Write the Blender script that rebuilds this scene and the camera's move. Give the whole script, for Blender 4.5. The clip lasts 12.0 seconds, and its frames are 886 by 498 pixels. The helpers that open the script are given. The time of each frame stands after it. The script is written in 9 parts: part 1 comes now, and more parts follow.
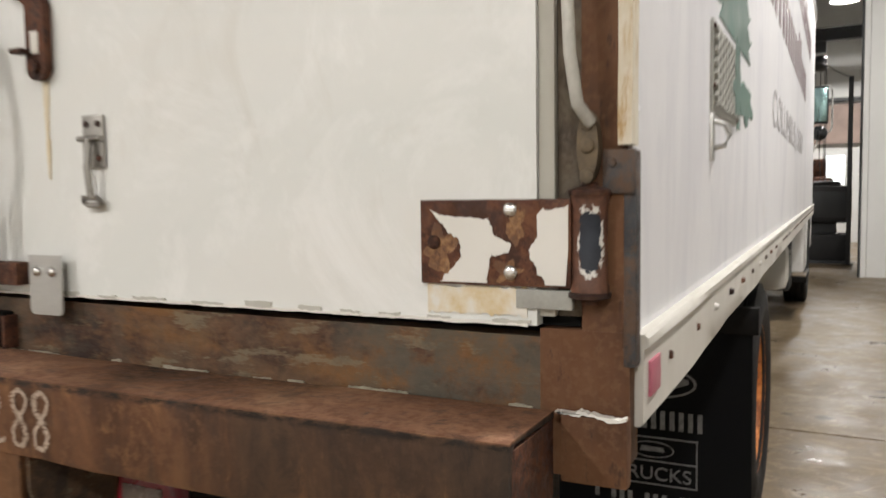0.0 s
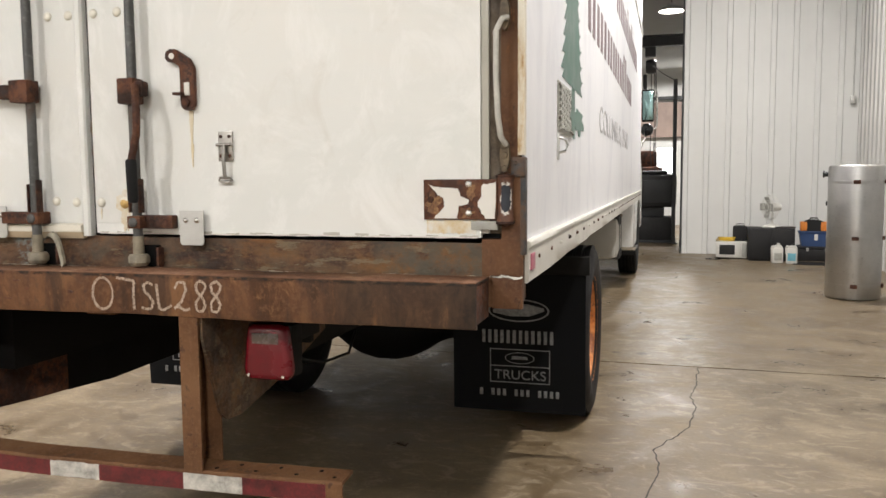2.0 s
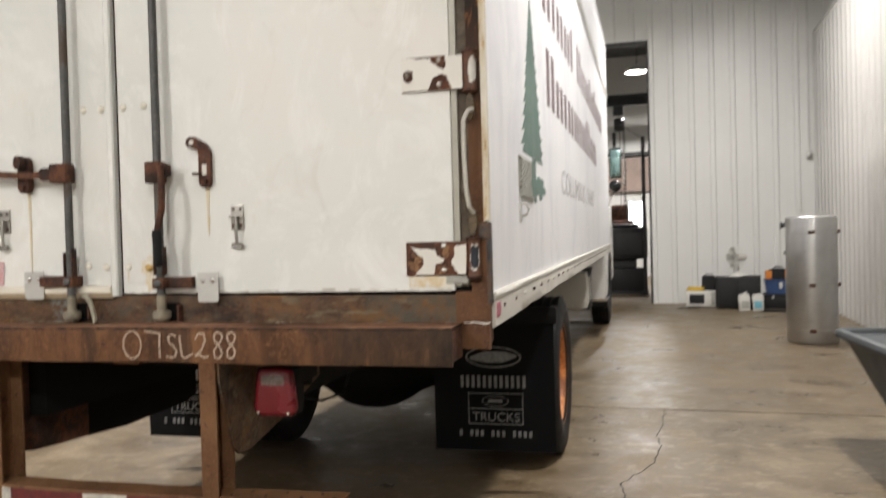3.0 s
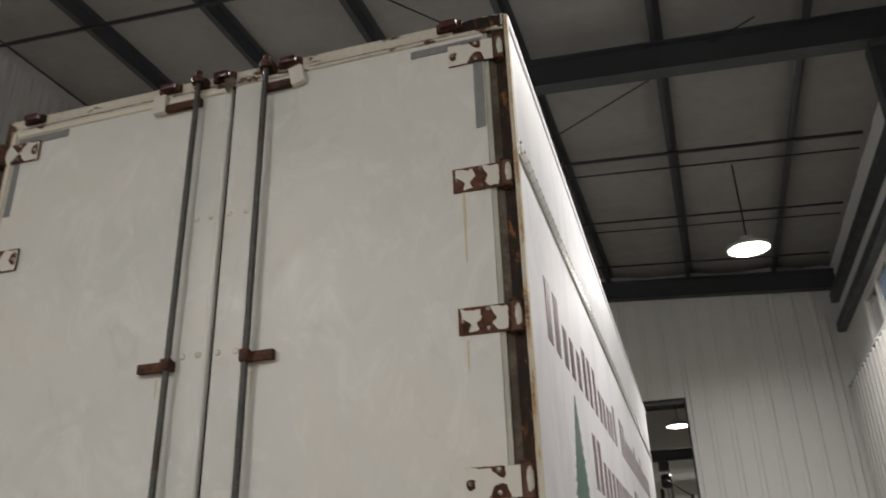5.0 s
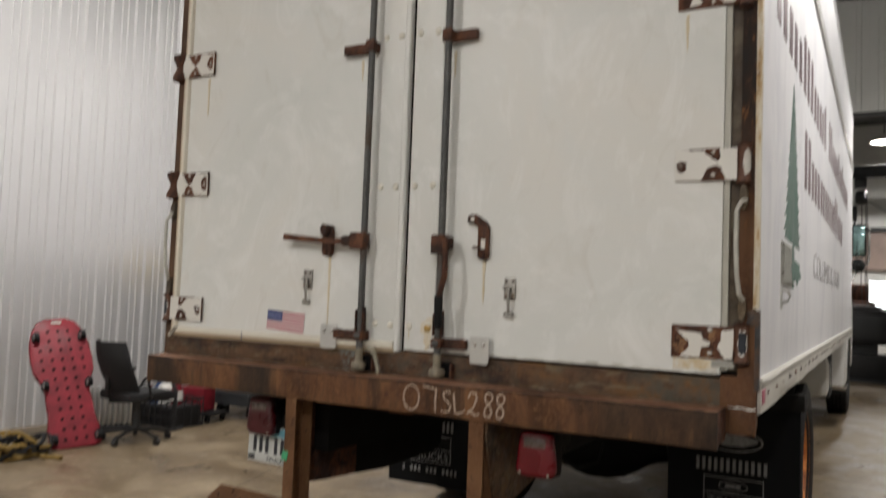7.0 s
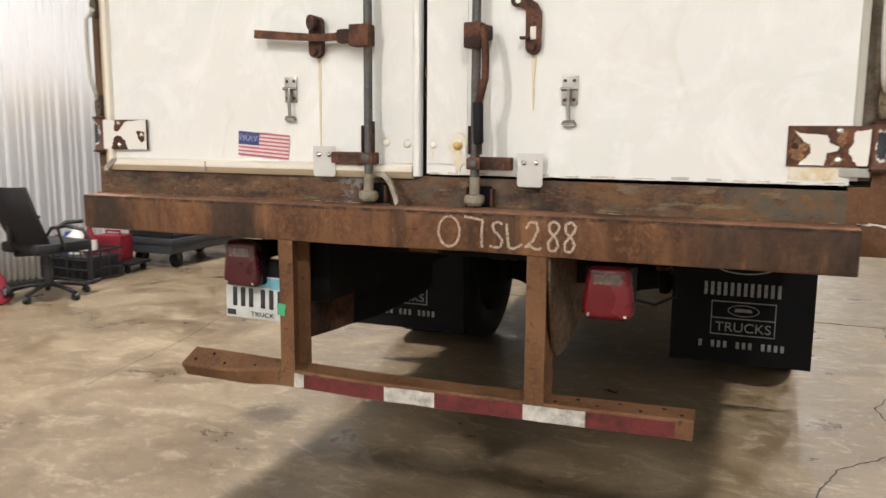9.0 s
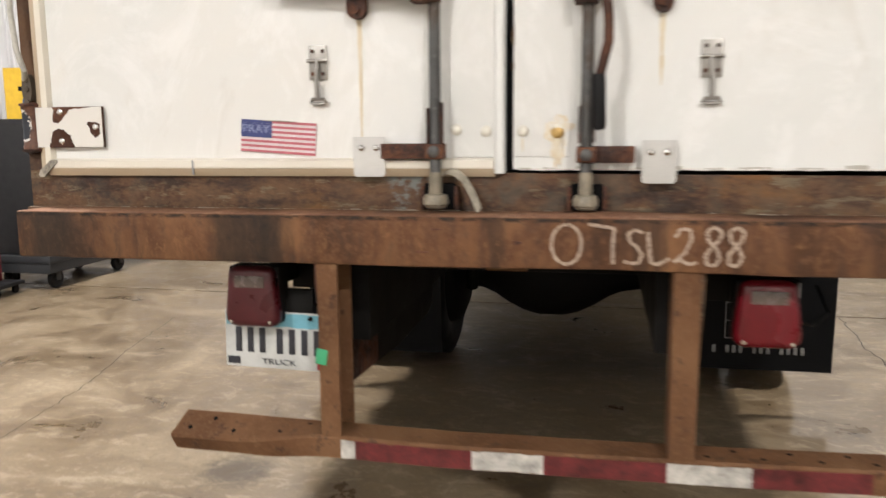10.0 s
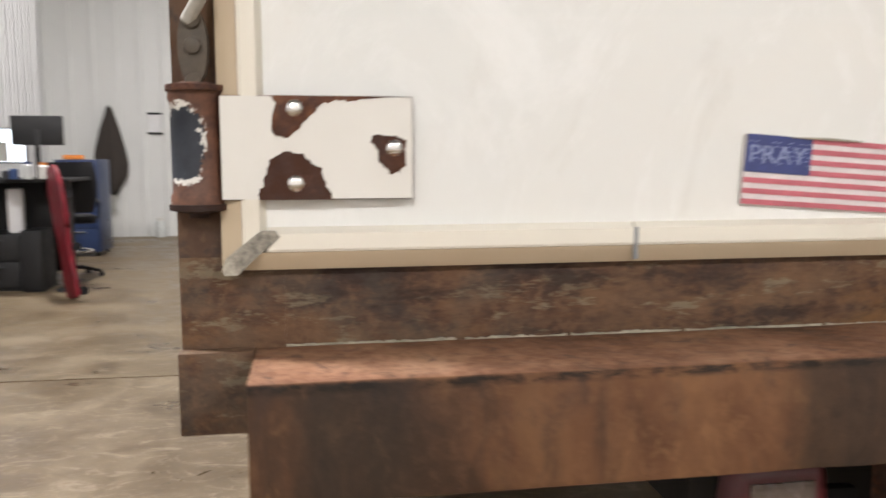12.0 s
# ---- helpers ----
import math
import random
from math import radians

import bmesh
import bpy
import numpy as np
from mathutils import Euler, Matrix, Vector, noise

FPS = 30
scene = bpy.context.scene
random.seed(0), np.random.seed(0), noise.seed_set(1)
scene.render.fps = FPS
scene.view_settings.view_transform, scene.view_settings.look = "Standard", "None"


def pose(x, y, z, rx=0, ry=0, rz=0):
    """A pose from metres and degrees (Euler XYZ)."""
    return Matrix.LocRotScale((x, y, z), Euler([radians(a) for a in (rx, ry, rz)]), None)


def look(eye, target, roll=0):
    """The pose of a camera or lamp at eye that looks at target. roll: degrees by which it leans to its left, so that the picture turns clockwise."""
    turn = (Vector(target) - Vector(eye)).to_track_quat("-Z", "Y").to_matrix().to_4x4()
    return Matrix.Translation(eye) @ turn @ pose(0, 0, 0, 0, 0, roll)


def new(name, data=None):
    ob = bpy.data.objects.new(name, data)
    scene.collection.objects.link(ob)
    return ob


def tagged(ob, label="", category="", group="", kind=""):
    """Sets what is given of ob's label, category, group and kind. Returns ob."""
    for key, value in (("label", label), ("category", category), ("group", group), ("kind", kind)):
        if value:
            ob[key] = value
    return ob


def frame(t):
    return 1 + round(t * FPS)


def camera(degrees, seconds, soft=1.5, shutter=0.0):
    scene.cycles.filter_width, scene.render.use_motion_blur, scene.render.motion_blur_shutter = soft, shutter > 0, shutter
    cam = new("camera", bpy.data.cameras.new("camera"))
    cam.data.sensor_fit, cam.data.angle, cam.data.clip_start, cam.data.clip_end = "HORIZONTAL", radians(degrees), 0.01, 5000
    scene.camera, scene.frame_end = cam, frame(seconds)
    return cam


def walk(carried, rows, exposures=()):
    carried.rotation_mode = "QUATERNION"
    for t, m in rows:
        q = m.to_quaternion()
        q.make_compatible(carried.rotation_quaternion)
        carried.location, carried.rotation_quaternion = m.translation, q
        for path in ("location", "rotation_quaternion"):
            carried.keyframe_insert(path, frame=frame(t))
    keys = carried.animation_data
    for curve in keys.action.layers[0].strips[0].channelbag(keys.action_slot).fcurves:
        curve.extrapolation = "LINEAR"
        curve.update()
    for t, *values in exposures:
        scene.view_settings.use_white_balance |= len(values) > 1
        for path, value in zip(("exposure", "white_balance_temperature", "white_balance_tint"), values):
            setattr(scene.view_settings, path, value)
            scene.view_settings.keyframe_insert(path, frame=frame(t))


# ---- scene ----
cam = camera(58.2, 12.0, shutter=0.5)
PATH = [
    (0, (1.498, -0.905, 1.408), (0.632, 0.893, 1.269), -0.8),
    (0.5, (1.595, -1.213, 1.426), (0.773, 0.609, 1.374), 0.7),
    (1, (1.659, -1.49, 1.394), (0.923, 0.359, 1.21), 0.6),
    (1.5, (1.591, -1.785, 1.382), (1.061, 0.132, 1.179), -0.8),
    (2, (1.639, -2.009, 1.402), (1.11, -0.088, 1.226), -0.45),
    (2.5, (1.736, -2.195, 1.405), (1.176, -0.281, 1.251), -0.35),
    (3, (1.744, -2.399, 1.423), (1.266, -0.457, 1.386), -1.55),
    (3.5, (1.744, -2.576, 1.461), (1.367, -0.625, 1.691), -2.15),
    (3.7, (1.748, -2.607, 1.481), (1.377, -0.673, 1.831), -2.1),
    (5.3, (1.746, -2.692, 1.571), (1.174, -0.966, 2.403), -1.2),
    (5.5, (1.729, -2.688, 1.561), (1.097, -0.983, 2.392), -0.5),
    (6, (1.701, -2.69, 1.548), (0.918, -0.992, 2.256), 1.4),
    (6.5, (1.664, -2.681, 1.517), (0.78, -0.939, 1.945), 2.2),
    (7, (1.619, -2.656, 1.472), (0.665, -0.902, 1.583), 2.15),
    (7.5, (1.595, -2.606, 1.428), (0.609, -0.872, 1.309), 1.6),
    (7.7, (1.556, -2.602, 1.409), (0.593, -0.864, 1.22), 1.55),
    (9.3, (0.754, -2.198, 1.366), (0.155, -0.313, 1.07), -0.3),
    (9.5, (0.613, -2.138, 1.349), (0.101, -0.228, 1.053), -0.6),
    (9.7, (0.46, -2.052, 1.329), (0.015, -0.125, 1.032), -0.4),
    (10, (0.216, -1.899, 1.346), (-0.162, 0.042, 1.048), -0.5),
    (10.5, (-0.191, -1.674, 1.343), (-0.406, 0.3, 1.106), 0.7),
    (11, (-0.566, -1.406, 1.341), (-0.583, 0.588, 1.175), 1.1),
    (11.5, (-0.901, -1.086, 1.345), (-0.839, 0.908, 1.173), 0.6),
    (12, (-1.169, -0.84, 1.35), (-0.824, 1.121, 1.119), -0.1),
]
walk(cam, [(t, look(eye, target, roll)) for t, eye, target, roll in PATH], exposures=[(0.0, -0.07, 6500, 10), (0.5, -0.20, 6500, 10), (1.0, 0.10, 6500, 10), (1.5, 0.18, 6500, 10), (2.5, 0.06, 6500, 10), (3.7, -0.25, 6500, 10), (5.5, -1.15, 6500, 10), (6.0, -1.03, 6500, 10), (6.5, -1.18, 6500, 10), (7.0, -0.72, 6500, 10), (7.5, -0.18, 6500, 10), (9.3, 0.30, 6500, 11), (10.5, 0.28, 6430, 12), (11.0, 0.15, 6400, 12), (11.5, 0.10, 6380, 12), (12.0, 0.18, 6350, 12)])

# ---------------------------------------------------------------- light
world = bpy.data.worlds.new("sky")
scene.world = world
world.use_nodes = True
wt = world.node_tree
sky = wt.nodes.new("ShaderNodeTexSky")
sky.sky_type, sky.sun_disc = "NISHITA", False
sky.sun_elevation, sky.sun_rotation = radians(38), radians(100)
sky.dust_density = 5.0
wt.links.new(sky.outputs[0], wt.nodes["Background"].inputs[0])
wt.nodes["Background"].inputs[1].default_value = 0.15

# the hall's lamps and power: first and fifth seen, four more added out of view
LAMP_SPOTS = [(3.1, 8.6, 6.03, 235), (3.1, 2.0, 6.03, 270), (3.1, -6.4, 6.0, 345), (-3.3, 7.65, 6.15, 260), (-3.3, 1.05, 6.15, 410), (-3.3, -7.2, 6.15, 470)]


# ---------------------------------------------------------------- materials
def rgba(c):
    return (c[0], c[1], c[2], 1.0)


class Mat:
    """A node material, put together step by step."""

    def __init__(self, name, rough=0.5, metal=0.0, color=(0.5, 0.5, 0.5), space="Object"):
        self.m = bpy.data.materials.new(name)
        self.m.use_nodes = True
        self.t = self.m.node_tree
        self.b = self.t.nodes["Principled BSDF"]
        self.b.inputs["Roughness"].default_value = rough
        self.b.inputs["Metallic"].default_value = metal
        self.b.inputs["Base Color"].default_value = rgba(color)
        tc = self.t.nodes.new("ShaderNodeTexCoord")
        self.co = tc.outputs[space]

    def link(self, a, b):
        self.t.links.new(a, b)

    def noise(self, scale, detail=5.0, rough=0.6, stretch=None, dist=0.0):
        n = self.t.nodes.new("ShaderNodeTexNoise")
        n.inputs["Scale"].default_value = scale
        n.inputs["Detail"].default_value = detail
        n.inputs["Roughness"].default_value = rough
        n.inputs["Distortion"].default_value = dist
        if stretch:
            mp = self.t.nodes.new("ShaderNodeMapping")
            mp.inputs["Scale"].default_value = stretch
            self.link(self.co, mp.inputs[0])
            self.link(mp.outputs[0], n.inputs["Vector"])
        else:
            self.link(self.co, n.inputs["Vector"])
        return n.outputs["Fac"]

    def ramp(self, fac, stops):
        r = self.t.nodes.new("ShaderNodeValToRGB")
        el = r.color_ramp.elements
        while len(el) < len(stops):
            el.new(0.5)
        for e, (p, c) in zip(el, stops):
            e.position = p
            e.color = rgba(c) if isinstance(c, tuple) else (c, c, c, 1)
        self.link(fac, r.inputs[0])
        return r.outputs[0]

    def mix(self, fac, a, b, mode="MIX"):
        n = self.t.nodes.new("ShaderNodeMix")
        n.data_type, n.blend_type = "RGBA", mode
        for src, sock in ((fac, n.inputs[0]), (a, n.inputs[6]), (b, n.inputs[7])):
            if isinstance(src, (int, float)):
                sock.default_value = src
            elif isinstance(src, tuple):
                sock.default_value = rgba(src)
            else:
                self.link(src, sock)
        return n.outputs[2]

    def color(self, c):
        self.link(c, self.b.inputs["Base Color"])
        return self

    def rough(self, c):
        self.link(c, self.b.inputs["Roughness"])
        return self

    def bump(self, h, strength=0.3, dist=0.002):
        n = self.t.nodes.new("ShaderNodeBump")
        n.inputs["Strength"].default_value = strength
        n.inputs["Distance"].default_value = dist
        self.link(h, n.inputs["Height"])
        self.link(n.outputs[0], self.b.inputs["Normal"])
        return self



def plain(name, color, rough=0.5, metal=0.0, vary=0.25, scale=14.0, grain=180.0, bump=0.12):
    """Painted, moulded or cast stuff: a base colour with soft blotches, fine grain and uneven gloss."""
    m = Mat(name, rough, metal)
    lo = tuple(c * (1 - vary) for c in color)
    hi = tuple(min(1, c * (1 + vary * 0.5)) for c in color)
    n1, n2 = m.noise(scale), m.noise(grain, 3)
    m.color(m.mix(0.25, m.ramp(n1, [(0.3, lo), (0.7, hi)]), m.ramp(n2, [(0.3, lo), (0.7, hi)])))
    m.rough(m.ramp(n1, [(0.3, max(0.03, rough - 0.1)), (0.7, min(1.0, rough + 0.12))]))
    m.bump(n2, bump, 0.001)
    return m.m


def rust(name, dark, mid, light, streak=None, scale=9.0, rough=0.8, rest=None, bump=0.5):
    """Rusted steel: scabs, bright fresh specks and dark runs."""
    m = Mat(name, rough)
    n1, n2, n3 = m.noise(scale, 9, 0.72, streak, 0.6), m.noise(scale * 11, 4, 0.7), m.noise(scale * 0.35, 6, 0.65, streak)
    n4 = m.noise(scale * 3.5, 6, 0.7)
    c = m.ramp(n1, [(0.38, dark), (0.49, mid), (0.60, light)])
    c = m.mix(m.ramp(n4, [(0.54, 0.0), (0.60, 0.65)]), c, tuple(min(1, v * 1.1) for v in light))
    c = m.mix(m.ramp(n2, [(0.50, 0.0), (0.62, 0.45)]), c, light)
    c = m.mix(m.ramp(n4, [(0.38, 0.8), (0.44, 0.0)]), c, dark)
    c = m.mix(m.ramp(n3, [(0.42, 0.85), (0.50, 0.0)]), c, dark)
    m.color(c)
    m.rough(m.ramp(n4, [(0.4, rough - 0.25), (0.6, min(1, rough + 0.1))]))
    m.bump(m.mix(0.5, n4, n2), bump, 0.003)
    return m.m


def glow(name, color, strength):
    m = Mat(name, 0.5, 0, color)
    m.b.inputs["Emission Color"].default_value = rgba(color)
    m.b.inputs["Emission Strength"].default_value = strength
    return m.m


def white_sheet(name, base, dirt, streak, rough=0.35, amount=0.5, gloss=0.2, bump=0.06):
    """Old white enamel on sheet: faint grime, rubbed marks, a few rusty runs."""
    m = Mat(name, rough)
    n1, n2 = m.noise(1.6, 6, 0.6), m.noise(7, 6, 0.65)
    n3 = m.noise(3.0, 5, 0.7, (9.0, 1.0, 0.45))
    c = m.mix(m.ramp(n1, [(0.35, 0.0), (0.75, amount * 0.6)]), base, dirt)
    c = m.mix(m.ramp(n2, [(0.58, 0.0), (0.8, amount * 0.5)]), c, dirt)
    c = m.mix(m.ramp(n3, [(0.66, 0.0), (0.85, amount * 0.45)]), c, streak)
    m.color(c)
    m.rough(m.ramp(n2, [(0.3, rough - 0.4 * gloss), (0.75, rough + gloss)]))
    if bump:
        m.bump(m.noise(2.5, 3, 0.4), bump, 0.006)
    return m.m


def door_paint(name, wear):
    """Aged white enamel: cool and warm clouds, rubbed smears, grey grime and fine rusty specks."""
    m = Mat(name, 0.4)
    n1, n2 = m.noise(1.3, 6, 0.62, None, 0.8), m.noise(6, 7, 0.68, (1, 1, 0.6), 1.2)
    n3, n4, n5 = m.noise(2.2, 8, 0.72, (1.4, 1, 1), 2.0), m.noise(70, 4, 0.6), m.noise(3.0, 5, 0.7, (9.0, 1.0, 0.35))
    c = m.ramp(n1, [(0.32, (0.640, 0.662, 0.636)), (0.5, (0.692, 0.702, 0.676)), (0.68, (0.710, 0.702, 0.660))])
    c = m.mix(m.ramp(n2, [(0.57, 0.0), (0.72, 0.35 * wear)]), c, (0.50, 0.475, 0.41))
    c = m.mix(m.ramp(n3, [(0.50, 0.0), (0.60, 0.45 * wear), (0.74, 0.85 * wear)]), c, (0.82, 0.825, 0.81))
    c = m.mix(m.ramp(n5, [(0.66, 0.0), (0.82, 0.30 * wear)]), c, (0.52, 0.42, 0.28))
    c = m.mix(m.ramp(n4, [(0.76, 0.0), (0.80, 0.5 * wear)]), c, (0.36, 0.26, 0.15))
    m.color(c)
    m.rough(m.ramp(n2, [(0.3, 0.32), (0.75, 0.55)]))
    m.bump(m.noise(2.5, 3, 0.4), 0.07, 0.006)
    return m.m


def side_paint():
    """Dull white paint with cloudy wear, blue-grey road grime in upright smears and rubbed patches."""
    m = Mat("box_side_paint", 0.34)
    n1, n2 = m.noise(0.7, 4, 0.5), m.noise(5, 5, 0.6)
    c = m.ramp(n1, [(0.3, (0.77, 0.775, 0.80)), (0.7, (0.82, 0.825, 0.85))])
    c = m.mix(m.ramp(n2, [(0.62, 0.0), (0.8, 0.35)]), c, (0.68, 0.67, 0.65))
    n3, n4 = m.noise(2.6, 7, 0.68, (1.0, 1.3, 0.55), 0.8), m.noise(7, 7, 0.68, (1.0, 1.2, 0.16), 0.9)
    c = m.mix(m.ramp(n3, [(0.48, 0.0), (0.68, 0.34)]), c, (0.52, 0.53, 0.60))
    c = m.mix(m.ramp(n4, [(0.56, 0.0), (0.72, 0.16)]), c, (0.46, 0.46, 0.50))
    m.color(c)
    m.rough(m.ramp(n3, [(0.3, 0.46), (0.7, 0.64)]))
    m.bump(m.noise(0.9, 2, 0.4), 0.25, 0.004)
    return m.m


def concrete(stains):
    """Trowelled, traffic-stained concrete: cloudy patches, pale swirls, fine pits and a few old oil spots."""
    m = Mat("polished_concrete", 0.35)
    a, b, c, d = m.noise(0.55, 6, 0.62, None, 0.6), m.noise(2.0, 9, 0.72, None, 0.5), m.noise(55, 5, 0.7), m.noise(0.2, 4)
    col = m.ramp(b, [(0.34, (0.074, 0.050, 0.026)), (0.46, (0.128, 0.092, 0.052)), (0.54, (0.160, 0.120, 0.072)), (0.68, (0.235, 0.186, 0.122))])
    col = m.mix(m.ramp(a, [(0.36, 0.50), (0.56, 0.0)]), col, (0.095, 0.068, 0.041))
    col = m.mix(m.ramp(d, [(0.45, 0.0), (0.7, 0.35)]), col, (0.165, 0.134, 0.092))
    swirl = m.noise(4.6, 9, 0.74, (1.0, 1.7, 1.0), 1.4)
    col = m.mix(m.ramp(swirl, [(0.53, 0.0), (0.60, 0.5), (0.68, 0.65)]), col, (0.275, 0.226, 0.158))
    col = m.mix(m.ramp(swirl, [(0.34, 0.40), (0.44, 0.0)]), col, (0.066, 0.046, 0.027))
    scuff = m.noise(13, 9, 0.78, (1.0, 1.5, 1.0), 0.9)
    col = m.mix(m.ramp(scuff, [(0.55, 0.0), (0.62, 0.38)]), col, (0.262, 0.214, 0.150))
    col = m.mix(m.ramp(scuff, [(0.36, 0.30), (0.45, 0.0)]), col, (0.064, 0.046, 0.029))
    col = m.mix(m.ramp(c, [(0.34, 0.34), (0.48, 0.0)]), col, (0.075, 0.055, 0.036))
    for u, v, r, k in stains:
        sub = m.t.nodes.new("ShaderNodeVectorMath")
        sub.operation = "SUBTRACT"
        sub.inputs[1].default_value = (u, v, 0.0)
        m.link(m.co, sub.inputs[0])
        far = m.t.nodes.new("ShaderNodeVectorMath")
        far.operation = "LENGTH"
        m.link(sub.outputs[0], far.inputs[0])
        edge = m.t.nodes.new("ShaderNodeMath")
        edge.operation = "MULTIPLY_ADD"
        edge.inputs[1].default_value, edge.inputs[2].default_value = r * 2.2, -r * 1.1
        m.link(scuff, edge.inputs[0])
        add = m.t.nodes.new("ShaderNodeMath")
        m.link(far.outputs["Value"], add.inputs[0])
        m.link(edge.outputs[0], add.inputs[1])
        wide = m.t.nodes.new("ShaderNodeMapRange")
        wide.inputs["From Min"].default_value, wide.inputs["From Max"].default_value = r * 0.5, r * 1.15
        wide.inputs["To Min"].default_value, wide.inputs["To Max"].default_value = k, 0.0
        m.link(add.outputs[0], wide.inputs["Value"])
        col = m.mix(wide.outputs[0], col, (0.042, 0.029, 0.016))
    m.color(col)
    m.rough(m.ramp(b, [(0.36, 0.26), (0.64, 0.60)]))
    m.bump(m.mix(0.5, c, scuff), 0.10, 0.002)
    return m.m


def brushed(name, color, rough=0.35, stretch=(1, 1, 18), scale=30):
    m = Mat(name, rough, 1.0)
    n, w = m.noise(scale, 4, 0.6, stretch), m.noise(3, 5)
    m.color(m.mix(m.ramp(w, [(0.35, 0.0), (0.7, 0.5)]), color, tuple(c * 0.62 for c in color)))
    m.rough(m.ramp(n, [(0.3, rough - 0.12), (0.7, rough + 0.15)]))
    m.bump(n, 0.08, 0.001)
    return m.m


def worn_rod():
    """Dull galvanised tube, greyed, with brown rust bleeding through in places."""
    m = Mat("dull_galvanised_rod", 0.5, 0.35)
    n1, n2 = m.noise(6, 6, 0.65, (1, 1, 0.6)), m.noise(70, 4, 0.65)
    c = m.ramp(n1, [(0.36, (0.050, 0.051, 0.050)), (0.56, (0.098, 0.098, 0.096))])
    c = m.mix(m.ramp(n1, [(0.55, 0.0), (0.64, 0.75)]), c, (0.085, 0.056, 0.038))
    c = m.mix(m.ramp(n2, [(0.54, 0.0), (0.66, 0.5)]), c, (0.16, 0.16, 0.155))
    m.color(c)
    m.rough(m.ramp(n1, [(0.4, 0.42), (0.65, 0.7)]))
    m.bump(n2, 0.25, 0.001)
    return m.m


def post_rust():
    """Corner post: orange-brown rust low down, near-black with orange flakes higher up."""
    m = Mat("rusted_post", 0.8)
    n1, n2, n3 = m.noise(5, 6, 0.6), m.noise(90, 3, 0.6), m.noise(20, 7, 0.72, (1.6, 1, 0.45))
    c = m.ramp(n1, [(0.36, (0.076, 0.034, 0.016)), (0.5, (0.117, 0.054, 0.025)), (0.64, (0.150, 0.074, 0.035))])
    c = m.mix(m.ramp(n2, [(0.50, 0.0), (0.64, 0.4)]), c, (0.16, 0.088, 0.046))
    c = m.mix(m.ramp(n3, [(0.38, 0.75), (0.44, 0.0)]), c, (0.036, 0.018, 0.011))
    sep = m.t.nodes.new("ShaderNodeSeparateXYZ")
    m.link(m.co, sep.inputs[0])
    mr = m.t.nodes.new("ShaderNodeMapRange")
    mr.inputs["From Min"].default_value, mr.inputs["From Max"].default_value = 1.6, 2.1
    m.link(sep.outputs[2], mr.inputs["Value"])
    # darker ramp for the upper post, blended in from z 1.6 to 2.1
    old = m.ramp(n3, [(0.46, (0.011, 0.008, 0.007)), (0.55, (0.026, 0.015, 0.011)), (0.59, (0.085, 0.038, 0.018)), (0.63, (0.22, 0.10, 0.036))])
    c = m.mix(m.mix(1.0, mr.outputs[0], (0.96, 0.96, 0.96), "MULTIPLY"), c, old)
    m.color(c)
    m.rough(m.ramp(n3, [(0.35, 0.6), (0.65, 0.9)]))
    m.bump(m.mix(0.5, n2, n3), 0.5, 0.002)
    return m.m


def along_x(m, lo, hi, wander=0.0):
    """0 to 1 along the object's x, its lines wandering a little."""
    sep = m.t.nodes.new("ShaderNodeSeparateXYZ")
    m.link(m.co, sep.inputs[0])
    out = sep.outputs[0]
    if wander:
        n = m.noise(9, 5, 0.65, (1, 1, 0.8))
        mul = m.t.nodes.new("ShaderNodeMath")
        mul.operation = "MULTIPLY_ADD"
        mul.inputs[1].default_value, mul.inputs[2].default_value = wander, -wander * 0.5
        m.link(n, mul.inputs[0])
        add = m.t.nodes.new("ShaderNodeMath")
        m.link(out, add.inputs[0])
        m.link(mul.outputs[0], add.inputs[1])
        out = add.outputs[0]
    mr = m.t.nodes.new("ShaderNodeMapRange")
    mr.inputs["From Min"].default_value, mr.inputs["From Max"].default_value = lo, hi
    m.link(out, mr.inputs["Value"])
    return mr.outputs[0], sep.outputs[2]


def channel_rust(name, k):
    """Even brown rust on channel steel, softly clouded, with a few dark pits and rubbed paler spots."""
    m = Mat(name, 0.8)
    n1, n2, n3 = m.noise(5, 6, 0.6), m.noise(90, 3, 0.6), m.noise(22, 6, 0.7)
    c = m.ramp(n1, [(0.36, (0.085 * k, 0.040 * k, 0.018 * k)), (0.5, (0.130 * k, 0.062 * k, 0.028 * k)), (0.64, (0.165 * k, 0.085 * k, 0.040 * k))])
    c = m.mix(m.ramp(n2, [(0.50, 0.0), (0.64, 0.4)]), c, (0.18 * k, 0.10 * k, 0.052 * k))
    c = m.mix(m.ramp(n3, [(0.36, 0.75), (0.42, 0.0)]), c, (0.045 * k, 0.021 * k, 0.012 * k))
    c = m.mix(m.ramp(n3, [(0.60, 0.0), (0.66, 0.6)]), c, (0.20 * k, 0.12 * k, 0.065 * k))
    m.color(c)
    m.rough(m.ramp(n3, [(0.35, 0.6), (0.65, 0.9)]))
    m.bump(m.mix(0.5, n2, n3), 0.4, 0.002)
    return m.m


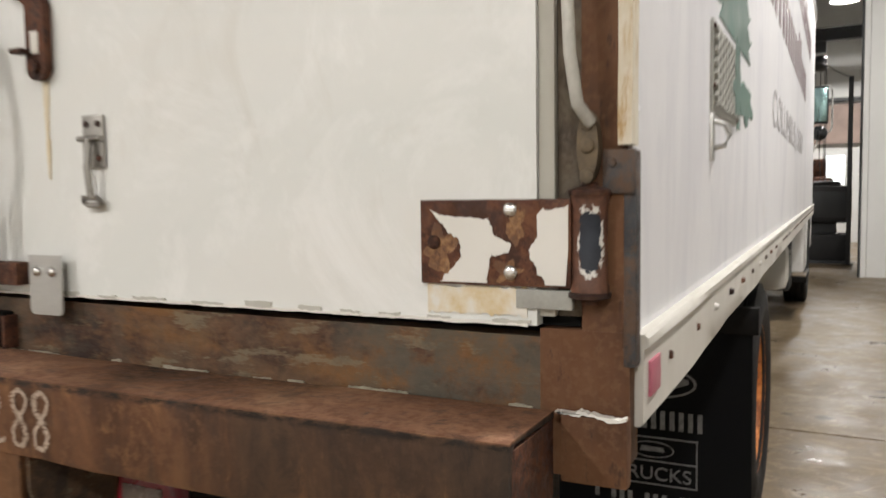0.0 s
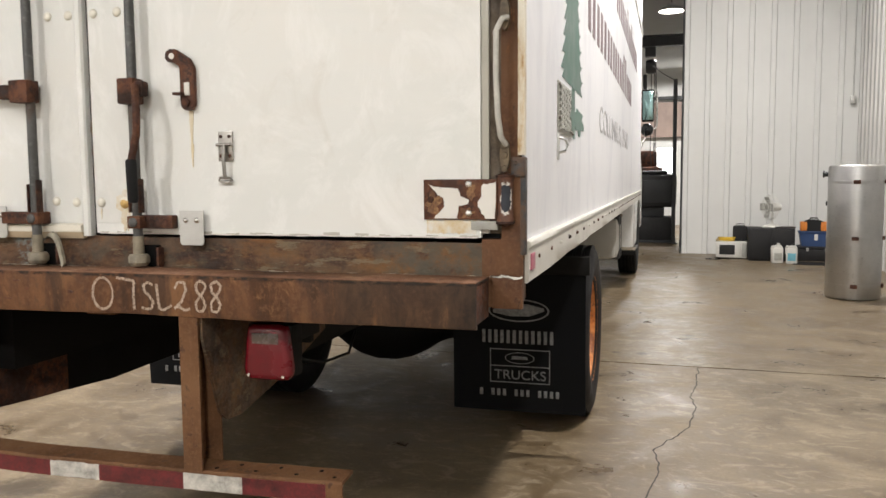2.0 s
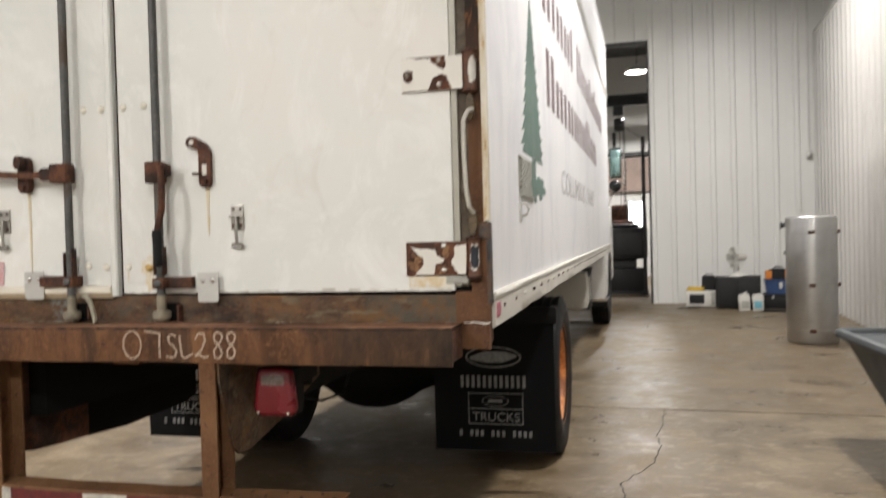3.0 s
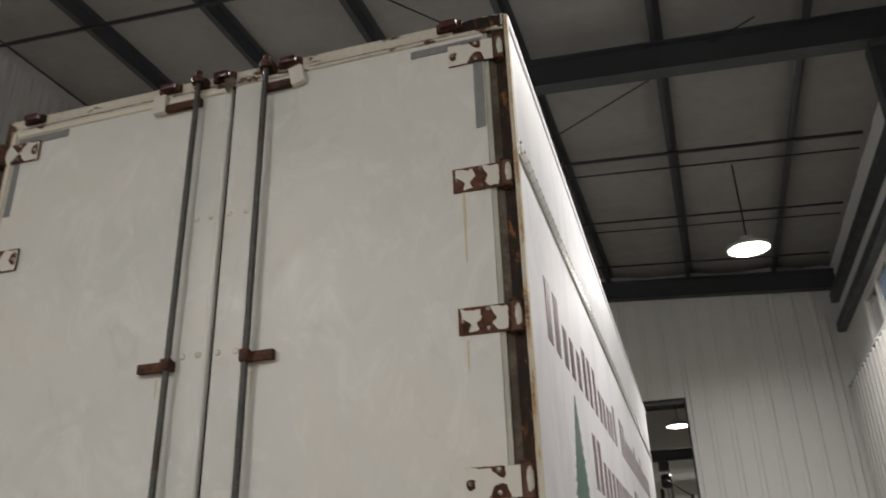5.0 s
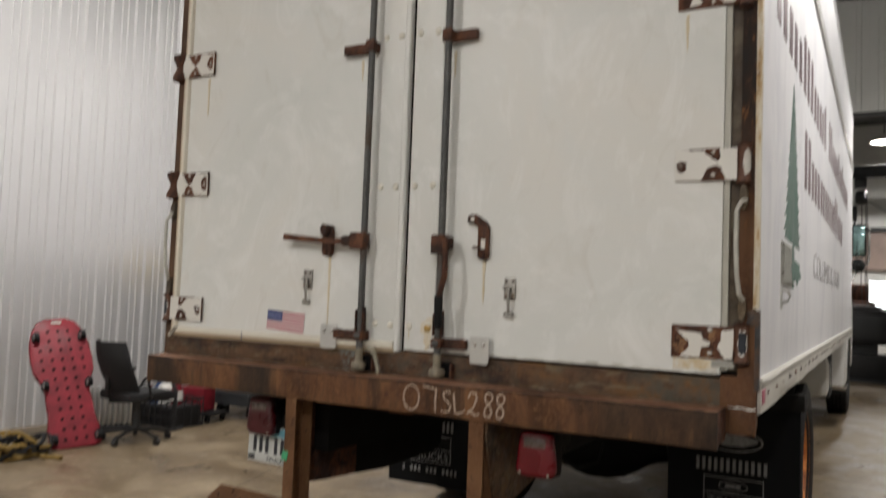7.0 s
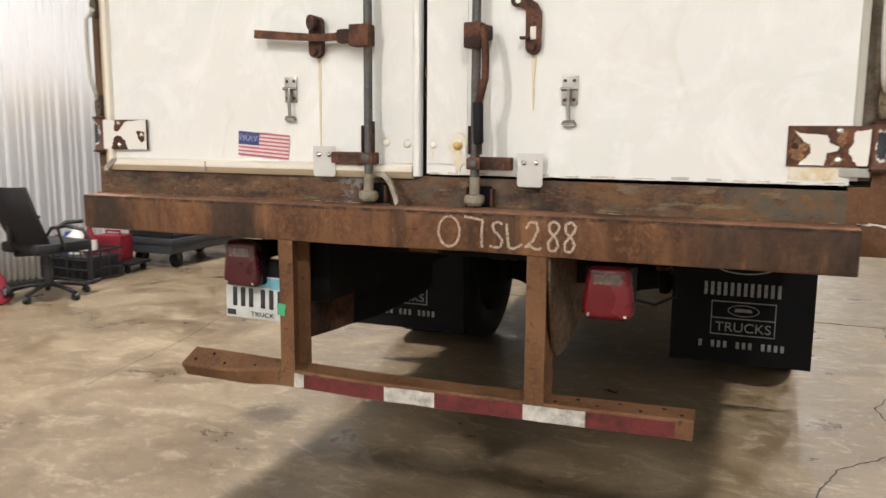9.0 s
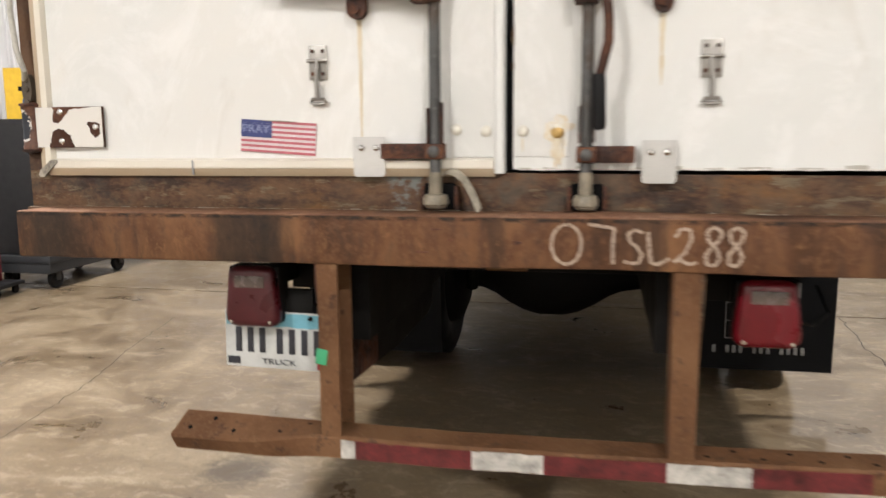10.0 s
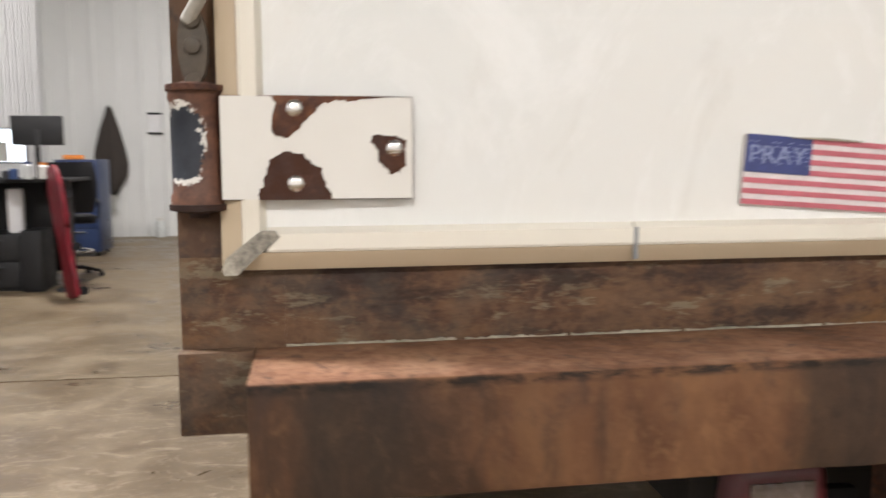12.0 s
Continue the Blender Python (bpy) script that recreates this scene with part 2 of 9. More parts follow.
def sill_rust():
    """Brown rusted plate with dark scabs, ochre bloom, flakes of tan paint and, at one end, old grey-green paint."""
    m = Mat("rusted_sill_plate", 0.75)
    n1, n2, n3 = m.noise(13, 9, 0.74, (0.55, 1, 1.25), 0.25), m.noise(80, 4, 0.7), m.noise(4.0, 8, 0.70, (0.6, 1, 1.1), 0.3)
    n5 = m.noise(24, 7, 0.72, (0.42, 1, 1.6))
    c = m.ramp(n1, [(0.36, (0.036, 0.018, 0.012)), (0.48, (0.080, 0.040, 0.021)), (0.60, (0.132, 0.072, 0.036))])
    c = m.mix(m.ramp(n3, [(0.53, 0.0), (0.60, 0.7)]), c, (0.185, 0.090, 0.028))
    c = m.mix(m.ramp(n5, [(0.56, 0.0), (0.61, 0.8)]), c, (0.185, 0.150, 0.098))
    c = m.mix(m.ramp(n2, [(0.50, 0.0), (0.62, 0.4)]), c, (0.17, 0.095, 0.05))
    c = m.mix(m.ramp(n3, [(0.40, 0.85), (0.46, 0.0)]), c, (0.022, 0.012, 0.010))
    x, z = along_x(m, -1.25, 1.25, 0.25)
    left = m.ramp(x, [(0.0, 0.30), (0.12, 0.30), (0.16, 0.10), (0.40, 0.12), (0.50, 0.60), (0.64, 0.40), (0.84, 0.20), (0.89, 0.85), (1.0, 0.75)])
    n4 = m.noise(14, 8, 0.7)
    c = m.mix(m.mix(1.0, left, m.ramp(n4, [(0.44, 0.0), (0.56, 0.9)]), "MULTIPLY"), c, (0.080, 0.078, 0.062))
    blue = m.ramp(x, [(0.385, 0.0), (0.395, 0.8), (0.425, 0.8), (0.435, 0.0)])
    c = m.mix(m.mix(1.0, blue, m.ramp(n4, [(0.50, 0.0), (0.55, 1.0)]), "MULTIPLY"), c, (0.17, 0.19, 0.18))
    m.color(c)
    m.rough(m.ramp(n5, [(0.4, 0.45), (0.6, 0.85)]))
    m.bump(m.mix(0.5, n1, n5), 0.6, 0.003)
    return m.m


def bumper_paint():
    """Orange-brown rust, vertical streaks, burnt black stretches; the tread is worn pinkish orange."""
    m = Mat("worn_bumper_rust", 0.7)
    n1, n2 = m.noise(5, 8, 0.66, (1.2, 1.2, 0.8), 0.5), m.noise(75, 4, 0.7)
    n3 = m.noise(5, 6, 0.65, (1.5, 0.3, 0.25))
    c = m.ramp(n1, [(0.38, (0.067, 0.030, 0.014)), (0.5, (0.130, 0.059, 0.027)), (0.61, (0.190, 0.095, 0.042))])
    c = m.mix(m.ramp(n2, [(0.50, 0.0), (0.63, 0.45)]), c, (0.176, 0.088, 0.043))
    c = m.mix(m.ramp(n3, [(0.36, 0.7), (0.44, 0.0)]), c, (0.035, 0.020, 0.013))
    n4, n5 = m.noise(24, 7, 0.72, (1, 1, 0.55), 0.6), m.noise(16, 5, 0.65, (2.2, 0.4, 0.16))
    c = m.mix(m.ramp(n4, [(0.34, 0.55), (0.46, 0.0)]), c, (0.050, 0.026, 0.015))
    c = m.mix(m.ramp(n4, [(0.58, 0.0), (0.66, 0.55)]), c, (0.235, 0.125, 0.060))
    c = m.mix(m.ramp(n5, [(0.56, 0.0), (0.74, 0.28)]), c, (0.205, 0.095, 0.036))
    c = m.mix(m.ramp(n5, [(0.26, 0.24), (0.46, 0.0)]), c, (0.044, 0.024, 0.015))
    x, z = along_x(m, -1.25, 1.25, 0.05)
    burn = m.ramp(x, [(0.0, 0.3), (0.020, 0.35), (0.034, 0.9), (0.062, 0.85), (0.088, 0.45), (0.125, 0.1), (0.214, 0.0), (0.230, 0.85), (0.284, 0.85), (0.312, 0.0), (0.79, 0.0), (0.85, 0.8), (0.92, 0.7), (1.0, 1.0)])
    mz = m.t.nodes.new("ShaderNodeMapRange")
    mz.inputs["From Min"].default_value, mz.inputs["From Max"].default_value = 1.042, 1.154
    m.link(z, mz.inputs["Value"])
    front = m.ramp(mz.outputs[0], [(0.935, 1.0), (0.965, 0.0)])
    k = m.mix(1.0, burn, m.ramp(m.mix(0.5, n4, n5), [(0.36, 1.0), (0.56, 0.88), (0.66, 0.35)]), "MULTIPLY")
    c = m.mix(m.mix(1.0, k, front, "MULTIPLY"), c, m.ramp(n4, [(0.4, (0.010, 0.009, 0.008)), (0.6, (0.034, 0.025, 0.018))]))
    tread = m.ramp(n1, [(0.3, (0.165, 0.076, 0.042)), (0.5, (0.270, 0.142, 0.084)), (0.7, (0.360, 0.220, 0.145))])
    tread = m.mix(m.ramp(n2, [(0.4, 0.5), (0.55, 0.0)]), tread, (0.105, 0.042, 0.024))
    tread = m.mix(m.ramp(n4, [(0.36, 0.7), (0.46, 0.0)]), tread, (0.060, 0.030, 0.019))
    c = m.mix(m.ramp(mz.outputs[0], [(0.955, 0.0), (0.985, 1.0)]), c, tread)
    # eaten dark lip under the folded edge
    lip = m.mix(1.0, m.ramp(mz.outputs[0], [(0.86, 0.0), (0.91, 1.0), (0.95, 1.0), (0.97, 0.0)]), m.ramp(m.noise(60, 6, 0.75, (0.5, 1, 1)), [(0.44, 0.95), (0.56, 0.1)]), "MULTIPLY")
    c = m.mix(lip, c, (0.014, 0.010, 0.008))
    m.color(c)
    m.rough(m.ramp(n4, [(0.35, 0.68), (0.65, 0.92)]))
    m.bump(m.mix(0.5, n2, n4), 0.6, 0.003)
    return m.m


def knuckle_paint(name, off, wide=0.0125, rim=1.0, inner=((0.022, 0.028, 0.040), (0.045, 0.055, 0.070))):
    """Rusted knuckle; a patch of dark slate paint with a chipped white rim is left on it."""
    m = Mat(name, 0.6)
    sep = m.t.nodes.new("ShaderNodeSeparateXYZ")
    m.link(m.co, sep.inputs[0])

    def calc(op, a, b):
        n = m.t.nodes.new("ShaderNodeMath")
        n.operation = op
        for src, sock in ((a, n.inputs[0]), (b, n.inputs[1])):
            if isinstance(src, (int, float)):
                sock.default_value = src
            else:
                m.link(src, sock)
        return n.outputs[0]
    dx = calc("MULTIPLY", calc("SUBTRACT", sep.outputs[0], off), 1 / wide)
    dz = calc("MULTIPLY", calc("SUBTRACT", sep.outputs[2], 0.004), 1 / 0.040)
    d = calc("ADD", calc("POWER", calc("ABSOLUTE", dx, 0), 3.0), calc("POWER", calc("ABSOLUTE", dz, 0), 3.0))
    d = calc("ADD", d, calc("MULTIPLY", calc("SUBTRACT", m.noise(90, 5, 0.7), 0.5), 2.2))
    n2 = m.noise(60, 5)
    r = m.ramp(n2, [(0.3, (0.045, 0.018, 0.012)), (0.7, (0.16, 0.068, 0.036))])
    c = m.mix(m.ramp(m.noise(40, 5), [(0.3, 0.0), (0.7, 1.0)]), inner[0], inner[1])
    c = m.mix(m.ramp(calc("MULTIPLY", d, 0.5), [(0.33, 0.0), (0.35, 1.0)]), c, m.mix(m.ramp(m.noise(45, 4), [(0.46, 0.0), (0.50, 1.0)]), r, (0.62, 0.61, 0.57)))
    c = m.mix(m.ramp(calc("MULTIPLY", d, 0.5), [(0.33 + 0.21 * rim - 0.12 * (rim < 1), 0.0), (0.35 + 0.21 * rim - 0.12 * (rim < 1), 1.0)]), c, r)
    m.color(c)
    m.bump(n2, 0.4, 0.0015)
    return m.m


M = {}
# old oil spots: place on the floor in the hall's own axes, radius, strength
M["concrete"] = concrete([(-2.704, -12.432, 0.15, 0.75), (-0.139, -8.81, 0.055, 0.9), (0.202, -7.958, 0.06, 0.8), (-0.349, -8.808, 0.035, 0.8), (-0.194, -11.524, 0.03, 0.8), (1.756, -7.763, 0.05, 0.7)])
M["joint"] = plain("joint_dirt", (0.04, 0.034, 0.028), 0.9)
M["door_white"] = door_paint("door_enamel", 0.75)
M["door_scuffed"] = door_paint("scuffed_door_enamel", 1.0)
M["frame_cream"] = white_sheet("door_edging", (0.72, 0.69, 0.60), (0.56, 0.50, 0.39), (0.5, 0.36, 0.2), 0.4, 0.6)
M["side_white"] = side_paint()
M["sill_white"] = white_sheet("sill_paint", (0.56, 0.545, 0.50), (0.36, 0.33, 0.27), (0.4, 0.25, 0.12), 0.4, 0.9)
M["rust"] = rust("rusted_steel", (0.040, 0.016, 0.010), (0.092, 0.036, 0.020), (0.150, 0.066, 0.034), None, 14)
M["rust_dark"] = rust("dark_rusted_iron", (0.020, 0.011, 0.009), (0.065, 0.027, 0.017), (0.13, 0.055, 0.03), None, 14)
M["rust_sill"] = sill_rust()
M["bloom"] = rust("ochre_rust_bloom", (0.10, 0.042, 0.02), (0.19, 0.095, 0.04), (0.30, 0.17, 0.08), None, 40)
M["rust_post"] = post_rust()
M["rust_bracket"] = channel_rust("dark_bracket_rust", 0.62)
M["rust_bar"] = channel_rust("brown_rusted_channel", 1.0)


M["bumper"] = bumper_paint()
M["paint_flake"] = white_sheet("flaking_white_paint", (0.70, 0.69, 0.645), (0.52, 0.48, 0.40), (0.4, 0.22, 0.1), 0.5, 0.5)
M["slate"] = rust("old_slate_paint_over_rust", (0.018, 0.020, 0.023), (0.036, 0.041, 0.047), (0.085, 0.050, 0.030), None, 16, 0.65)
M["plated_dull"] = brushed("dull_plated_steel", (0.36, 0.345, 0.32), 0.38, (1, 1, 3))
M["zinc"] = brushed("zinc_plate", (0.62, 0.62, 0.60), 0.42, (1, 1, 6))
M["knuckle_l"] = knuckle_paint("left_knuckle_paint", -0.017, 0.028, 1.1, ((0.010, 0.014, 0.022), (0.024, 0.030, 0.042)))
M["knuckle_r"] = knuckle_paint("right_knuckle_paint", 0.004, 0.0135, 1.25, ((0.010, 0.014, 0.022), (0.022, 0.028, 0.040)))
M["edge_tan"] = white_sheet("tan_edging", (0.50, 0.41, 0.29), (0.38, 0.29, 0.18), (0.3, 0.2, 0.1), 0.5, 0.8)
M["handle_paint"] = plain("chipped_pale_handle", (0.52, 0.51, 0.46), 0.5, 0, 0.4, 12)
M["foot_olive"] = plain("olive_grey_cast_foot", (0.085, 0.066, 0.046), 0.65, 0, 0.5, 30)
M["foot_tan"] = plain("tan_cast_foot", (0.13, 0.095, 0.055), 0.65, 0, 0.8, 34)
M["cam_beige"] = plain("beige_painted_cam", (0.235, 0.205, 0.15), 0.55, 0, 0.45, 25)
M["knuckle_w"] = knuckle_paint("white_knuckle_paint", 0.010, 0.011, 1.0, ((0.55, 0.54, 0.49), (0.64, 0.63, 0.58)))
M["sealant"] = plain("cracked_sealant", (0.35, 0.32, 0.25), 0.7, 0, 0.6, 40)
M["strip_grime"] = rust("grimy_rusting_seal", (0.050, 0.034, 0.022), (0.095, 0.072, 0.048), (0.135, 0.115, 0.085), None, 10)
M["jamb_pale"] = white_sheet("worn_jamb_paint", (0.47, 0.465, 0.415), (0.30, 0.28, 0.22), (0.22, 0.13, 0.07), 0.5, 0.8)
M["galv"] = worn_rod()
M["chrome"] = brushed("bright_bolt", (0.75, 0.74, 0.72), 0.2)
M["bolt_dull"] = rust("rust_spotted_bolt", (0.10, 0.07, 0.05), (0.36, 0.33, 0.29), (0.55, 0.53, 0.50), None, 60, 0.45)
M["bolt_dull"].node_tree.nodes["Principled BSDF"].inputs["Metallic"].default_value = 0.6
M["rubber"] = plain("black_rubber", (0.008, 0.008, 0.009), 0.62, 0, 0.5, 8)
M["flap"] = plain("black_mud_flap", (0.005, 0.0055, 0.0065), 0.72, 0, 0.6, 5)
M["print_white"] = plain("worn_white_print", (0.216, 0.216, 0.212), 0.6, 0, 0.6, 60)
M["black"] = plain("chassis_black", (0.007, 0.0065, 0.006), 0.7, 0, 0.6, 6)
# near-black stands in for the shade inside gaps, holes and slots
M["gap"] = plain("dark_gap", (0.006, 0.006, 0.006), 0.9)
M["red_lens"] = plain("red_lens", (0.12, 0.005, 0.010), 0.22, 0, 0.3, 9)
M["red_lens_dark"] = plain("grimy_red_lens", (0.060, 0.007, 0.010), 0.3, 0, 0.4, 9)
M["lens_clear"] = plain("greyed_lens_window", (0.11, 0.085, 0.072), 0.25, 0, 0.3, 40)
M["red_tape"] = plain("red_reflective_tape", (0.125, 0.016, 0.017), 0.5, 0, 0.8, 30)
M["white_tape"] = plain("white_reflective_tape", (0.50, 0.485, 0.44), 0.5, 0, 0.6, 30)
M["chalk"] = plain("chalk_strokes", (0.46, 0.36, 0.28), 0.95, 0, 0.3, 90)
M["tape_beige"] = plain("dirty_beige_tape", (0.36, 0.33, 0.27), 0.55, 0, 0.75, 45)
M["tape_grey"] = plain("grey_cloth_tape", (0.22, 0.23, 0.235), 0.5, 0, 0.2, 30)


def peeling(name):
    """Cream paint flaking off rusted steel."""
    m = Mat(name, 0.6)
    n1, n2, n3 = m.noise(11, 8, 0.7, (0.6, 1, 1.6)), m.noise(70, 4), m.noise(2.2, 4)
    r = m.ramp(n2, [(0.35, (0.03, 0.014, 0.010)), (0.65, (0.15, 0.06, 0.03))])
    w = m.ramp(n2, [(0.3, (0.55, 0.52, 0.44)), (0.7, (0.66, 0.63, 0.55))])
    k = m.mix(0.45, n1, n3)
    c = m.mix(m.ramp(k, [(0.555, 0.0), (0.575, 1.0)]), w, r)
    m.color(c)
    m.bump(m.ramp(k, [(0.555, 1.0), (0.575, 0.0)]), 0.5, 0.0015)
    return m.m


def edge_peel():
    """Cream strip, its paint lifting in upright flakes over ochre rust."""
    m = Mat("peeling_edge_strip", 0.55)
    n1, n2 = m.noise(14, 8, 0.7, (1, 1, 0.22)), m.noise(60, 4)
    c = m.ramp(n1, [(0.40, (0.62, 0.59, 0.50)), (0.50, (0.56, 0.49, 0.36)), (0.56, (0.40, 0.26, 0.11)), (0.64, (0.13, 0.06, 0.03))])
    m.color(m.mix(m.ramp(n2, [(0.52, 0.0), (0.62, 0.4)]), c, (0.66, 0.63, 0.55)))
    m.bump(n1, 0.4, 0.002)
    return m.m


M["edge_peel"] = edge_peel()
M["header"] = peeling("peeling_header_paint")
M["plum"] = plain("faded_plum_lettering", (0.175, 0.112, 0.125), 0.45, 0, 0.35, 5)
M["grey_letter"] = plain("faded_grey_lettering", (0.40, 0.39, 0.40), 0.4, 0, 0.35, 5)
M["tree_green"] = plain("faded_green_print", (0.090, 0.170, 0.140), 0.45, 0, 0.45, 7)
M["vent_grey"] = plain("grey_vent_slats", (0.36, 0.36, 0.325), 0.5, 0, 0.25, 20)
M["wheel_orange"] = rust("orange_steel_wheel", (0.16, 0.05, 0.015), (0.42, 0.13, 0.025), (0.55, 0.22, 0.06), None, 8, 0.6)
M["wall_white"] = white_sheet("ribbed_wall_enamel", (0.68, 0.685, 0.665), (0.54, 0.54, 0.52), (0.46, 0.44, 0.40), 0.38, 0.4)
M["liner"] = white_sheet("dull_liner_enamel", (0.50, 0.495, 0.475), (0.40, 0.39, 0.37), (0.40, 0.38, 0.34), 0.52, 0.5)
M["wall_grey"] = white_sheet("galvalume_wall", (0.64, 0.64, 0.64), (0.52, 0.52, 0.52), (0.50, 0.49, 0.48), 0.33, 0.2, 0.0, 0.0)
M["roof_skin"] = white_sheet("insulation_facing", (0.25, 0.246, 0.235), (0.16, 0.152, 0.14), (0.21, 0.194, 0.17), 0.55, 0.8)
M["steel_grey"] = plain("grey_primer_steel", (0.036, 0.041, 0.046), 0.5, 0, 0.25, 4)
M["steel_dark"] = plain("dark_steel", (0.024, 0.026, 0.028), 0.5, 0, 0.3, 6)
M["pipe_black"] = plain("black_pipe", (0.016, 0.016, 0.017), 0.45, 0, 0.3)


for key, level in (("concrete", 0.32), ("rubber", 0.25), ("flap", 0.15), ("black", 0.2), ("gap", 0.1), ("rust", 0.3), ("rust_dark", 0.3), ("rust_bar", 0.25), ("rust_post", 0.3), ("rust_sill", 0.3), ("bumper", 0.3)):
    M[key].node_tree.nodes["Principled BSDF"].inputs["Specular IOR Level"].default_value = level
M["wall_grey"].node_tree.nodes["Principled BSDF"].inputs["Metallic"].default_value = 0.50


# ---------------------------------------------------------------- mesh helpers
def link_mesh(name, bm, mats, parent=None, smooth=False, auto=None):
    me = bpy.data.meshes.new(name)
    bmesh.ops.recalc_face_normals(bm, faces=bm.faces[:])
    bm.to_mesh(me)
    bm.free()
    for m in (mats if isinstance(mats, (list, tuple)) else [mats]):
        me.materials.append(m)
    if smooth or auto:
        me.polygons.foreach_set("use_smooth", [True] * len(me.polygons))
    if auto:
        me.set_sharp_from_angle(angle=radians(auto))
    ob = new(name, me)
    if parent:
        ob.parent = parent
    return ob


def part(name, bm, material, parent, label="", auto=40):
    ob = link_mesh(name, bm, material, parent, auto=auto)
    return tagged(ob, label) if label else ob


def struct(name, bm, material, label, category, auto=None):
    return tagged(link_mesh(name, bm, material, auto=auto), label, category, kind="structure")


def holder(name, place, label, category, group=""):
    ob = new(name)
    ob.matrix_world = place if isinstance(place, Matrix) else Matrix.Translation(place)
    return tagged(ob, label, category, group)


def box(bm, x0, x1, y0, y1, z0, z1, bevel=0.0, mat=0, m=None):
    vs = [bm.verts.new((x, y, z)) for x in (x0, x1) for y in (y0, y1) for z in (z0, z1)]
    fs = [bm.faces.new([vs[i] for i in q]) for q in ((0, 1, 3, 2), (4, 6, 7, 5), (0, 4, 5, 1), (2, 3, 7, 6), (0, 2, 6, 4), (1, 5, 7, 3))]
    made = vs
    if bevel > 0:
        es = list({e for f in fs for e in f.edges})
        r = bmesh.ops.bevel(bm, geom=es, offset=bevel, segments=2, affect="EDGES", profile=0.6)
        fs = list({f for v in r["verts"] for f in v.link_faces} | {f for f in fs if f.is_valid})
        made = list({v for f in fs for v in f.verts})
    for f in fs:
        f.material_index = mat
    if m is not None:
        bmesh.ops.transform(bm, matrix=m, verts=made)
    return bm


def rod(bm, p0, p1, r, seg=12, r2=None, mat=0):
    p0, p1 = Vector(p0), Vector(p1)
    d = p1 - p0
    m = Matrix.Translation((p0 + p1) / 2) @ d.to_track_quat("Z", "Y").to_matrix().to_4x4()
    g = bmesh.ops.create_cone(bm, cap_ends=True, segments=seg, radius1=r, radius2=r if r2 is None else r2, depth=d.length, matrix=m)
    for f in {f for v in g["verts"] for f in v.link_faces}:
        f.material_index = mat
    return bm


def tube(bm, pts, r, seg=8, closed=False, mat=0):
    """A round bar bent along points."""
    pts = [Vector(p) for p in pts]
    n = len(pts)
    rings, up = [], Vector((0.13, 0.27, 0.95)).normalized()
    for i, p in enumerate(pts):
        a = pts[(i - 1) % n] if closed or i > 0 else p
        b = pts[(i + 1) % n] if closed or i < n - 1 else p
        d = (b - a).normalized()
        u = d.cross(up)
        if u.length < 0.1:
            u = d.cross(Vector((1, 0, 0)))
        u.normalize()
        w = d.cross(u).normalized()
        rings.append([bm.verts.new(p + r * (math.cos(k) * u + math.sin(k) * w)) for k in (2 * math.pi * j / seg for j in range(seg))])
    for i in range(n if closed else n - 1):
        A, B = rings[i], rings[(i + 1) % n]
        for j in range(seg):
            bm.faces.new((A[j], A[(j + 1) % seg], B[(j + 1) % seg], B[j])).material_index = mat
    if not closed:
        bm.faces.new(rings[0]).material_index = mat
        bm.faces.new(rings[-1]).material_index = mat
    return bm


def slab(bm, pts, axis, a, b, mat=0):
    """An outline of 2D points drawn out along an axis from a to b. Points are (y, z), (x, z) or (x, y)."""
    def at(p, v):
        return {"x": (v, p[0], p[1]), "y": (p[0], v, p[1]), "z": (p[0], p[1], v)}[axis]
    A = [bm.verts.new(at(p, a)) for p in pts]
    B = [bm.verts.new(at(p, b)) for p in pts]
    n = len(pts)
    fs = [bm.faces.new(A), bm.faces.new(B[::-1])]
    for i in range(n):
        fs.append(bm.faces.new((A[i], B[i], B[(i + 1) % n], A[(i + 1) % n])))
    for f in fs:
        f.material_index = mat
    return bm


def lathe(bm, prof, m=None, seg=32, mat=0):
    """A turned body: (radius, height) pairs round the z axis."""
    rings = []
    for r, h in prof:
        if r < 1e-5:
            rings.append([bm.verts.new((0, 0, h))])
        else:
            rings.append([bm.verts.new((r * math.cos(2 * math.pi * j / seg), r * math.sin(2 * math.pi * j / seg), h)) for j in range(seg)])
    for A, B in zip(rings, rings[1:]):
        for j in range(seg):
            k = (j + 1) % seg
            if len(A) == 1 and len(B) == 1:
                continue
            if len(A) == 1:
                f = bm.faces.new((A[0], B[k], B[j]))
            elif len(B) == 1:
                f = bm.faces.new((A[j], A[k], B[0]))
            else:
                f = bm.faces.new((A[j], A[k], B[k], B[j]))
            f.material_index = mat
    if m is not None:
        bmesh.ops.transform(bm, matrix=m, verts=[v for R in rings for v in R])
    return bm


def blob(cx, cz, rx, rz, seed, n=22, rag=0.22):
    """An uneven patch outline."""
    pts = []
    for i in range(n):
        a = 2 * math.pi * i / n
        k = 1 + rag * noise.noise((1.7 * math.cos(a) + seed * 3.1, 1.7 * math.sin(a), seed)) * 2 + rag * 0.5 * noise.noise((6 * math.cos(a), 6 * math.sin(a), seed + 9.0))
        pts.append((cx + rx * k * math.cos(a), cz + rz * k * math.sin(a)))
    return pts


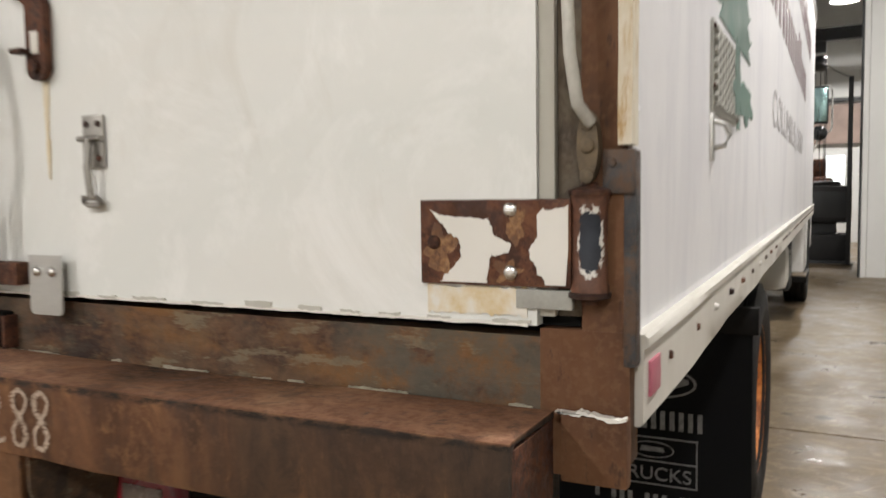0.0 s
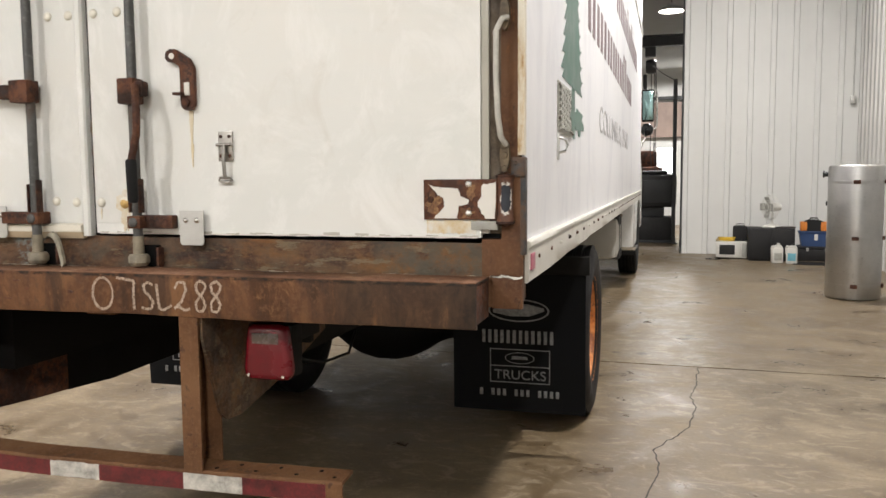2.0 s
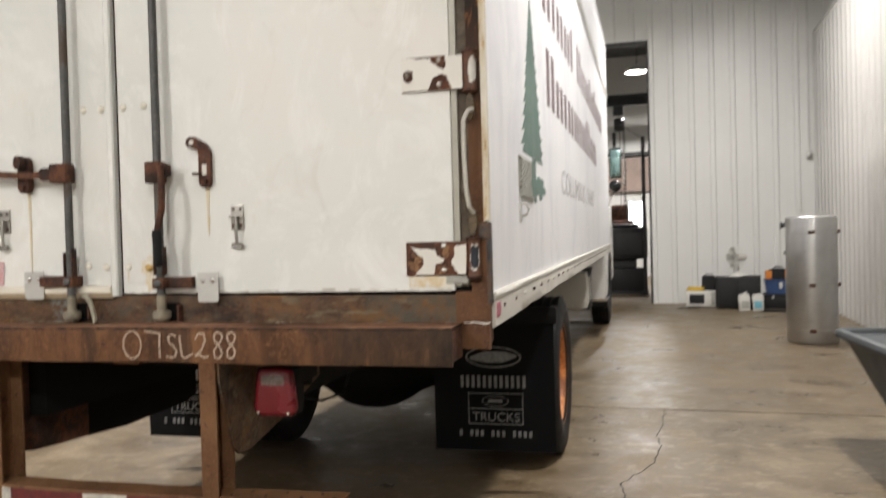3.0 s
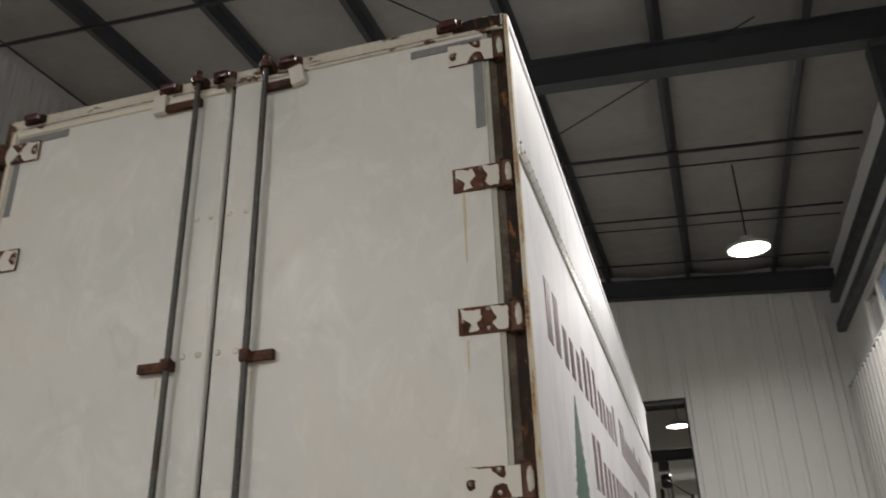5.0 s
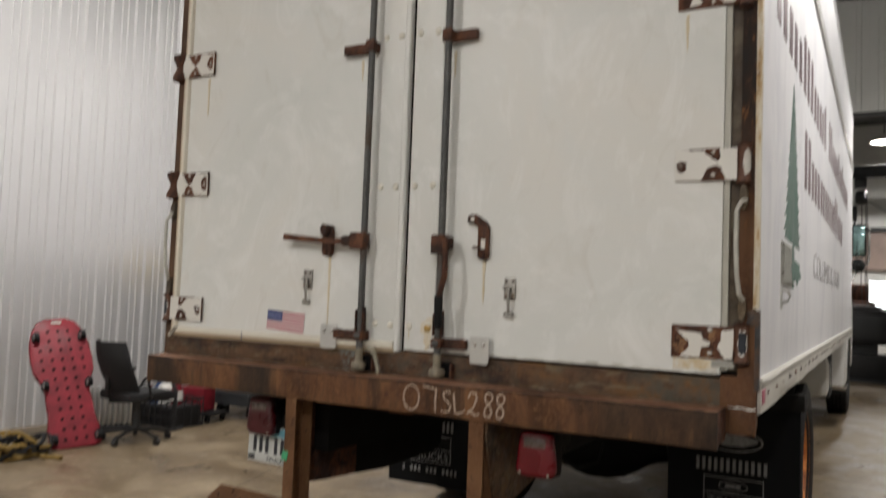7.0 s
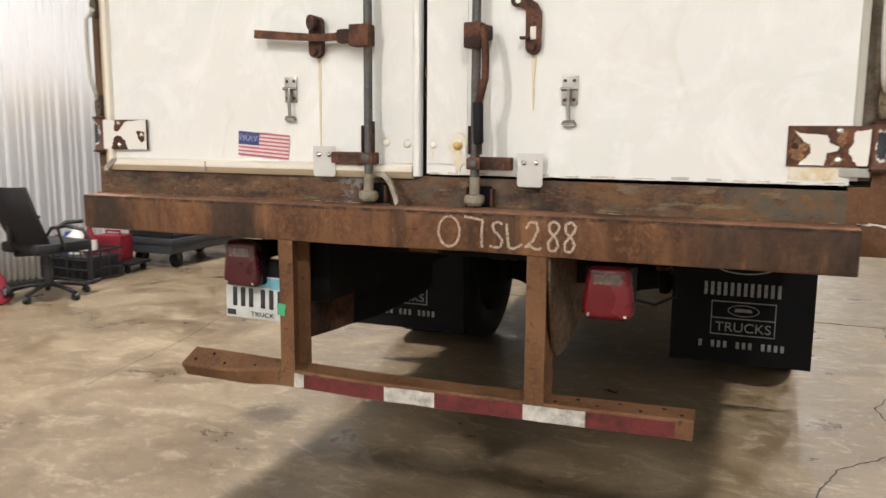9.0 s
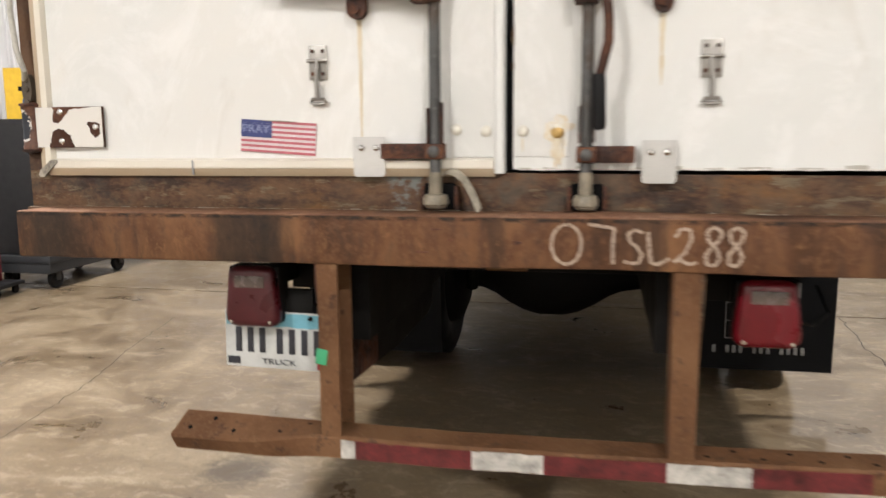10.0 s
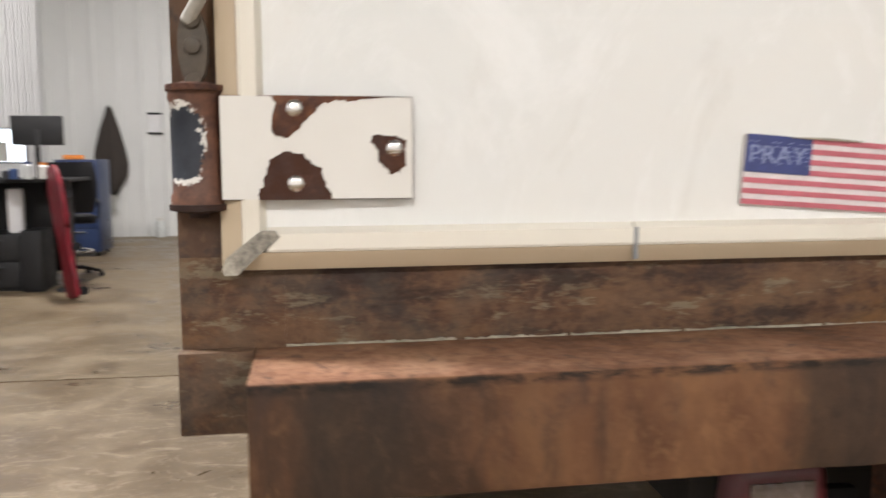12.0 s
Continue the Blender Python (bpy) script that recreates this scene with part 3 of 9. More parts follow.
def ragged(x0, x1, z0, z1, amp, step, seed):
    """A strip outline with an uneven upper and lower edge."""
    n = max(2, int((x1 - x0) / step))
    xs = [x0 + (x1 - x0) * i / n for i in range(n + 1)]
    lo = [(x, z0 + amp * (noise.noise((x * 30, seed, 0)) + 0.7 * noise.noise((x * 170, seed, 2)))) for x in xs]
    hi = [(x, z1 + amp * (noise.noise((x * 30, seed + 5, 3)) + 0.7 * noise.noise((x * 170, seed + 5, 6)))) for x in xs]
    return lo + hi[::-1]


def lettering(name, text, place, size, material, parent, width=None, depth=0.002, label=""):
    """Raised letters in the built-in font, laid in the local XZ plane of place, facing -y."""
    cu = bpy.data.curves.new(name, "FONT")
    cu.body, cu.size, cu.extrude = text, size, depth
    ob0 = new(name, cu)
    bpy.context.view_layer.update()
    me = bpy.data.meshes.new_from_object(ob0.evaluated_get(bpy.context.evaluated_depsgraph_get()))
    bpy.data.objects.remove(ob0)
    xs = [v.co.x for v in me.vertices]
    k = (width / (max(xs) - min(xs))) if width else 1.0
    me.transform(place @ Matrix.Rotation(radians(90), 4, "X") @ Matrix.Diagonal((k, 1, 1, 1)) @ Matrix.Translation((-min(xs), 0, 0)))
    me.materials.clear()
    me.materials.append(material)
    ob = new(name, me)
    ob.parent = parent
    return tagged(ob, label) if label else ob



def split_pieces(ob):
    """Each loose piece of a mesh becomes an object of its own, under the same parent."""
    bm = bmesh.new()
    bm.from_mesh(ob.data)
    left, groups = set(bm.verts), []
    while left:
        todo, seen = [left.pop()], set()
        while todo:
            v = todo.pop()
            seen.add(v)
            for e in v.link_edges:
                o = e.other_vert(v)
                if o in left:
                    left.discard(o)
                    todo.append(o)
        groups.append(seen)
    groups = [sorted(v.index for v in g) for g in groups]
    bm.free()
    for k, g in enumerate(sorted(groups)):
        keep = set(g)
        b = bmesh.new()
        b.from_mesh(ob.data)
        b.verts.ensure_lookup_table()
        bmesh.ops.delete(b, geom=[v for v in b.verts if v.index not in keep], context="VERTS")
        me = bpy.data.meshes.new(ob.data.name)
        b.to_mesh(me)
        b.free()
        for m in ob.data.materials:
            me.materials.append(m)
        piece = new(ob.name.split(".")[0], me)
        piece.parent, piece.matrix_world = ob.parent, ob.matrix_world.copy()
        piece.matrix_parent_inverse = ob.matrix_parent_inverse.copy()
        piece.matrix_basis = ob.matrix_basis.copy()
    bpy.data.objects.remove(ob)


# ---------------------------------------------------------------- the hall
# own axes of the building: u to the right along the far wall, v into the depth, origin at the opening's jamb
HALL = Matrix.Translation((1.956, 13.23, 0)) @ Matrix.Rotation(radians(-2.0), 4, "Z")
U0, U1, V0 = -7.33, 2.92, -22.0


def hall(ob):
    ob.matrix_world = HALL @ ob.matrix_world
    return ob


def to_world(u, v, z=0.0):
    return HALL @ Vector((u, v, z))


def roof_z(u):
    return 7.55 - 0.084 * u


# floor: a bed and two slabs with an open joint
bm = bmesh.new()
box(bm, U0 - 0.3, 4.2, V0 - 0.3, 10.3, -0.30, -0.02)
floor = hall(struct("floor", bm, M["joint"], "smooth stained concrete workshop floor with a control joint", "floor"))
JOINT_V = -9.158
for near in (True, False):
    bm = bmesh.new()
    gap = -0.011 if near else 0.011
    end = V0 - 0.3 if near else 10.3
    n = 240
    lip = [(U0 - 0.3 + (4.5 - U0) * k / n, JOINT_V + gap + 0.004 * noise.noise((k * 0.9, gap * 90, 0)) + 0.006 * max(0.0, noise.noise((k * 0.21, gap * 90, 4))) * (-1 if near else 1)) for k in range(n + 1)]
    slab(bm, lip + [(4.2, end), (U0 - 0.3, end)], "z", -0.06, 0.0)
    part("slab", bm, M["concrete"], floor, auto=30)


def crack(pts, width, seed):
    """A thin wandering crack filled with dirt."""
    bm = bmesh.new()
    pts = [Vector((x, y, 0)) for x, y in pts]
    fine = []
    for a, b in zip(pts, pts[1:]):
        n = max(3, int((b - a).length / 0.03))
        fine += [a.lerp(b, i / n) for i in range(n)]
    fine.append(pts[-1])
    L, R = [], []
    for i, p in enumerate(fine):
        d = (fine[min(i + 1, len(fine) - 1)] - fine[max(i - 1, 0)]).normalized()
        s = Vector((d.y, -d.x, 0))
        off = 0.018 * noise.noise((i * 0.33, seed, 0)) + 0.010 * noise.noise((i * 1.3, seed, 7))
        w = width * (0.5 + 0.6 * abs(noise.noise((i * 0.7, seed, 3))))
        L.append(bm.verts.new(p + s * (off - w) + Vector((0, 0, 0.0012))))
        R.append(bm.verts.new(p + s * (off + w) + Vector((0, 0, 0.0012))))
    for i in range(len(fine) - 1):
        bm.faces.new((L[i], R[i], R[i + 1], L[i + 1]))
    ob = part("crack", bm, M["joint"], None, auto=None)
    ob.parent = floor
    ob.matrix_world = Matrix.Identity(4)
    return ob


bpy.context.view_layer.update()
crack([(1.92, 4.04), (1.89, 3.75), (1.88, 3.5), (1.83, 3.2), (1.86, 2.98), (1.80, 2.55), (1.71, 2.33), (1.62, 2.15), (1.645, 1.82), (1.59, 1.47), (1.36, 1.22), (1.25, 0.89), (1.24, 0.4), (1.15, -0.2)], 0.0062, 1)
crack([(-2.8, 3.3), (-2.67, 2.58), (-2.60, 2.3), (-2.48, 1.85), (-2.43, 1.5), (-2.4, 1.26), (-2.35, 0.9)], 0.0036, 5)


def ribbed(name, length, height, pitch, rib, material, minor=True, depth=0.030, small=0.004):
    """One sheet of ribbed wall cladding, in the XZ plane, ribs towards -y."""
    prof, x = [], 0.0
    while x < length - 1e-6:
        a = x
        prof += [(a, 0.0), (a + rib * 0.12, -depth), (a + rib * 0.84, -depth), (a + rib, 0.0)]
        if minor:
            step = (pitch - rib) / 3
            for k in (1, 2):
                c = a + rib + step * k
                prof += [(c - 0.016, 0.0), (c - 0.011, -small), (c + 0.009, -small), (c + 0.016, 0.0)]
        x += pitch
    prof.append((length, 0.0))
    bm = bmesh.new()
    prev = None
    for px, py in prof:
        now = (bm.verts.new((px, py, 0)), bm.verts.new((px, py, height)))
        if prev:
            bm.faces.new((prev[0], now[0], now[1], prev[1]))
        prev = now
    me_ob = link_mesh(name, bm, material)
    return me_ob


def clad(wall, place, total, height, pitch, rib, material, minor=True, sheet=None, depth=0.030, small=0.004):
    """Lay sheets side by side; they share one mesh."""
    sheet = sheet or pitch * 3
    n = max(1, int(math.ceil(total / sheet - 1e-6)))
    first = ribbed("wall_sheet", total / n, height, total / n / max(1, round(total / n / pitch)), rib, material, minor, depth, small)
    for i in range(n):
        ob = first if i == 0 else new("wall_sheet", first.data)
        ob.parent = wall
        ob.matrix_world = HALL @ place @ Matrix.Translation((i * total / n, 0, 0))


# far wall with the tall opening
OPEN_W, OPEN_H = 3.5, 4.92
bm = bmesh.new()
box(bm, 0.02, U1 + 0.4, 0.02, 0.2, 0, 7.5)
box(bm, U0 - 0.2, -OPEN_W, 0.02, 0.2, 0, 8.2)
box(bm, -OPEN_W, 0.02, 0.02, 0.2, OPEN_H + 0.02, 7.85)
wall_far = hall(struct("wall_north", bm, M["wall_white"], "white ribbed metal wall with a tall opening", "wall"))
bpy.context.view_layer.update()
clad(wall_far, pose(0.03, 0, 0), U1 - 0.03, 7.22, 0.415, 0.10, M["wall_white"], False, 0.83, 0.030)
clad(wall_far, pose(U0, 0, 0), -OPEN_W - U0 - 0.06, 7.75, 0.415, 0.10, M["wall_white"], False, 0.83, 0.030)
clad(wall_far, pose(-OPEN_W - 0.06, 0, OPEN_H + 0.06), OPEN_W + 0.12, 2.50, 0.415, 0.10, M["wall_white"], False, 0.9, 0.030)
bm = bmesh.new()
box(bm, 0.0, 0.028, -0.034, 0.22, 0.004, OPEN_H + 0.06, 0.004)
box(bm, -OPEN_W - 0.06, -OPEN_W, -0.03, 0.22, 0.004, OPEN_H + 0.06, 0.004)
box(bm, -OPEN_W, 0.0, -0.03, 0.22, OPEN_H, OPEN_H + 0.06, 0.004)
hall(struct("trim", bm, M["steel_dark"], "dark steel frame round the tall opening", "trim"))

# left wall; the unseen back wall is added to close the hall
bm = bmesh.new()
box(bm, U0 - 0.22, U0 - 0.02, V0, 0.0, 0, 8.3)
wall_left = hall(struct("wall_west", bm, M["wall_grey"], "grey-white ribbed metal wall", "wall"))
bpy.context.view_layer.update()
clad(wall_left, Matrix.Translation((U0, V0, 0)) @ Matrix.Rotation(radians(90), 4, "Z"), -V0 - 0.05, 8.0, 0.305, 0.075, M["wall_grey"], True, None, 0.032, 0.016)
bm = bmesh.new()
box(bm, U0 - 0.2, U1 + 0.4, V0 - 0.2, V0, 0, 8.4)
hall(struct("wall_south", bm, M["wall_white"], "unseen plain white wall added to close the hall", "wall"))

# right wall: ribbed liner below, framed window strip above
LINER = 4.86
WIN_V = (-6.15, -2.05)
bm = bmesh.new()
box(bm, U1 + 0.02, U1 + 0.30, V0, 0.0, 0, LINER)
box(bm, U1 + 0.16, U1 + 0.30, V0, WIN_V[0], LINER, 7.5)
box(bm, U1 + 0.16, U1 + 0.30, WIN_V[1], 0.0, LINER, 7.5)
box(bm, U1 + 0.16, U1 + 0.30, WIN_V[0], WIN_V[1], 5.86, 7.5)
wall_right = hall(struct("wall_east", bm, M["wall_white"], "white ribbed metal wall under a strip of windows", "wall"))
bpy.context.view_layer.update()
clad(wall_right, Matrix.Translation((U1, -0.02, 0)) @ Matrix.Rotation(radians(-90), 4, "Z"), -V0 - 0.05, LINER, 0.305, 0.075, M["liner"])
bm = bmesh.new()
box(bm, U1 - 0.03, U1 + 0.30, V0, -0.03, LINER + 0.003, LINER + 0.03, 0.004)
hall(struct("trim", bm, M["wall_white"], "white cap on the wall liner", "trim"))
bm = bmesh.new()
box(bm, U1 + 0.02, U1 + 0.155, V0, -0.03, 5.9, 6.08, 0.004)
box(bm, U1 + 0.02, U1 + 0.155, V0, -0.03, 6.48, 6.66, 0.004)
hall(struct("trim", bm, M["steel_grey"], "grey steel girts above the windows", "trim"))

pane_mat = bpy.data.materials.new("window_glass")
pane_mat.use_nodes = True
pb = pane_mat.node_tree.nodes["Principled BSDF"]
pb.inputs["Transmission Weight"].default_value, pb.inputs["Roughness"].default_value = 1.0, 0.02
pb.inputs["Base Color"].default_value, pb.inputs["IOR"].default_value = (0.93, 0.96, 0.97, 1), 1.45
M["glass"] = pane_mat
M["frame_white"] = plain("white_window_frame", (0.6, 0.6, 0.58), 0.45, 0, 0.15)
n_pane = 4
bm = bmesh.new()
step = (WIN_V[1] - WIN_V[0]) / n_pane
for i in range(n_pane + 1):
    v = WIN_V[0] + i * step
    box(bm, U1 + 0.17, U1 + 0.25, v - 0.03, v + 0.03, LINER + 0.034, 5.86, 0.004)
box(bm, U1 + 0.17, U1 + 0.25, WIN_V[0], WIN_V[1], LINER + 0.034, LINER + 0.08, 0.004)
box(bm, U1 + 0.17, U1 + 0.25, WIN_V[0], WIN_V[1], 5.81, 5.86, 0.004)
win = hall(struct("window_1", bm, M["frame_white"], "strip of high windows with white frames", "window"))
bpy.context.view_layer.update()
for i in range(n_pane):
    v = WIN_V[0] + i * step
    bm = bmesh.new()
    box(bm, U1 + 0.205, U1 + 0.212, v + 0.031, v + step - 0.031, LINER + 0.081, 5.809)
    ob = part("pane", bm, M["glass"], win)
    ob.visible_shadow = False

# columns and roof
COLS_V = (-8.05, -16.3)


def i_beam(bm, length, depth, width, web=0.012, flange=0.016):
    """An I-section along x, its top at z = 0."""
    box(bm, 0, length, -width / 2, width / 2, -flange, 0, 0.002)
    box(bm, 0, length, -width / 2, width / 2, -depth, -depth + flange, 0.002)
    box(bm, 0, length, -web / 2, web / 2, -depth + flange, -flange)


slope = math.degrees(math.atan(0.084))
span = U1 - U0 + 0.3
for v in (*COLS_V, -0.22):
    bm = bmesh.new()
    i_beam(bm, span, 0.38, 0.20)
    ob = struct("rafter", bm, M["steel_grey"], "grey-painted steel roof beam", "beam")
    ob.matrix_world = HALL @ Matrix.Translation((U0, v, roof_z(U0) - 0.21)) @ Matrix.Rotation(radians(slope), 4, "Y")
for v in COLS_V:
    for u in (U1 - 0.20,):
        bm = bmesh.new()
        h = roof_z(u) - 0.62
        box(bm, u - 0.19, u - 0.175, v - 0.1, v + 0.1, 0, h, 0.002)
        box(bm, u + 0.175, u + 0.19, v - 0.1, v + 0.1, 0, h, 0.002)
        box(bm, u - 0.175, u + 0.175, v - 0.006, v + 0.006, 0, h)
        box(bm, u - 0.21, u + 0.21, v - 0.13, v + 0.13, 0.002, 0.022, 0.003)
        hall(struct("column", bm, M["steel_grey"], "grey-painted steel wall column", "column", None))
u = 2.06 - 6 * 1.575
while u < U1 - 0.2:
    bm = bmesh.new()
    z = roof_z(u) - 0.008
    box(bm, u - 0.004, u + 0.004, V0, -0.01, z - 0.2, z)
    box(bm, u - 0.075, u + 0.004, V0, -0.01, z - 0.2, z - 0.192)
    box(bm, u - 0.004, u + 0.075, V0, -0.01, z - 0.008, z)
    box(bm, u - 0.075, u - 0.069, V0, -0.01, z - 0.192, z - 0.175)
    hall(struct("purlin", bm, M["steel_grey"], "grey steel roof purlin", "beam"))
    u += 1.575

# roof skin: insulation facing, sagging between the purlins
bm = bmesh.new()
nu, nv = 130, 330
grid = []
for i in range(nu + 1):
    u = U0 - 0.2 + (U1 - U0 + 0.7) * i / nu
    row = []
    for j in range(nv + 1):
        v = V0 - 0.2 + (10.4 - V0) * 0 + (0.2 - V0 + 0.2) * j / nv
        ph = ((u - 2.06) / 1.575) % 1.0
        sag = 0.085 * math.sin(math.pi * ph) ** 0.8
        wr = 0.034 * noise.noise((u * 1.1, v * 3.4, 0.3)) + 0.012 * noise.noise((u * 3.0, v * 7.0, 2))
        row.append(bm.verts.new((u, v, roof_z(u) + 0.012 - sag * 0.6 + wr * math.sin(math.pi * ph))))
    grid.append(row)
for i in range(nu):
    for j in range(nv):
        bm.faces.new((grid[i][j], grid[i + 1][j], grid[i + 1][j + 1], grid[i][j + 1]))
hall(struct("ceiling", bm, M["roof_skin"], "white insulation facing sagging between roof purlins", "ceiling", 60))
bm = bmesh.new()
slab(bm, [(U0 - 0.3, roof_z(U0 - 0.3) + 0.10), (U1 + 0.5, roof_z(U1 + 0.5) + 0.10), (U1 + 0.5, roof_z(U1 + 0.5) + 0.2), (U0 - 0.3, roof_z(U0 - 0.3) + 0.2)], "y", V0 - 0.3, 0.3)
hall(struct("roof", bm, M["steel_grey"], "metal roof deck", "roof"))

# pipes and brace rods under the purlins
def roof_pipe(v0, v1, r, drop, u0=U0 + 0.05, u1=U1 - 0.02):
    bm = bmesh.new()
    n = 12
    tube(bm, [(u0 + (u1 - u0) * i / n, v0 + (v1 - v0) * i / n, roof_z(u0 + (u1 - u0) * i / n) - drop) for i in range(n + 1)], r)
    return hall(struct("roof_pipe", bm, M["pipe_black"], "thin black pipe running under the roof", "pipe"))


roof_pipe(-10.1, -10.1, 0.026, 0.24)
roof_pipe(-5.55, -5.55, 0.026, 0.25)
roof_pipe(-5.15, -5.15, 0.014, 0.27)
roof_pipe(-3.35, -3.35, 0.018, 0.25)
roof_pipe(-3.0, -3.0, 0.012, 0.27)
roof_pipe(-1.25, -1.25, 0.018, 0.25)
roof_pipe(-10.9, -8.5, 0.010, 0.28, -3.2, -1.2)
roof_pipe(-6.3, -8.4, 0.010, 0.28, -1.2, 1.5)
roof_pipe(-10.6, -12.5, 0.010, 0.28, -4.4, -2.8)

# hanging round lamps
M["lamp_shell"] = plain("white_lamp_shell", (0.7, 0.7, 0.7), 0.4)
M["diffuser"] = glow("lamp_diffuser", (1.0, 0.95, 0.86), 34.0)


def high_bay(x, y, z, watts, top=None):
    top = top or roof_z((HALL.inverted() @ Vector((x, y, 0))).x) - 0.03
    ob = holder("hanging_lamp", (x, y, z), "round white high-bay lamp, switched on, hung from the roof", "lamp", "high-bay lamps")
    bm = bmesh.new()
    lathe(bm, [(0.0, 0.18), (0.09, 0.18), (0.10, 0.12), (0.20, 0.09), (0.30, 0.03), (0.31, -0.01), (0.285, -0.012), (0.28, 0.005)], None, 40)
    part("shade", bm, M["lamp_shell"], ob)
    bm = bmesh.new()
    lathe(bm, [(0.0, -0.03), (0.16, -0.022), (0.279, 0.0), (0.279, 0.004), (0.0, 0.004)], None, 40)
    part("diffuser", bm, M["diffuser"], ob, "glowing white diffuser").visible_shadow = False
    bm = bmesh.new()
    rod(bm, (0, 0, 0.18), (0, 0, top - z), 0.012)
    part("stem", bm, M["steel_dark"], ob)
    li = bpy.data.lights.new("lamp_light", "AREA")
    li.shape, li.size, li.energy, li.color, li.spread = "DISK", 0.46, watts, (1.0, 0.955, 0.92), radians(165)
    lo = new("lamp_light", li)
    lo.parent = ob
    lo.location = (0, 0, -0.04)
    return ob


# only two of these are seen; the other four are added light
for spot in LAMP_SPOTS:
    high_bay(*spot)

# the room beyond the opening; unseen side walls and ceiling added to close it
for d in ((-6.2, -6.0, 0.2, 10.2, 0, 6.6), (3.6, 3.8, 0.2, 10.2, 0, 6.6), (-6.0, 3.6, 9.0, 9.2, 0, 6.6)):
    hall(struct("wall_beyond", box(bmesh.new(), *d), M["wall_white"], "white wall of the workshop beyond the opening", "wall"))
bm = bmesh.new()
box(bm, -6.2, 3.8, 0.21, 9.2, 6.6, 6.75)
hall(struct("ceiling", bm, M["steel_grey"], "dark ceiling of the workshop beyond", "ceiling"))
p = to_world(-0.35, 5.2)
high_bay(p.x, p.y, 5.4, 400, 6.62)


# ---------------------------------------------------------------- the truck
truck = holder("box_truck", Matrix.Rotation(radians(-0.45), 4, "Z"),
               "old white box truck with rusty rear frame, parked indoors", "truck")
BOX_L, BW, TOP, SILL = 8.6, 1.30, 3.86, 1.13


def tpart(name, bm, material, label="", parent=None, auto=40):
    return part(name, bm, material, parent or truck, label, auto)


# cargo box: sides, roof, front, floor
for s in (-1, 1):
    bm = bmesh.new()
    a, b = sorted((s * (BW - 0.035), s * (BW - 0.004)))
    box(bm, a, b, 0.032 if s > 0 else 0.05, BOX_L, SILL + 0.10, 3.19, 0.002)
    side = tpart("side_panel", bm, M["side_white"], "white painted side panel with faded lettering")
    bm = bmesh.new()
    box(bm, a, b, 0.05, BOX_L, 3.24, TOP - 0.05, 0.002)
    tpart("upper_side_panel", bm, M["side_white"])
    # riveted splice rail between the panels
    bm = bmesh.new()
    a, b = sorted((s * (BW - 0.02), s * (BW + 0.006)))
    box(bm, a, b, 0.03, BOX_L, 3.17, 3.26, 0.004)
    y = 0.07
    while y < BOX_L:
        for z in (3.188, 3.242):
            c = s * (BW + 0.006)
            rod(bm, (c, y, z), (c + s * 0.005, y, z), 0.009, 6, 0.005)
        y += 0.085
    tpart("splice_rail", bm, M["zinc"], "riveted grey splice rail")
    # bottom rail, knocked about: its face bows and its lower edge wanders
    bm = bmesh.new()
    out = 0.008 if s > 0 else -0.006
    n = 70
    rings = []
    for k in range(n + 1):
        y = 0.035 + (BOX_L - 0.035) * k / n
        bow = 0.0045 * noise.noise((y * 1.7, s, 0)) + 0.002 * noise.noise((y * 6.0, s, 3))
        low = 0.006 * noise.noise((y * 1.3, s, 8)) + 0.003 * noise.noise((y * 5.0, s, 2))
        sec = [(BW - 0.05, SILL + 0.108), (BW + out + 0.001, SILL + 0.110), (BW + out + 0.006, SILL + 0.106), (BW + out + 0.006 + bow, SILL + 0.096), (BW + out + bow, SILL + 0.092), (BW + out + bow * 1.6, SILL + 0.045),
               (BW + out + bow, SILL + 0.004 + low), (BW + out - 0.004, SILL + low), (BW - 0.05, SILL + low)]
        rings.append([bm.verts.new((s * x, y, z)) for x, z in sec])
    for A, B in zip(rings, rings[1:]):
        for k in range(len(A)):
            q = (k + 1) % len(A)
            bm.faces.new((A[k], A[q], B[q], B[k]))
    bm.faces.new(rings[0])
    bm.faces.new(rings[-1][::-1])
    y, k = 0.19, 0
    while y < BOX_L:
        c = s * (BW + out - 0.002)
        rod(bm, (c, y, SILL + 0.058), (c + s * 0.009, y, SILL + 0.058), 0.0085, 8, 0.005, 0 if k % 4 == 2 else 1)
        y += 0.24 + 0.05 * noise.noise((k * 1.7, 2, s))
        k += 1
    rail = tpart("bottom_rail", bm, [M["sill_white"], M["rust_dark"]], "dented dirty white bottom rail with a few rusty bolts")
    # top rail
    bm = bmesh.new()
    a, b = sorted((s * (BW - 0.05), s * (BW + 0.004)))
    box(bm, a, b, 0.03, BOX_L, TOP - 0.055, TOP + 0.005, 0.012)
    tpart("top_rail", bm, M["side_white"])
    # rivet row at the rear edge of the side
    bm = bmesh.new()
    for k in range(26):
        z = SILL + 0.17 + k * 0.101
        if abs(z - 3.21) > 0.05:
            c = s * (BW - 0.004)
            rod(bm, (c, 0.055, z), (c + s * 0.003, 0.055, z), 0.008, 8, 0.004)
    tagged(tpart("rivet_row", bm, M["side_white"]), kind="stuff")
bm = bmesh.new()
nx = 12
pts = [(-BW + 0.03 + (2 * BW - 0.06) * i / nx, TOP - 0.012 + 0.03 * math.sin(math.pi * i / nx)) for i in range(nx + 1)]
slab(bm, pts + [(x, z - 0.03) for x, z in pts[::-1]], "y", 0.06, BOX_L)
tpart("roof", bm, M["side_white"])
bm = bmesh.new()
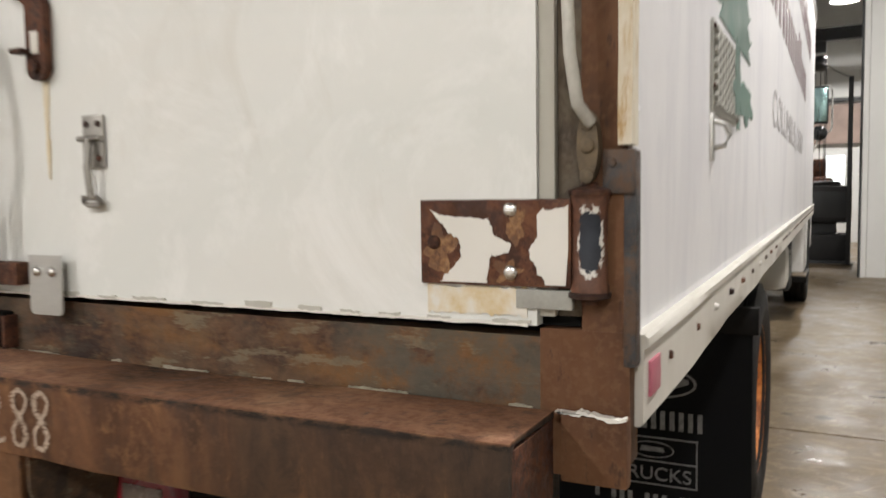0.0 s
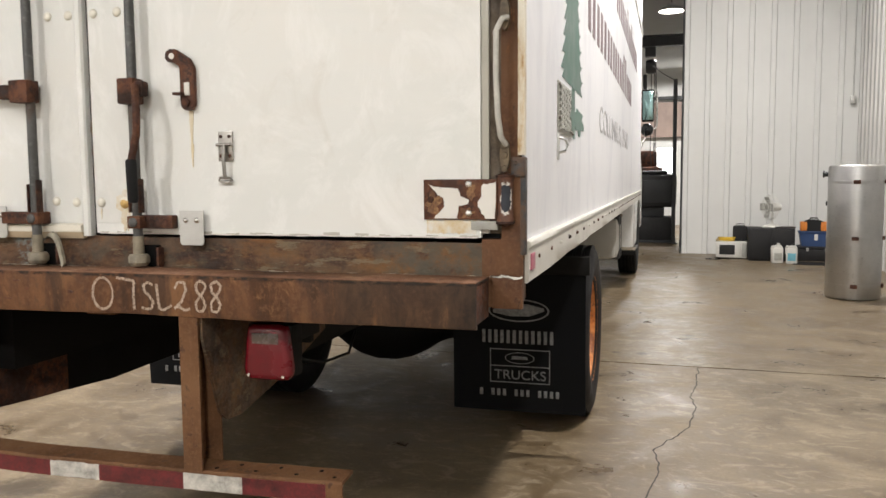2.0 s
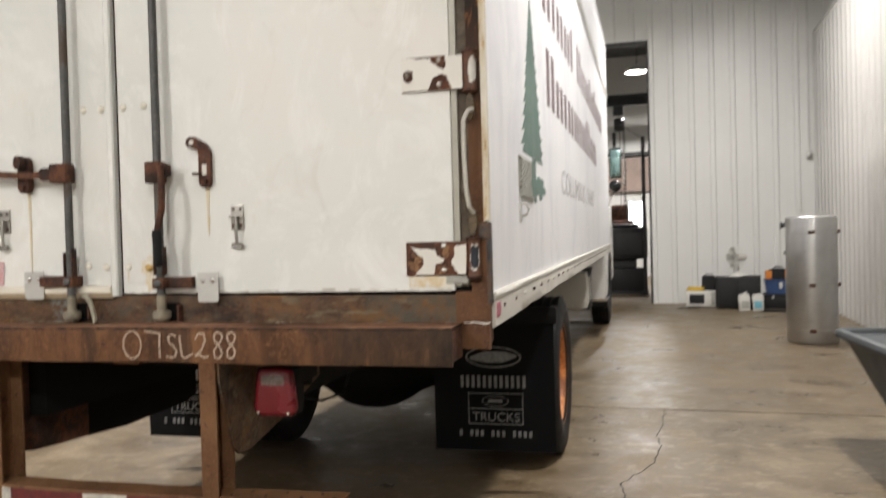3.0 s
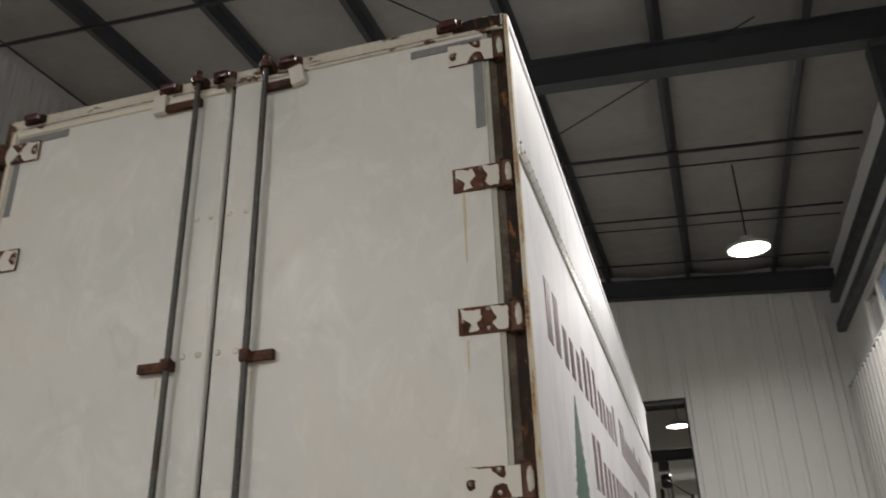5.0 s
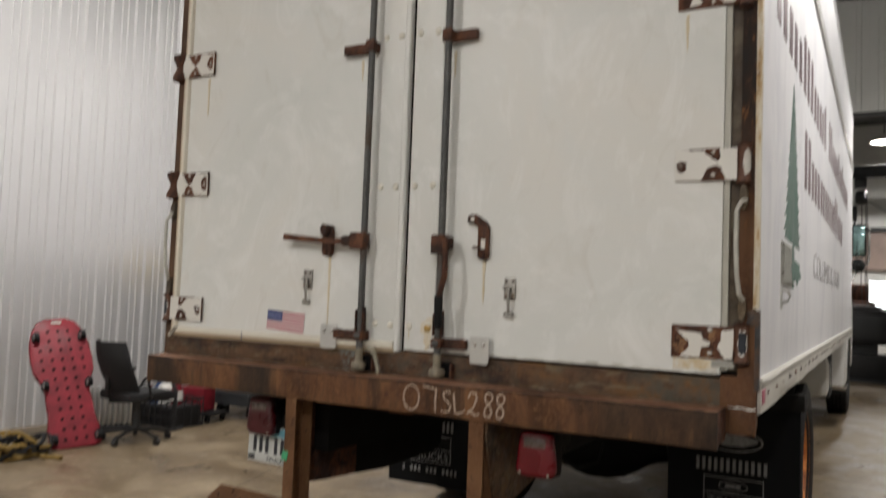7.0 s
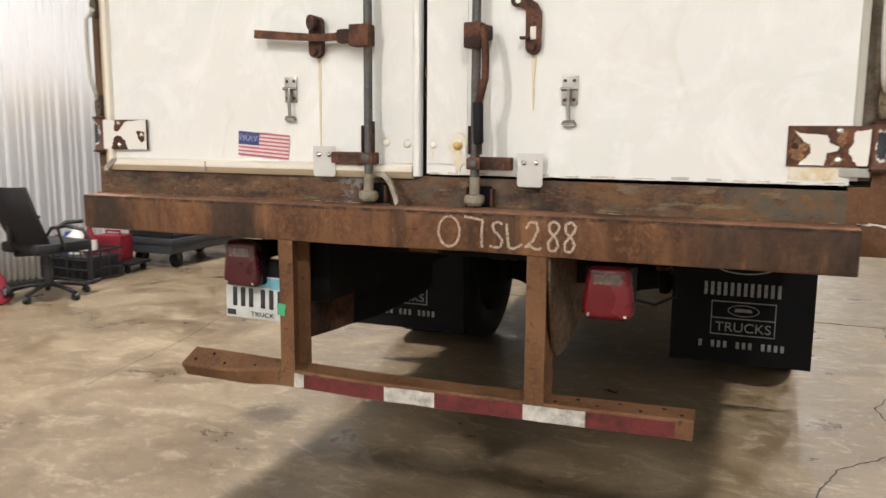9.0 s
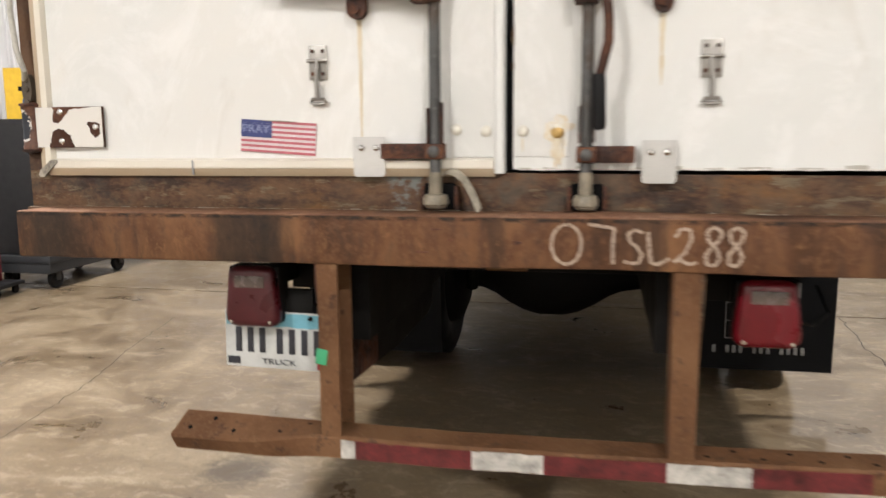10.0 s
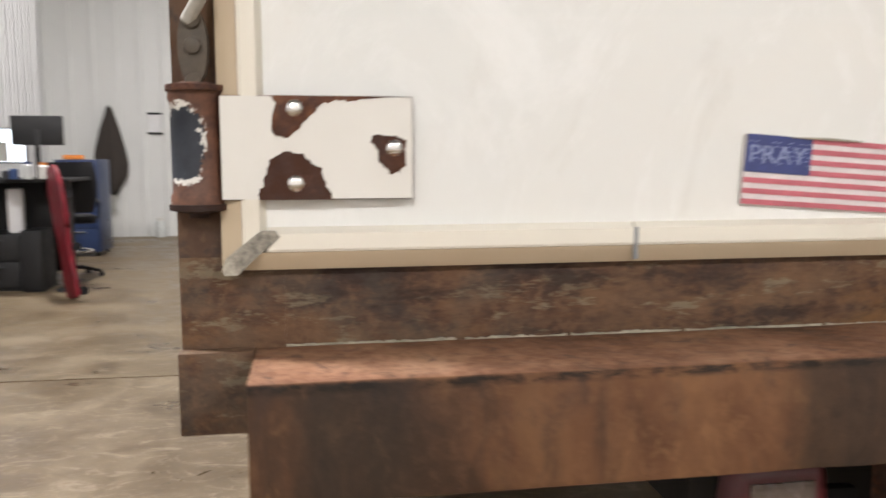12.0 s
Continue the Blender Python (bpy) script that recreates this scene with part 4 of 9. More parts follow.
box(bm, -BW + 0.04, BW - 0.04, BOX_L - 0.05, BOX_L, SILL, TOP - 0.03, 0.004)
tpart("front_wall", bm, M["side_white"])
bm = bmesh.new()
box(bm, -BW + 0.04, BW - 0.04, 0.06, BOX_L - 0.06, SILL + 0.005, SILL + 0.06)
y = 0.5
while y < BOX_L - 0.2:
    tpart("floor_joist", box(bmesh.new(), -0.98, 0.98, y, y + 0.06, SILL - 0.10, SILL + 0.004), M["black"])
    y += 0.42
tpart("box_floor", bm, M["black"])

# rear frame
for s in (-1, 1):
    bm = bmesh.new()
    a, b = sorted((s * (1.242 if s > 0 else 1.255), s * (1.291 if s > 0 else 1.298)))
    box(bm, a, b, 0.010, 0.055, 1.2451, TOP - 0.01)
    post = tpart("corner_post", bm, M["rust_post" if s > 0 else "rust_bracket"], "rusty corner post of the door frame")
    bm = bmesh.new()
    a, b = sorted((s * 1.286, s * 1.302))
    slab(bm, [(x, z) for x, z in ragged(1.46, TOP - 0.02, -0.004, 0.009, 0.004, 0.05, s * 3.0)], "x", a, b)
    # laid out along z
    for v in bm.verts:
        v.co = Vector((v.co.x, 0.006 + v.co.z + (0.018 if v.co.z > 0.003 else 0.0), v.co.y))
    if s > 0:
        part("edge_strip", bm, M["edge_peel"], post, "cream edge strip with rust stains")
    else:
        bm.free()
    bm = bmesh.new()
    a, b = sorted((s * 1.2905, s * 1.3055))
    box(bm, a, b, 0.008, 0.034, 1.205, 1.455, 0.004)
    if s > 0:
        box(bm, 1.268, 1.3058, 0.0035, 0.0095, 1.405, 1.4553, 0.002)
        rod(bm, (1.279, 0.004, 1.44), (1.279, 0.0005, 1.44), 0.006, 8, 0.004)
        part("corner_plate", bm, M["slate"], post, "slate-coloured corner plate")
    else:
        bm.free()
    # lower corner bracket, with a bevelled foot
    bm = bmesh.new()
    foot = 1.068 if s > 0 else 1.059
    pts = [(s * 1.19, 1.245), (s * 1.298, 1.245), (s * 1.298, foot + 0.022), (s * 1.284, foot), (s * 1.19, foot)]
    slab(bm, pts, "y", 0.010, 0.05)
    a, b = sorted((s * 1.222, s * 1.300))
    box(bm, a, b, -0.012, 0.0105, foot, 1.148, 0.003)
    tpart("corner_bracket", bm, M["rust_post" if s > 0 else "rust_sill"], "brown rusty corner bracket")
    if s > 0:
        bm = bmesh.new()
        slab(bm, ragged(1.216, 1.299, 1.1485, 1.1515, 0.006, 0.0035, 5.0), "y", -0.0135, -0.002)
        tpart("weld_bead", bm, M["paint_flake"])
bm = bmesh.new()
box(bm, -1.28, 1.28, 0.008, 0.055, 3.775, TOP - 0.004, 0.004)
box(bm, -1.26, 1.26, -0.006, 0.008, 3.768, 3.785, 0.003)
header = tpart("header", bm, M["header"], "cream door header with peeling paint and rust")
for a, b, z0, z1, sd in ((-1.20, -0.41, 3.7875, 3.7995, 2.0), (-0.33, 0.29, 3.786, 3.800, 4.0), (0.38, 1.05, 3.788, 3.798, 6.0)):
    bm = bmesh.new()
    slab(bm, ragged(a, b, z0, z1, 0.0035, 0.012, sd), "y", 0.0058, 0.0095)
    part("rusty_groove", bm, M["rust_dark"], header, "dark rusty groove along the header")
bm = bmesh.new()
slab(bm, ragged(1.06, 1.272, 3.792, TOP - 0.008, 0.010, 0.012, 9.0), "y", 0.0055, 0.0095)
part("rusty_end", bm, M["rust_post"], header, "bare rusty end of the header")
bm = bmesh.new()
slab(bm, [(-1.1899, 1.10), (1.1899, 1.10), (1.1899, 1.234), (0.4, 1.2375), (-0.02, 1.241), (-1.1899, 1.241)], "y", 0.010, 0.05)
tpart("rear_sill", bm, M["rust_sill"], "rusted rear sill plate with remnants of grey paint")
# dark sheet behind the leaves puts the shade into the door gap
bm = bmesh.new()
box(bm, -1.254, 1.237, 0.022, 0.05, 1.2475, 3.772)
tpart("door_gap", bm, M["gap"])

# rear step bumper: a hollow channel with worn folded edges
bm = bmesh.new()
sec = [(-0.006, 1.150), (-0.144, 1.152), (-0.1495, 1.1505), (-0.1515, 1.146), (-0.1515, 1.045), (-0.149, 1.037), (-0.138, 1.034),
       (-0.134, 1.042), (-0.1435, 1.048), (-0.1435, 1.140), (-0.134, 1.146), (-0.006, 1.141)]
nb = 44
rings = []
for i in range(nb + 1):
    x = -1.22 + 2.432 * i / nb
    w = 0.0035 * noise.noise((x * 2.2, 1, 4)) + 0.0015 * noise.noise((x * 11, 3, 4))
    rings.append([bm.verts.new((x, y + w * (1 if y < -0.1 else 0), z + w)) for y, z in sec])
for A, B in zip(rings, rings[1:]):
    for j in range(len(sec)):
        k = (j + 1) % len(sec)
        bm.faces.new((A[j], A[k], B[k], B[j]))
bm.faces.new(rings[0])
bm.faces.new(rings[-1][::-1])
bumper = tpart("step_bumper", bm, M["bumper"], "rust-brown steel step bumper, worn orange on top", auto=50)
for s in (-1, 1):
    bm = bmesh.new()
    a, b = sorted((s * 1.197, s * 1.2115))
    box(bm, a, b, -0.143, -0.006, 1.046, 1.1405, 0.002)
    part("end_cap", bm, M["rust_dark"], bumper)
bm = bmesh.new()
x = -1.19
k = 0
while x < 1.2:
    r1, r2 = random.random(), random.random()
    w = 0.05 + 0.16 * r1 if x < 0.1 else 0.008 + 0.10 * r1 * r1
    slab(bm, ragged(x, min(x + w, 1.2), 1.1435, 1.1478 + 0.0014 * r2, 0.0026, 0.0025, k * 1.7), "y", 0.0065, 0.0112)
    x += w + (0.003 + 0.012 * r2 if x < 0.1 else 0.03 + 0.12 * r2 * r2)
    k += 1
tagged(part("sealant_bead", bm, M["sealant"], bumper), "broken line of whitish sealant", kind="stuff")


def stroke(bm, pts, x, z, w, h, thick, seed, y=-0.1545):
    """A dry chalk line through points of a unit square, broken into crumbs."""
    P = [Vector((x + a * w, 0, z + b * h)) for a, b in pts]
    fine = []
    for a, b in zip(P, P[1:]):
        n = max(2, int((b - a).length / 0.0022))
        fine += [a.lerp(b, i / n) for i in range(n)]
    for i, (a, b) in enumerate(zip(fine, fine[1:])):
        d = (b - a).normalized()
        s = Vector((-d.z, 0, d.x))
        for side in (-1, 0, 1):
            if noise.noise((i * 0.9 + side * 7.7, seed, side)) < -0.12 - 0.1 * (side == 0):
                continue
            c = a + s * side * thick * 0.6
            t = thick * 0.36
            q = [c - s * t, c + s * t, c + s * t + d * 0.0024, c - s * t + d * 0.0024]
            bm.faces.new([bm.verts.new((v.x, y + 0.0006 * side, v.z)) for v in q])


def arc(cx, cz, rx, rz, a0, a1, n=16):
    return [(cx + rx * math.cos(radians(a0 + (a1 - a0) * i / n)), cz + rz * math.sin(radians(a0 + (a1 - a0) * i / n))) for i in range(n + 1)]


GLYPHS = {
    "0": [arc(0.5, 0.5, 0.48, 0.5, 60, 425, 26)],
    "7": [[(0.05, 0.97), (0.4, 0.93), (0.85, 0.88), (0.8, 0.5), (0.82, 0.0)]],
    "S": [[(0.85, 0.83), (0.55, 0.93), (0.25, 0.82), (0.3, 0.62), (0.65, 0.45), (0.85, 0.25), (0.7, 0.05), (0.4, 0.02), (0.05, 0.08)]],
    "L": [[(0.15, 0.86), (0.22, 0.45), (0.3, 0.06), (0.6, 0.03), (1.1, 0.2)]],
    "2": [[(0.12, 0.72), (0.35, 0.95), (0.72, 0.92), (0.8, 0.68), (0.5, 0.3), (0.1, 0.08), (0.35, 0.16), (0.7, 0.03), (1.05, 0.1)]],
    "8": [[(0.85, 0.85), (0.55, 0.97), (0.22, 0.85), (0.3, 0.62), (0.65, 0.45), (0.82, 0.22), (0.6, 0.02), (0.25, 0.06), (0.2, 0.28), (0.5, 0.5), (0.8, 0.68), (0.88, 0.88)]],
}
for i, (g, x, w, z, h) in enumerate((("0", 0.119, 0.068, 1.050, 0.088), ("7", 0.196, 0.070, 1.050, 0.092), ("S", 0.272, 0.050, 1.053, 0.082), ("L", 0.318, 0.050, 1.052, 0.084),
                                     ("2", 0.375, 0.052, 1.053, 0.084), ("8", 0.436, 0.047, 1.052, 0.088), ("8", 0.482, 0.046, 1.052, 0.088))):
    bm = bmesh.new()
    for pts in GLYPHS[g]:
        stroke(bm, pts, x, z, w, h, 0.0040, i + 2)
    part("chalk_mark", bm, M["chalk"], bumper, "pale chalk writing on the bumper", auto=None)
for x, z, a, b in ((-0.140, 1.122, 0.014, 0.0025), (-0.173, 1.070, 0.014, 0.003), (-0.104, 1.099, 0.006, 0.004), (0.046, 1.095, 0.010, 0.004)):
    bm = bmesh.new()
    slab(bm, blob(x, z, a, b, x * 31, 14, 0.35), "y", -0.1532, -0.149)
    part("pit", bm, M["rust_dark"], bumper)

# underride guard: two posts and a bar of angle steel
guard = tpart("underride_guard", box(bmesh.new(), -0.05, 0.05, 0.02, 0.05, 1.0, 1.04), M["rust_bar"], "rusty underride guard with red and white tape")
for s, x0, x1 in ((-1, -0.430, -0.380), (1, 0.384, 0.441)):
    bm = bmesh.new()
    # channels, both open to the same side
    o, i_, t = x0, x1, 0.007
    slab(bm, [(o, -0.144), (i_, -0.144), (i_, -0.136), (o + t, -0.136), (o + t, -0.045), (i_, -0.045), (i_, -0.037), (o, -0.037)], "z", 0.585, 1.043)
    part("upright", bm, M["rust_bar"], guard)
    bm = bmesh.new()
    xb = (x1 + 0.001) if s > 0 else (x0 - 0.009)
    shape = [(-0.135, 1.04), (0.62, 1.035), (0.66, 0.86), (0.30, 0.76), (0.06, 0.715), (-0.02, 0.72), (-0.06, 0.75), (-0.135, 0.98)]
    if s < 0:
        shape = [(-0.135, 1.04), (0.36, 1.037), (0.36, 0.652), (0.20, 0.660), (0.05, 0.672), (-0.02, 0.69), (-0.06, 0.73), (-0.135, 0.98)]
        # rear part of the left gusset, black to carry its shade
        back = bmesh.new()
        slab(back, [(0.361, 1.037), (1.15, 1.035), (1.15, 0.665), (1.06, 0.640), (0.60, 0.634), (0.361, 0.650)], "x", xb, xb + 0.008)
        part("rail_plate", back, M["black"], guard, "rear part of the left gusset, blackened for its shade")
    slab(bm, shape, "x", xb, xb + 0.008)
    # the left gusset takes the darker rust for its shaded side
    part("gusset", bm, M["rust_sill" if s > 0 else "rust_dark"], guard, "speckled rusty gusset plate")
bm = bmesh.new()
nb = 40
xs = [-0.845 + 1.697 * i / nb for i in range(nb + 1)]


def bar_z(x):
    return 0.006 * (abs(x) / 0.85) ** 2 * 2 - 0.010 + 0.004 * noise.noise((x * 4, 2, 2))


def twist(x, y, z):
    """The bar's free end is bent so that its flange leans to the rear."""
    k = min(1.0, max(0.0, (-0.43 - x) / 0.26))
    a = radians(33) * k * k * (3 - 2 * k)
    dy, dz = y + 0.068, z - 0.625
    return -0.068 + dy * math.cos(a) - dz * math.sin(a), 0.625 + dy * math.sin(a) + dz * math.cos(a)


sec = [(-0.068, 0.625), (-0.140, 0.618), (-0.1455, 0.612), (-0.1455, 0.563), (-0.138, 0.563), (-0.138, 0.608), (-0.068, 0.616)]
rings = [[bm.verts.new((x + (0.02 if (i == 0 and y > -0.1) else 0), twist(x, y, z)[0], twist(x, y, z)[1] + bar_z(x))) for y, z in sec] for i, x in enumerate(xs)]
for A, B in zip(rings, rings[1:]):
    for j in range(len(sec)):
        k = (j + 1) % len(sec)
        bm.faces.new((A[j], A[k], B[k], B[j]))
bm.faces.new(rings[0])
bm.faces.new(rings[-1][::-1])
part("bar", bm, M["rust_bar"], guard, "bent brown steel bar")
for a, b, mt in ((-0.381, -0.345, "white_tape"), (-0.345, -0.060, "red_tape"), (-0.060, 0.107, "white_tape"), (0.107, 0.382, "red_tape"), (0.382, 0.563, "white_tape"), (0.563, 0.806, "red_tape")):
    bm = bmesh.new()
    n = max(3, int((b - a) / 0.012))
    rag = 0.006 if a < 0.1 else 0.002
    lo = [(a + (b - a) * i / n, 0.564 + bar_z(a + (b - a) * i / n) + rag * max(0, noise.noise((i * 0.8, a * 9, 1)))) for i in range(n + 1)]
    hi = [(a + (b - a) * i / n, 0.610 + bar_z(a + (b - a) * i / n) - rag * max(0, noise.noise((i * 0.8, a * 9, 5)))) for i in range(n + 1)]
    slab(bm, lo + hi[::-1], "y", -0.1472, -0.1454)
    part("tape", bm, M[mt], guard, "worn " + ("white" if mt == "white_tape" else "red") + " reflective tape")
# short black rods stand in for the dark inside drilled holes
bm = bmesh.new()
for i, x in enumerate((-0.80, -0.74, -0.68, -0.62, -0.55, -0.48, 0.47, 0.53, 0.59, 0.65, 0.71, 0.77, 0.82)):
    y = -0.088 if i % 2 else -0.118
    z = 0.6245 - (0.618 - 0.625) * (y + 0.068) / -0.072 * -1 + bar_z(x)
    a, b = twist(x, y, z - 0.006 - bar_z(x)), twist(x, y, z + 0.0012 - bar_z(x))
    rod(bm, (x, a[0], a[1] + bar_z(x)), (x, b[0], b[1] + bar_z(x)), 0.006, 8)
tagged(part("bolt_hole", bm, M["gap"], guard), kind="stuff")

# tail lamps
for s, x0, mt, lab in ((-1, -0.714, "red_lens_dark", "grimy dark red tail lamp"), (1, 0.524, "red_lens", "red tail lamp with a clear window")):
    bm = bmesh.new()
    cx, cz = x0 + 0.073, 0.930
    box(bm, cx - 0.070, cx + 0.070, -0.035, 0.03, 0.855, 1.005, 0.012)
    lamp = tpart("tail_lamp", bm, M["black"], lab)
    bm = bmesh.new()
    pts = [(-0.062, 0.060), (-0.056, 0.072), (-0.040, 0.078), (0.040, 0.078), (0.056, 0.072), (0.062, 0.060), (0.074, -0.045), (0.072, -0.064), (0.060, -0.077), (0.045, -0.080), (-0.045, -0.080), (-0.060, -0.077), (-0.072, -0.064), (-0.074, -0.045)]
    slab(bm, [(cx + a, cz + b) for a, b in pts], "y", -0.062, -0.034)
    es = [e for e in bm.edges if abs(e.verts[0].co.y + 0.062) < 1e-4 and abs(e.verts[1].co.y + 0.062) < 1e-4]
    bmesh.ops.bevel(bm, geom=es, offset=0.020, segments=5, affect="EDGES", profile=0.5)
    part("lens", bm, M[mt], lamp)
    bm = bmesh.new()
    box(bm, cx - 0.040, cx + 0.040, -0.0640, -0.058, cz + 0.024, cz + 0.054, 0.0018)
    part("lens_window", bm, M["lens_clear"], lamp, "greyed clear window")
    bm = bmesh.new()
    for dx in (-0.052, 0.052):
        rod(bm, (cx + dx, -0.060, cz - 0.064), (cx + dx, -0.066, cz - 0.064), 0.005, 8)
    part("screw", bm, M["chrome"], lamp)
    bm = bmesh.new()
    box(bm, cx - 0.02, cx + 0.02, 0.03, 0.25, 0.93, 0.99, 0.004)
    box(bm, min(cx, s * 0.42), max(cx, s * 0.42), 0.22, 0.25, 0.90, 1.02, 0.004)
    tube(bm, [(cx + 0.07, 0.02, 0.90), (cx + 0.12, 0.05, 0.885), (cx + 0.17, 0.12, 0.90), (cx + 0.16, 0.2, 0.95)], 0.0045, 6)
    part("bracket", bm, M["black"], lamp)

# number plate, its figures as plain bars
plate = tpart("number_plate", box(bmesh.new(), -0.752, -0.447, -0.004, 0.000, 0.715, 0.868, 0.001), M["white_tape"],
              "white truck plate with a pale blue upper edge")
plate.rotation_euler = (0, radians(1.2), 0)
plate.location = (-0.006, 0, 0)
M["plate_white"] = plain("plate_white", (0.55, 0.57, 0.55), 0.4, 0, 0.22, 18)
M["plate_blue"] = plain("plate_sky_blue", (0.16, 0.42, 0.52), 0.4, 0, 0.25, 30)
M["ink"] = plain("dark_ink", (0.02, 0.022, 0.03), 0.5, 0, 0.3)
plate.data.materials[0] = M["plate_white"]
bm = bmesh.new()
slab(bm, ragged(-0.748, -0.451, 0.828, 0.864, 0.006, 0.02, 4.0), "y", -0.0052, -0.0039)
part("sky_band", bm, M["plate_blue"], plate)
for i, x in enumerate((-0.727, -0.694, -0.661, -0.613, -0.579, -0.545, -0.511)):
    bm = bmesh.new()
    box(bm, x + 0.004, x + 0.021, -0.0062, -0.0039, 0.756, 0.823, 0.0006)
    part("figure_bar", bm, M["ink"], plate)
lettering("plate_word", "TRUCK", Matrix.Translation((-0.650, -0.005, 0.7255)), 0.022, M["ink"], plate, 0.095, 0.0008)
bm = bmesh.new()
box(bm, -0.747, -0.712, -0.0055, -0.0039, 0.722, 0.742, 0.0005)
part("date_sticker", bm, M["ink"], plate)
M["red_sticker"] = plain("red_sticker", (0.35, 0.02, 0.03), 0.5)
bm = bmesh.new()
box(bm, -0.498, -0.455, -0.0055, -0.0039, 0.719, 0.742, 0.0005)
part("date_sticker", bm, M["red_sticker"], plate)
bm = bmesh.new()
for x in (-0.718, -0.515):
    rod(bm, (x, 0.03, 0.855), (x, -0.010, 0.855), 0.006, 8)
box(bm, -0.72, -0.51, 0.002, 0.02, 0.845, 0.93, 0.003)
part("plate_bracket", bm, M["black"], plate)
M["green_tag"] = plain("green_sticky_tag", (0.05, 0.36, 0.17), 0.5, 0, 0.1)
bm = bmesh.new()
box(bm, -0.437, -0.409, -0.148, -0.1455, 0.790, 0.828, 0.0008, 0, Matrix.Translation((-0.42, 0, 0.81)) @ Matrix.Rotation(radians(8), 4, "Y") @ Matrix.Translation((0.42, 0, -0.81)))
part("tag", bm, M["green_tag"], guard, "green sticky tag")

# mud flaps
for s in (-1, 1):
    bm = bmesh.new()
    x0, x1 = (0.600, 1.273) if s > 0 else (-1.253, -0.560)
    dy, up = (-0.235 if s > 0 else -0.20), 0.055
    n = 14
    A, B = [], []
    for i in range(n + 1):
        row = []
        for j in range(9):
            x = x0 + (x1 - x0) * i / n
            z = 0.165 + 0.78 * j / 8
            row.append((x, 2.13 + dy + 0.012 * noise.noise((x * 3, z * 3, s)) + 0.02 * (1 - j / 8) ** 2, z))
        A.append([bm.verts.new(p) for p in row])
        B.append([bm.verts.new((p[0], p[1] + 0.010, p[2])) for p in row])
    for i in range(n):
        for j in range(8):
            bm.faces.new((A[i][j], A[i + 1][j], A[i + 1][j + 1], A[i][j + 1]))
            bm.faces.new((B[i][j], B[i][j + 1], B[i + 1][j + 1], B[i + 1][j]))
    for i in range(n):
        for j in (0, 8):
            bm.faces.new((A[i][j], B[i][j], B[i + 1][j], A[i + 1][j]))
    for j in range(8):
        for i in (0, n):
            bm.faces.new((A[i][j], A[i][j + 1], B[i][j + 1], B[i][j]))
    for v in bm.verts:
        v.co.z += up
    flap = tpart("mud_flap", bm, M["flap"], "black rubber mud flap with worn white print", auto=60)
    ox = 0.0 if s > 0 else -1.879
    Y = lambda z: 2.117 + dy + 0.02 * max(0.0, (0.945 - z) / 0.78) ** 2
    # maker's oval, drawn as plain rings and a bar
    bm = bmesh.new()
    for rx, rz, w in ((0.155, 0.058, 0.010),):
        o = arc(0.943 + ox, 0.690, rx, rz, 0, 360, 36)[:-1]
        q = arc(0.943 + ox, 0.690, rx - w, rz - w * 0.7, 0, 360, 36)[:-1]
        vo = [bm.verts.new((a, Y(b) - 0.006, b)) for a, b in o]
        vi = [bm.verts.new((a, Y(b) - 0.006, b)) for a, b in q]
        for i in range(36):
            k = (i + 1) % 36
            bm.faces.new((vo[i], vo[k], vi[k], vi[i]))
    slab(bm, [(0.815 + ox, 0.676), (0.90 + ox, 0.660), (1.00 + ox, 0.662), (1.072 + ox, 0.690), (1.070 + ox, 0.704), (0.99 + ox, 0.722), (0.89 + ox, 0.720), (0.813 + ox, 0.692)], "y", Y(0.69) - 0.007, Y(0.69) - 0.004)
    part("oval_mark", bm, M["print_white"], flap)
    # dealer's word as plain upright bars
    for i in range(12):
        bm = bmesh.new()
        x = 0.757 + ox + (i // 2) * 0.0625 + (i % 2) * 0.031
        box(bm, x, x + 0.016, Y(0.55) - 0.007, Y(0.55) - 0.003, 0.522, 0.588, 0.0008)
        part("word_bar", bm, M["print_white"], flap)
    bm = bmesh.new()
    x0b, x1b, zt, zb, w = 0.795 + ox, 1.100 + ox, 0.492, 0.318, 0.0045
    for a in ((x0b, x1b, zt - w, zt), (x0b, x1b, zb, zb + w), (x0b, x0b + w, zb, zt), (x1b - w, x1b, zb, zt), (x0b, x1b, 0.402, 0.402 + w)):
        box(bm, a[0], a[1], Y(a[2]) - 0.006, Y(a[2]) - 0.002, a[2], a[3])
    part("frame_line", bm, M["print_white"], flap)
    bm = bmesh.new()
    o = arc(0.948 + ox, 0.447, 0.075, 0.030, 0, 360, 28)[:-1]
    q = arc(0.948 + ox, 0.447, 0.070, 0.026, 0, 360, 28)[:-1]
    vo = [bm.verts.new((a, Y(b) - 0.006, b)) for a, b in o]
    vi = [bm.verts.new((a, Y(b) - 0.006, b)) for a, b in q]
    for i in range(28):
        bm.faces.new((vo[i], vo[(i + 1) % 28], vi[(i + 1) % 28], vi[i]))
    slab(bm, [(0.905 + ox, 0.440), (0.99 + ox, 0.440), (0.985 + ox, 0.455), (0.91 + ox, 0.457)], "y", Y(0.447) - 0.006, Y(0.447) - 0.003)
    part("oval_mark", bm, M["print_white"], flap)
    lettering("print_word", "TRUCKS", Matrix.Translation((0.818 + ox, Y(0.36) - 0.005, 0.337)), 0.068, M["print_white"], flap, 0.262, 0.0015)
    for k, (g0, gn) in enumerate(((0, 1), (2, 3), (6, 3), (10, 4))):
        for i in range(gn):
            bm = bmesh.new()
            x = 0.742 + ox + (g0 + i) * 0.0298
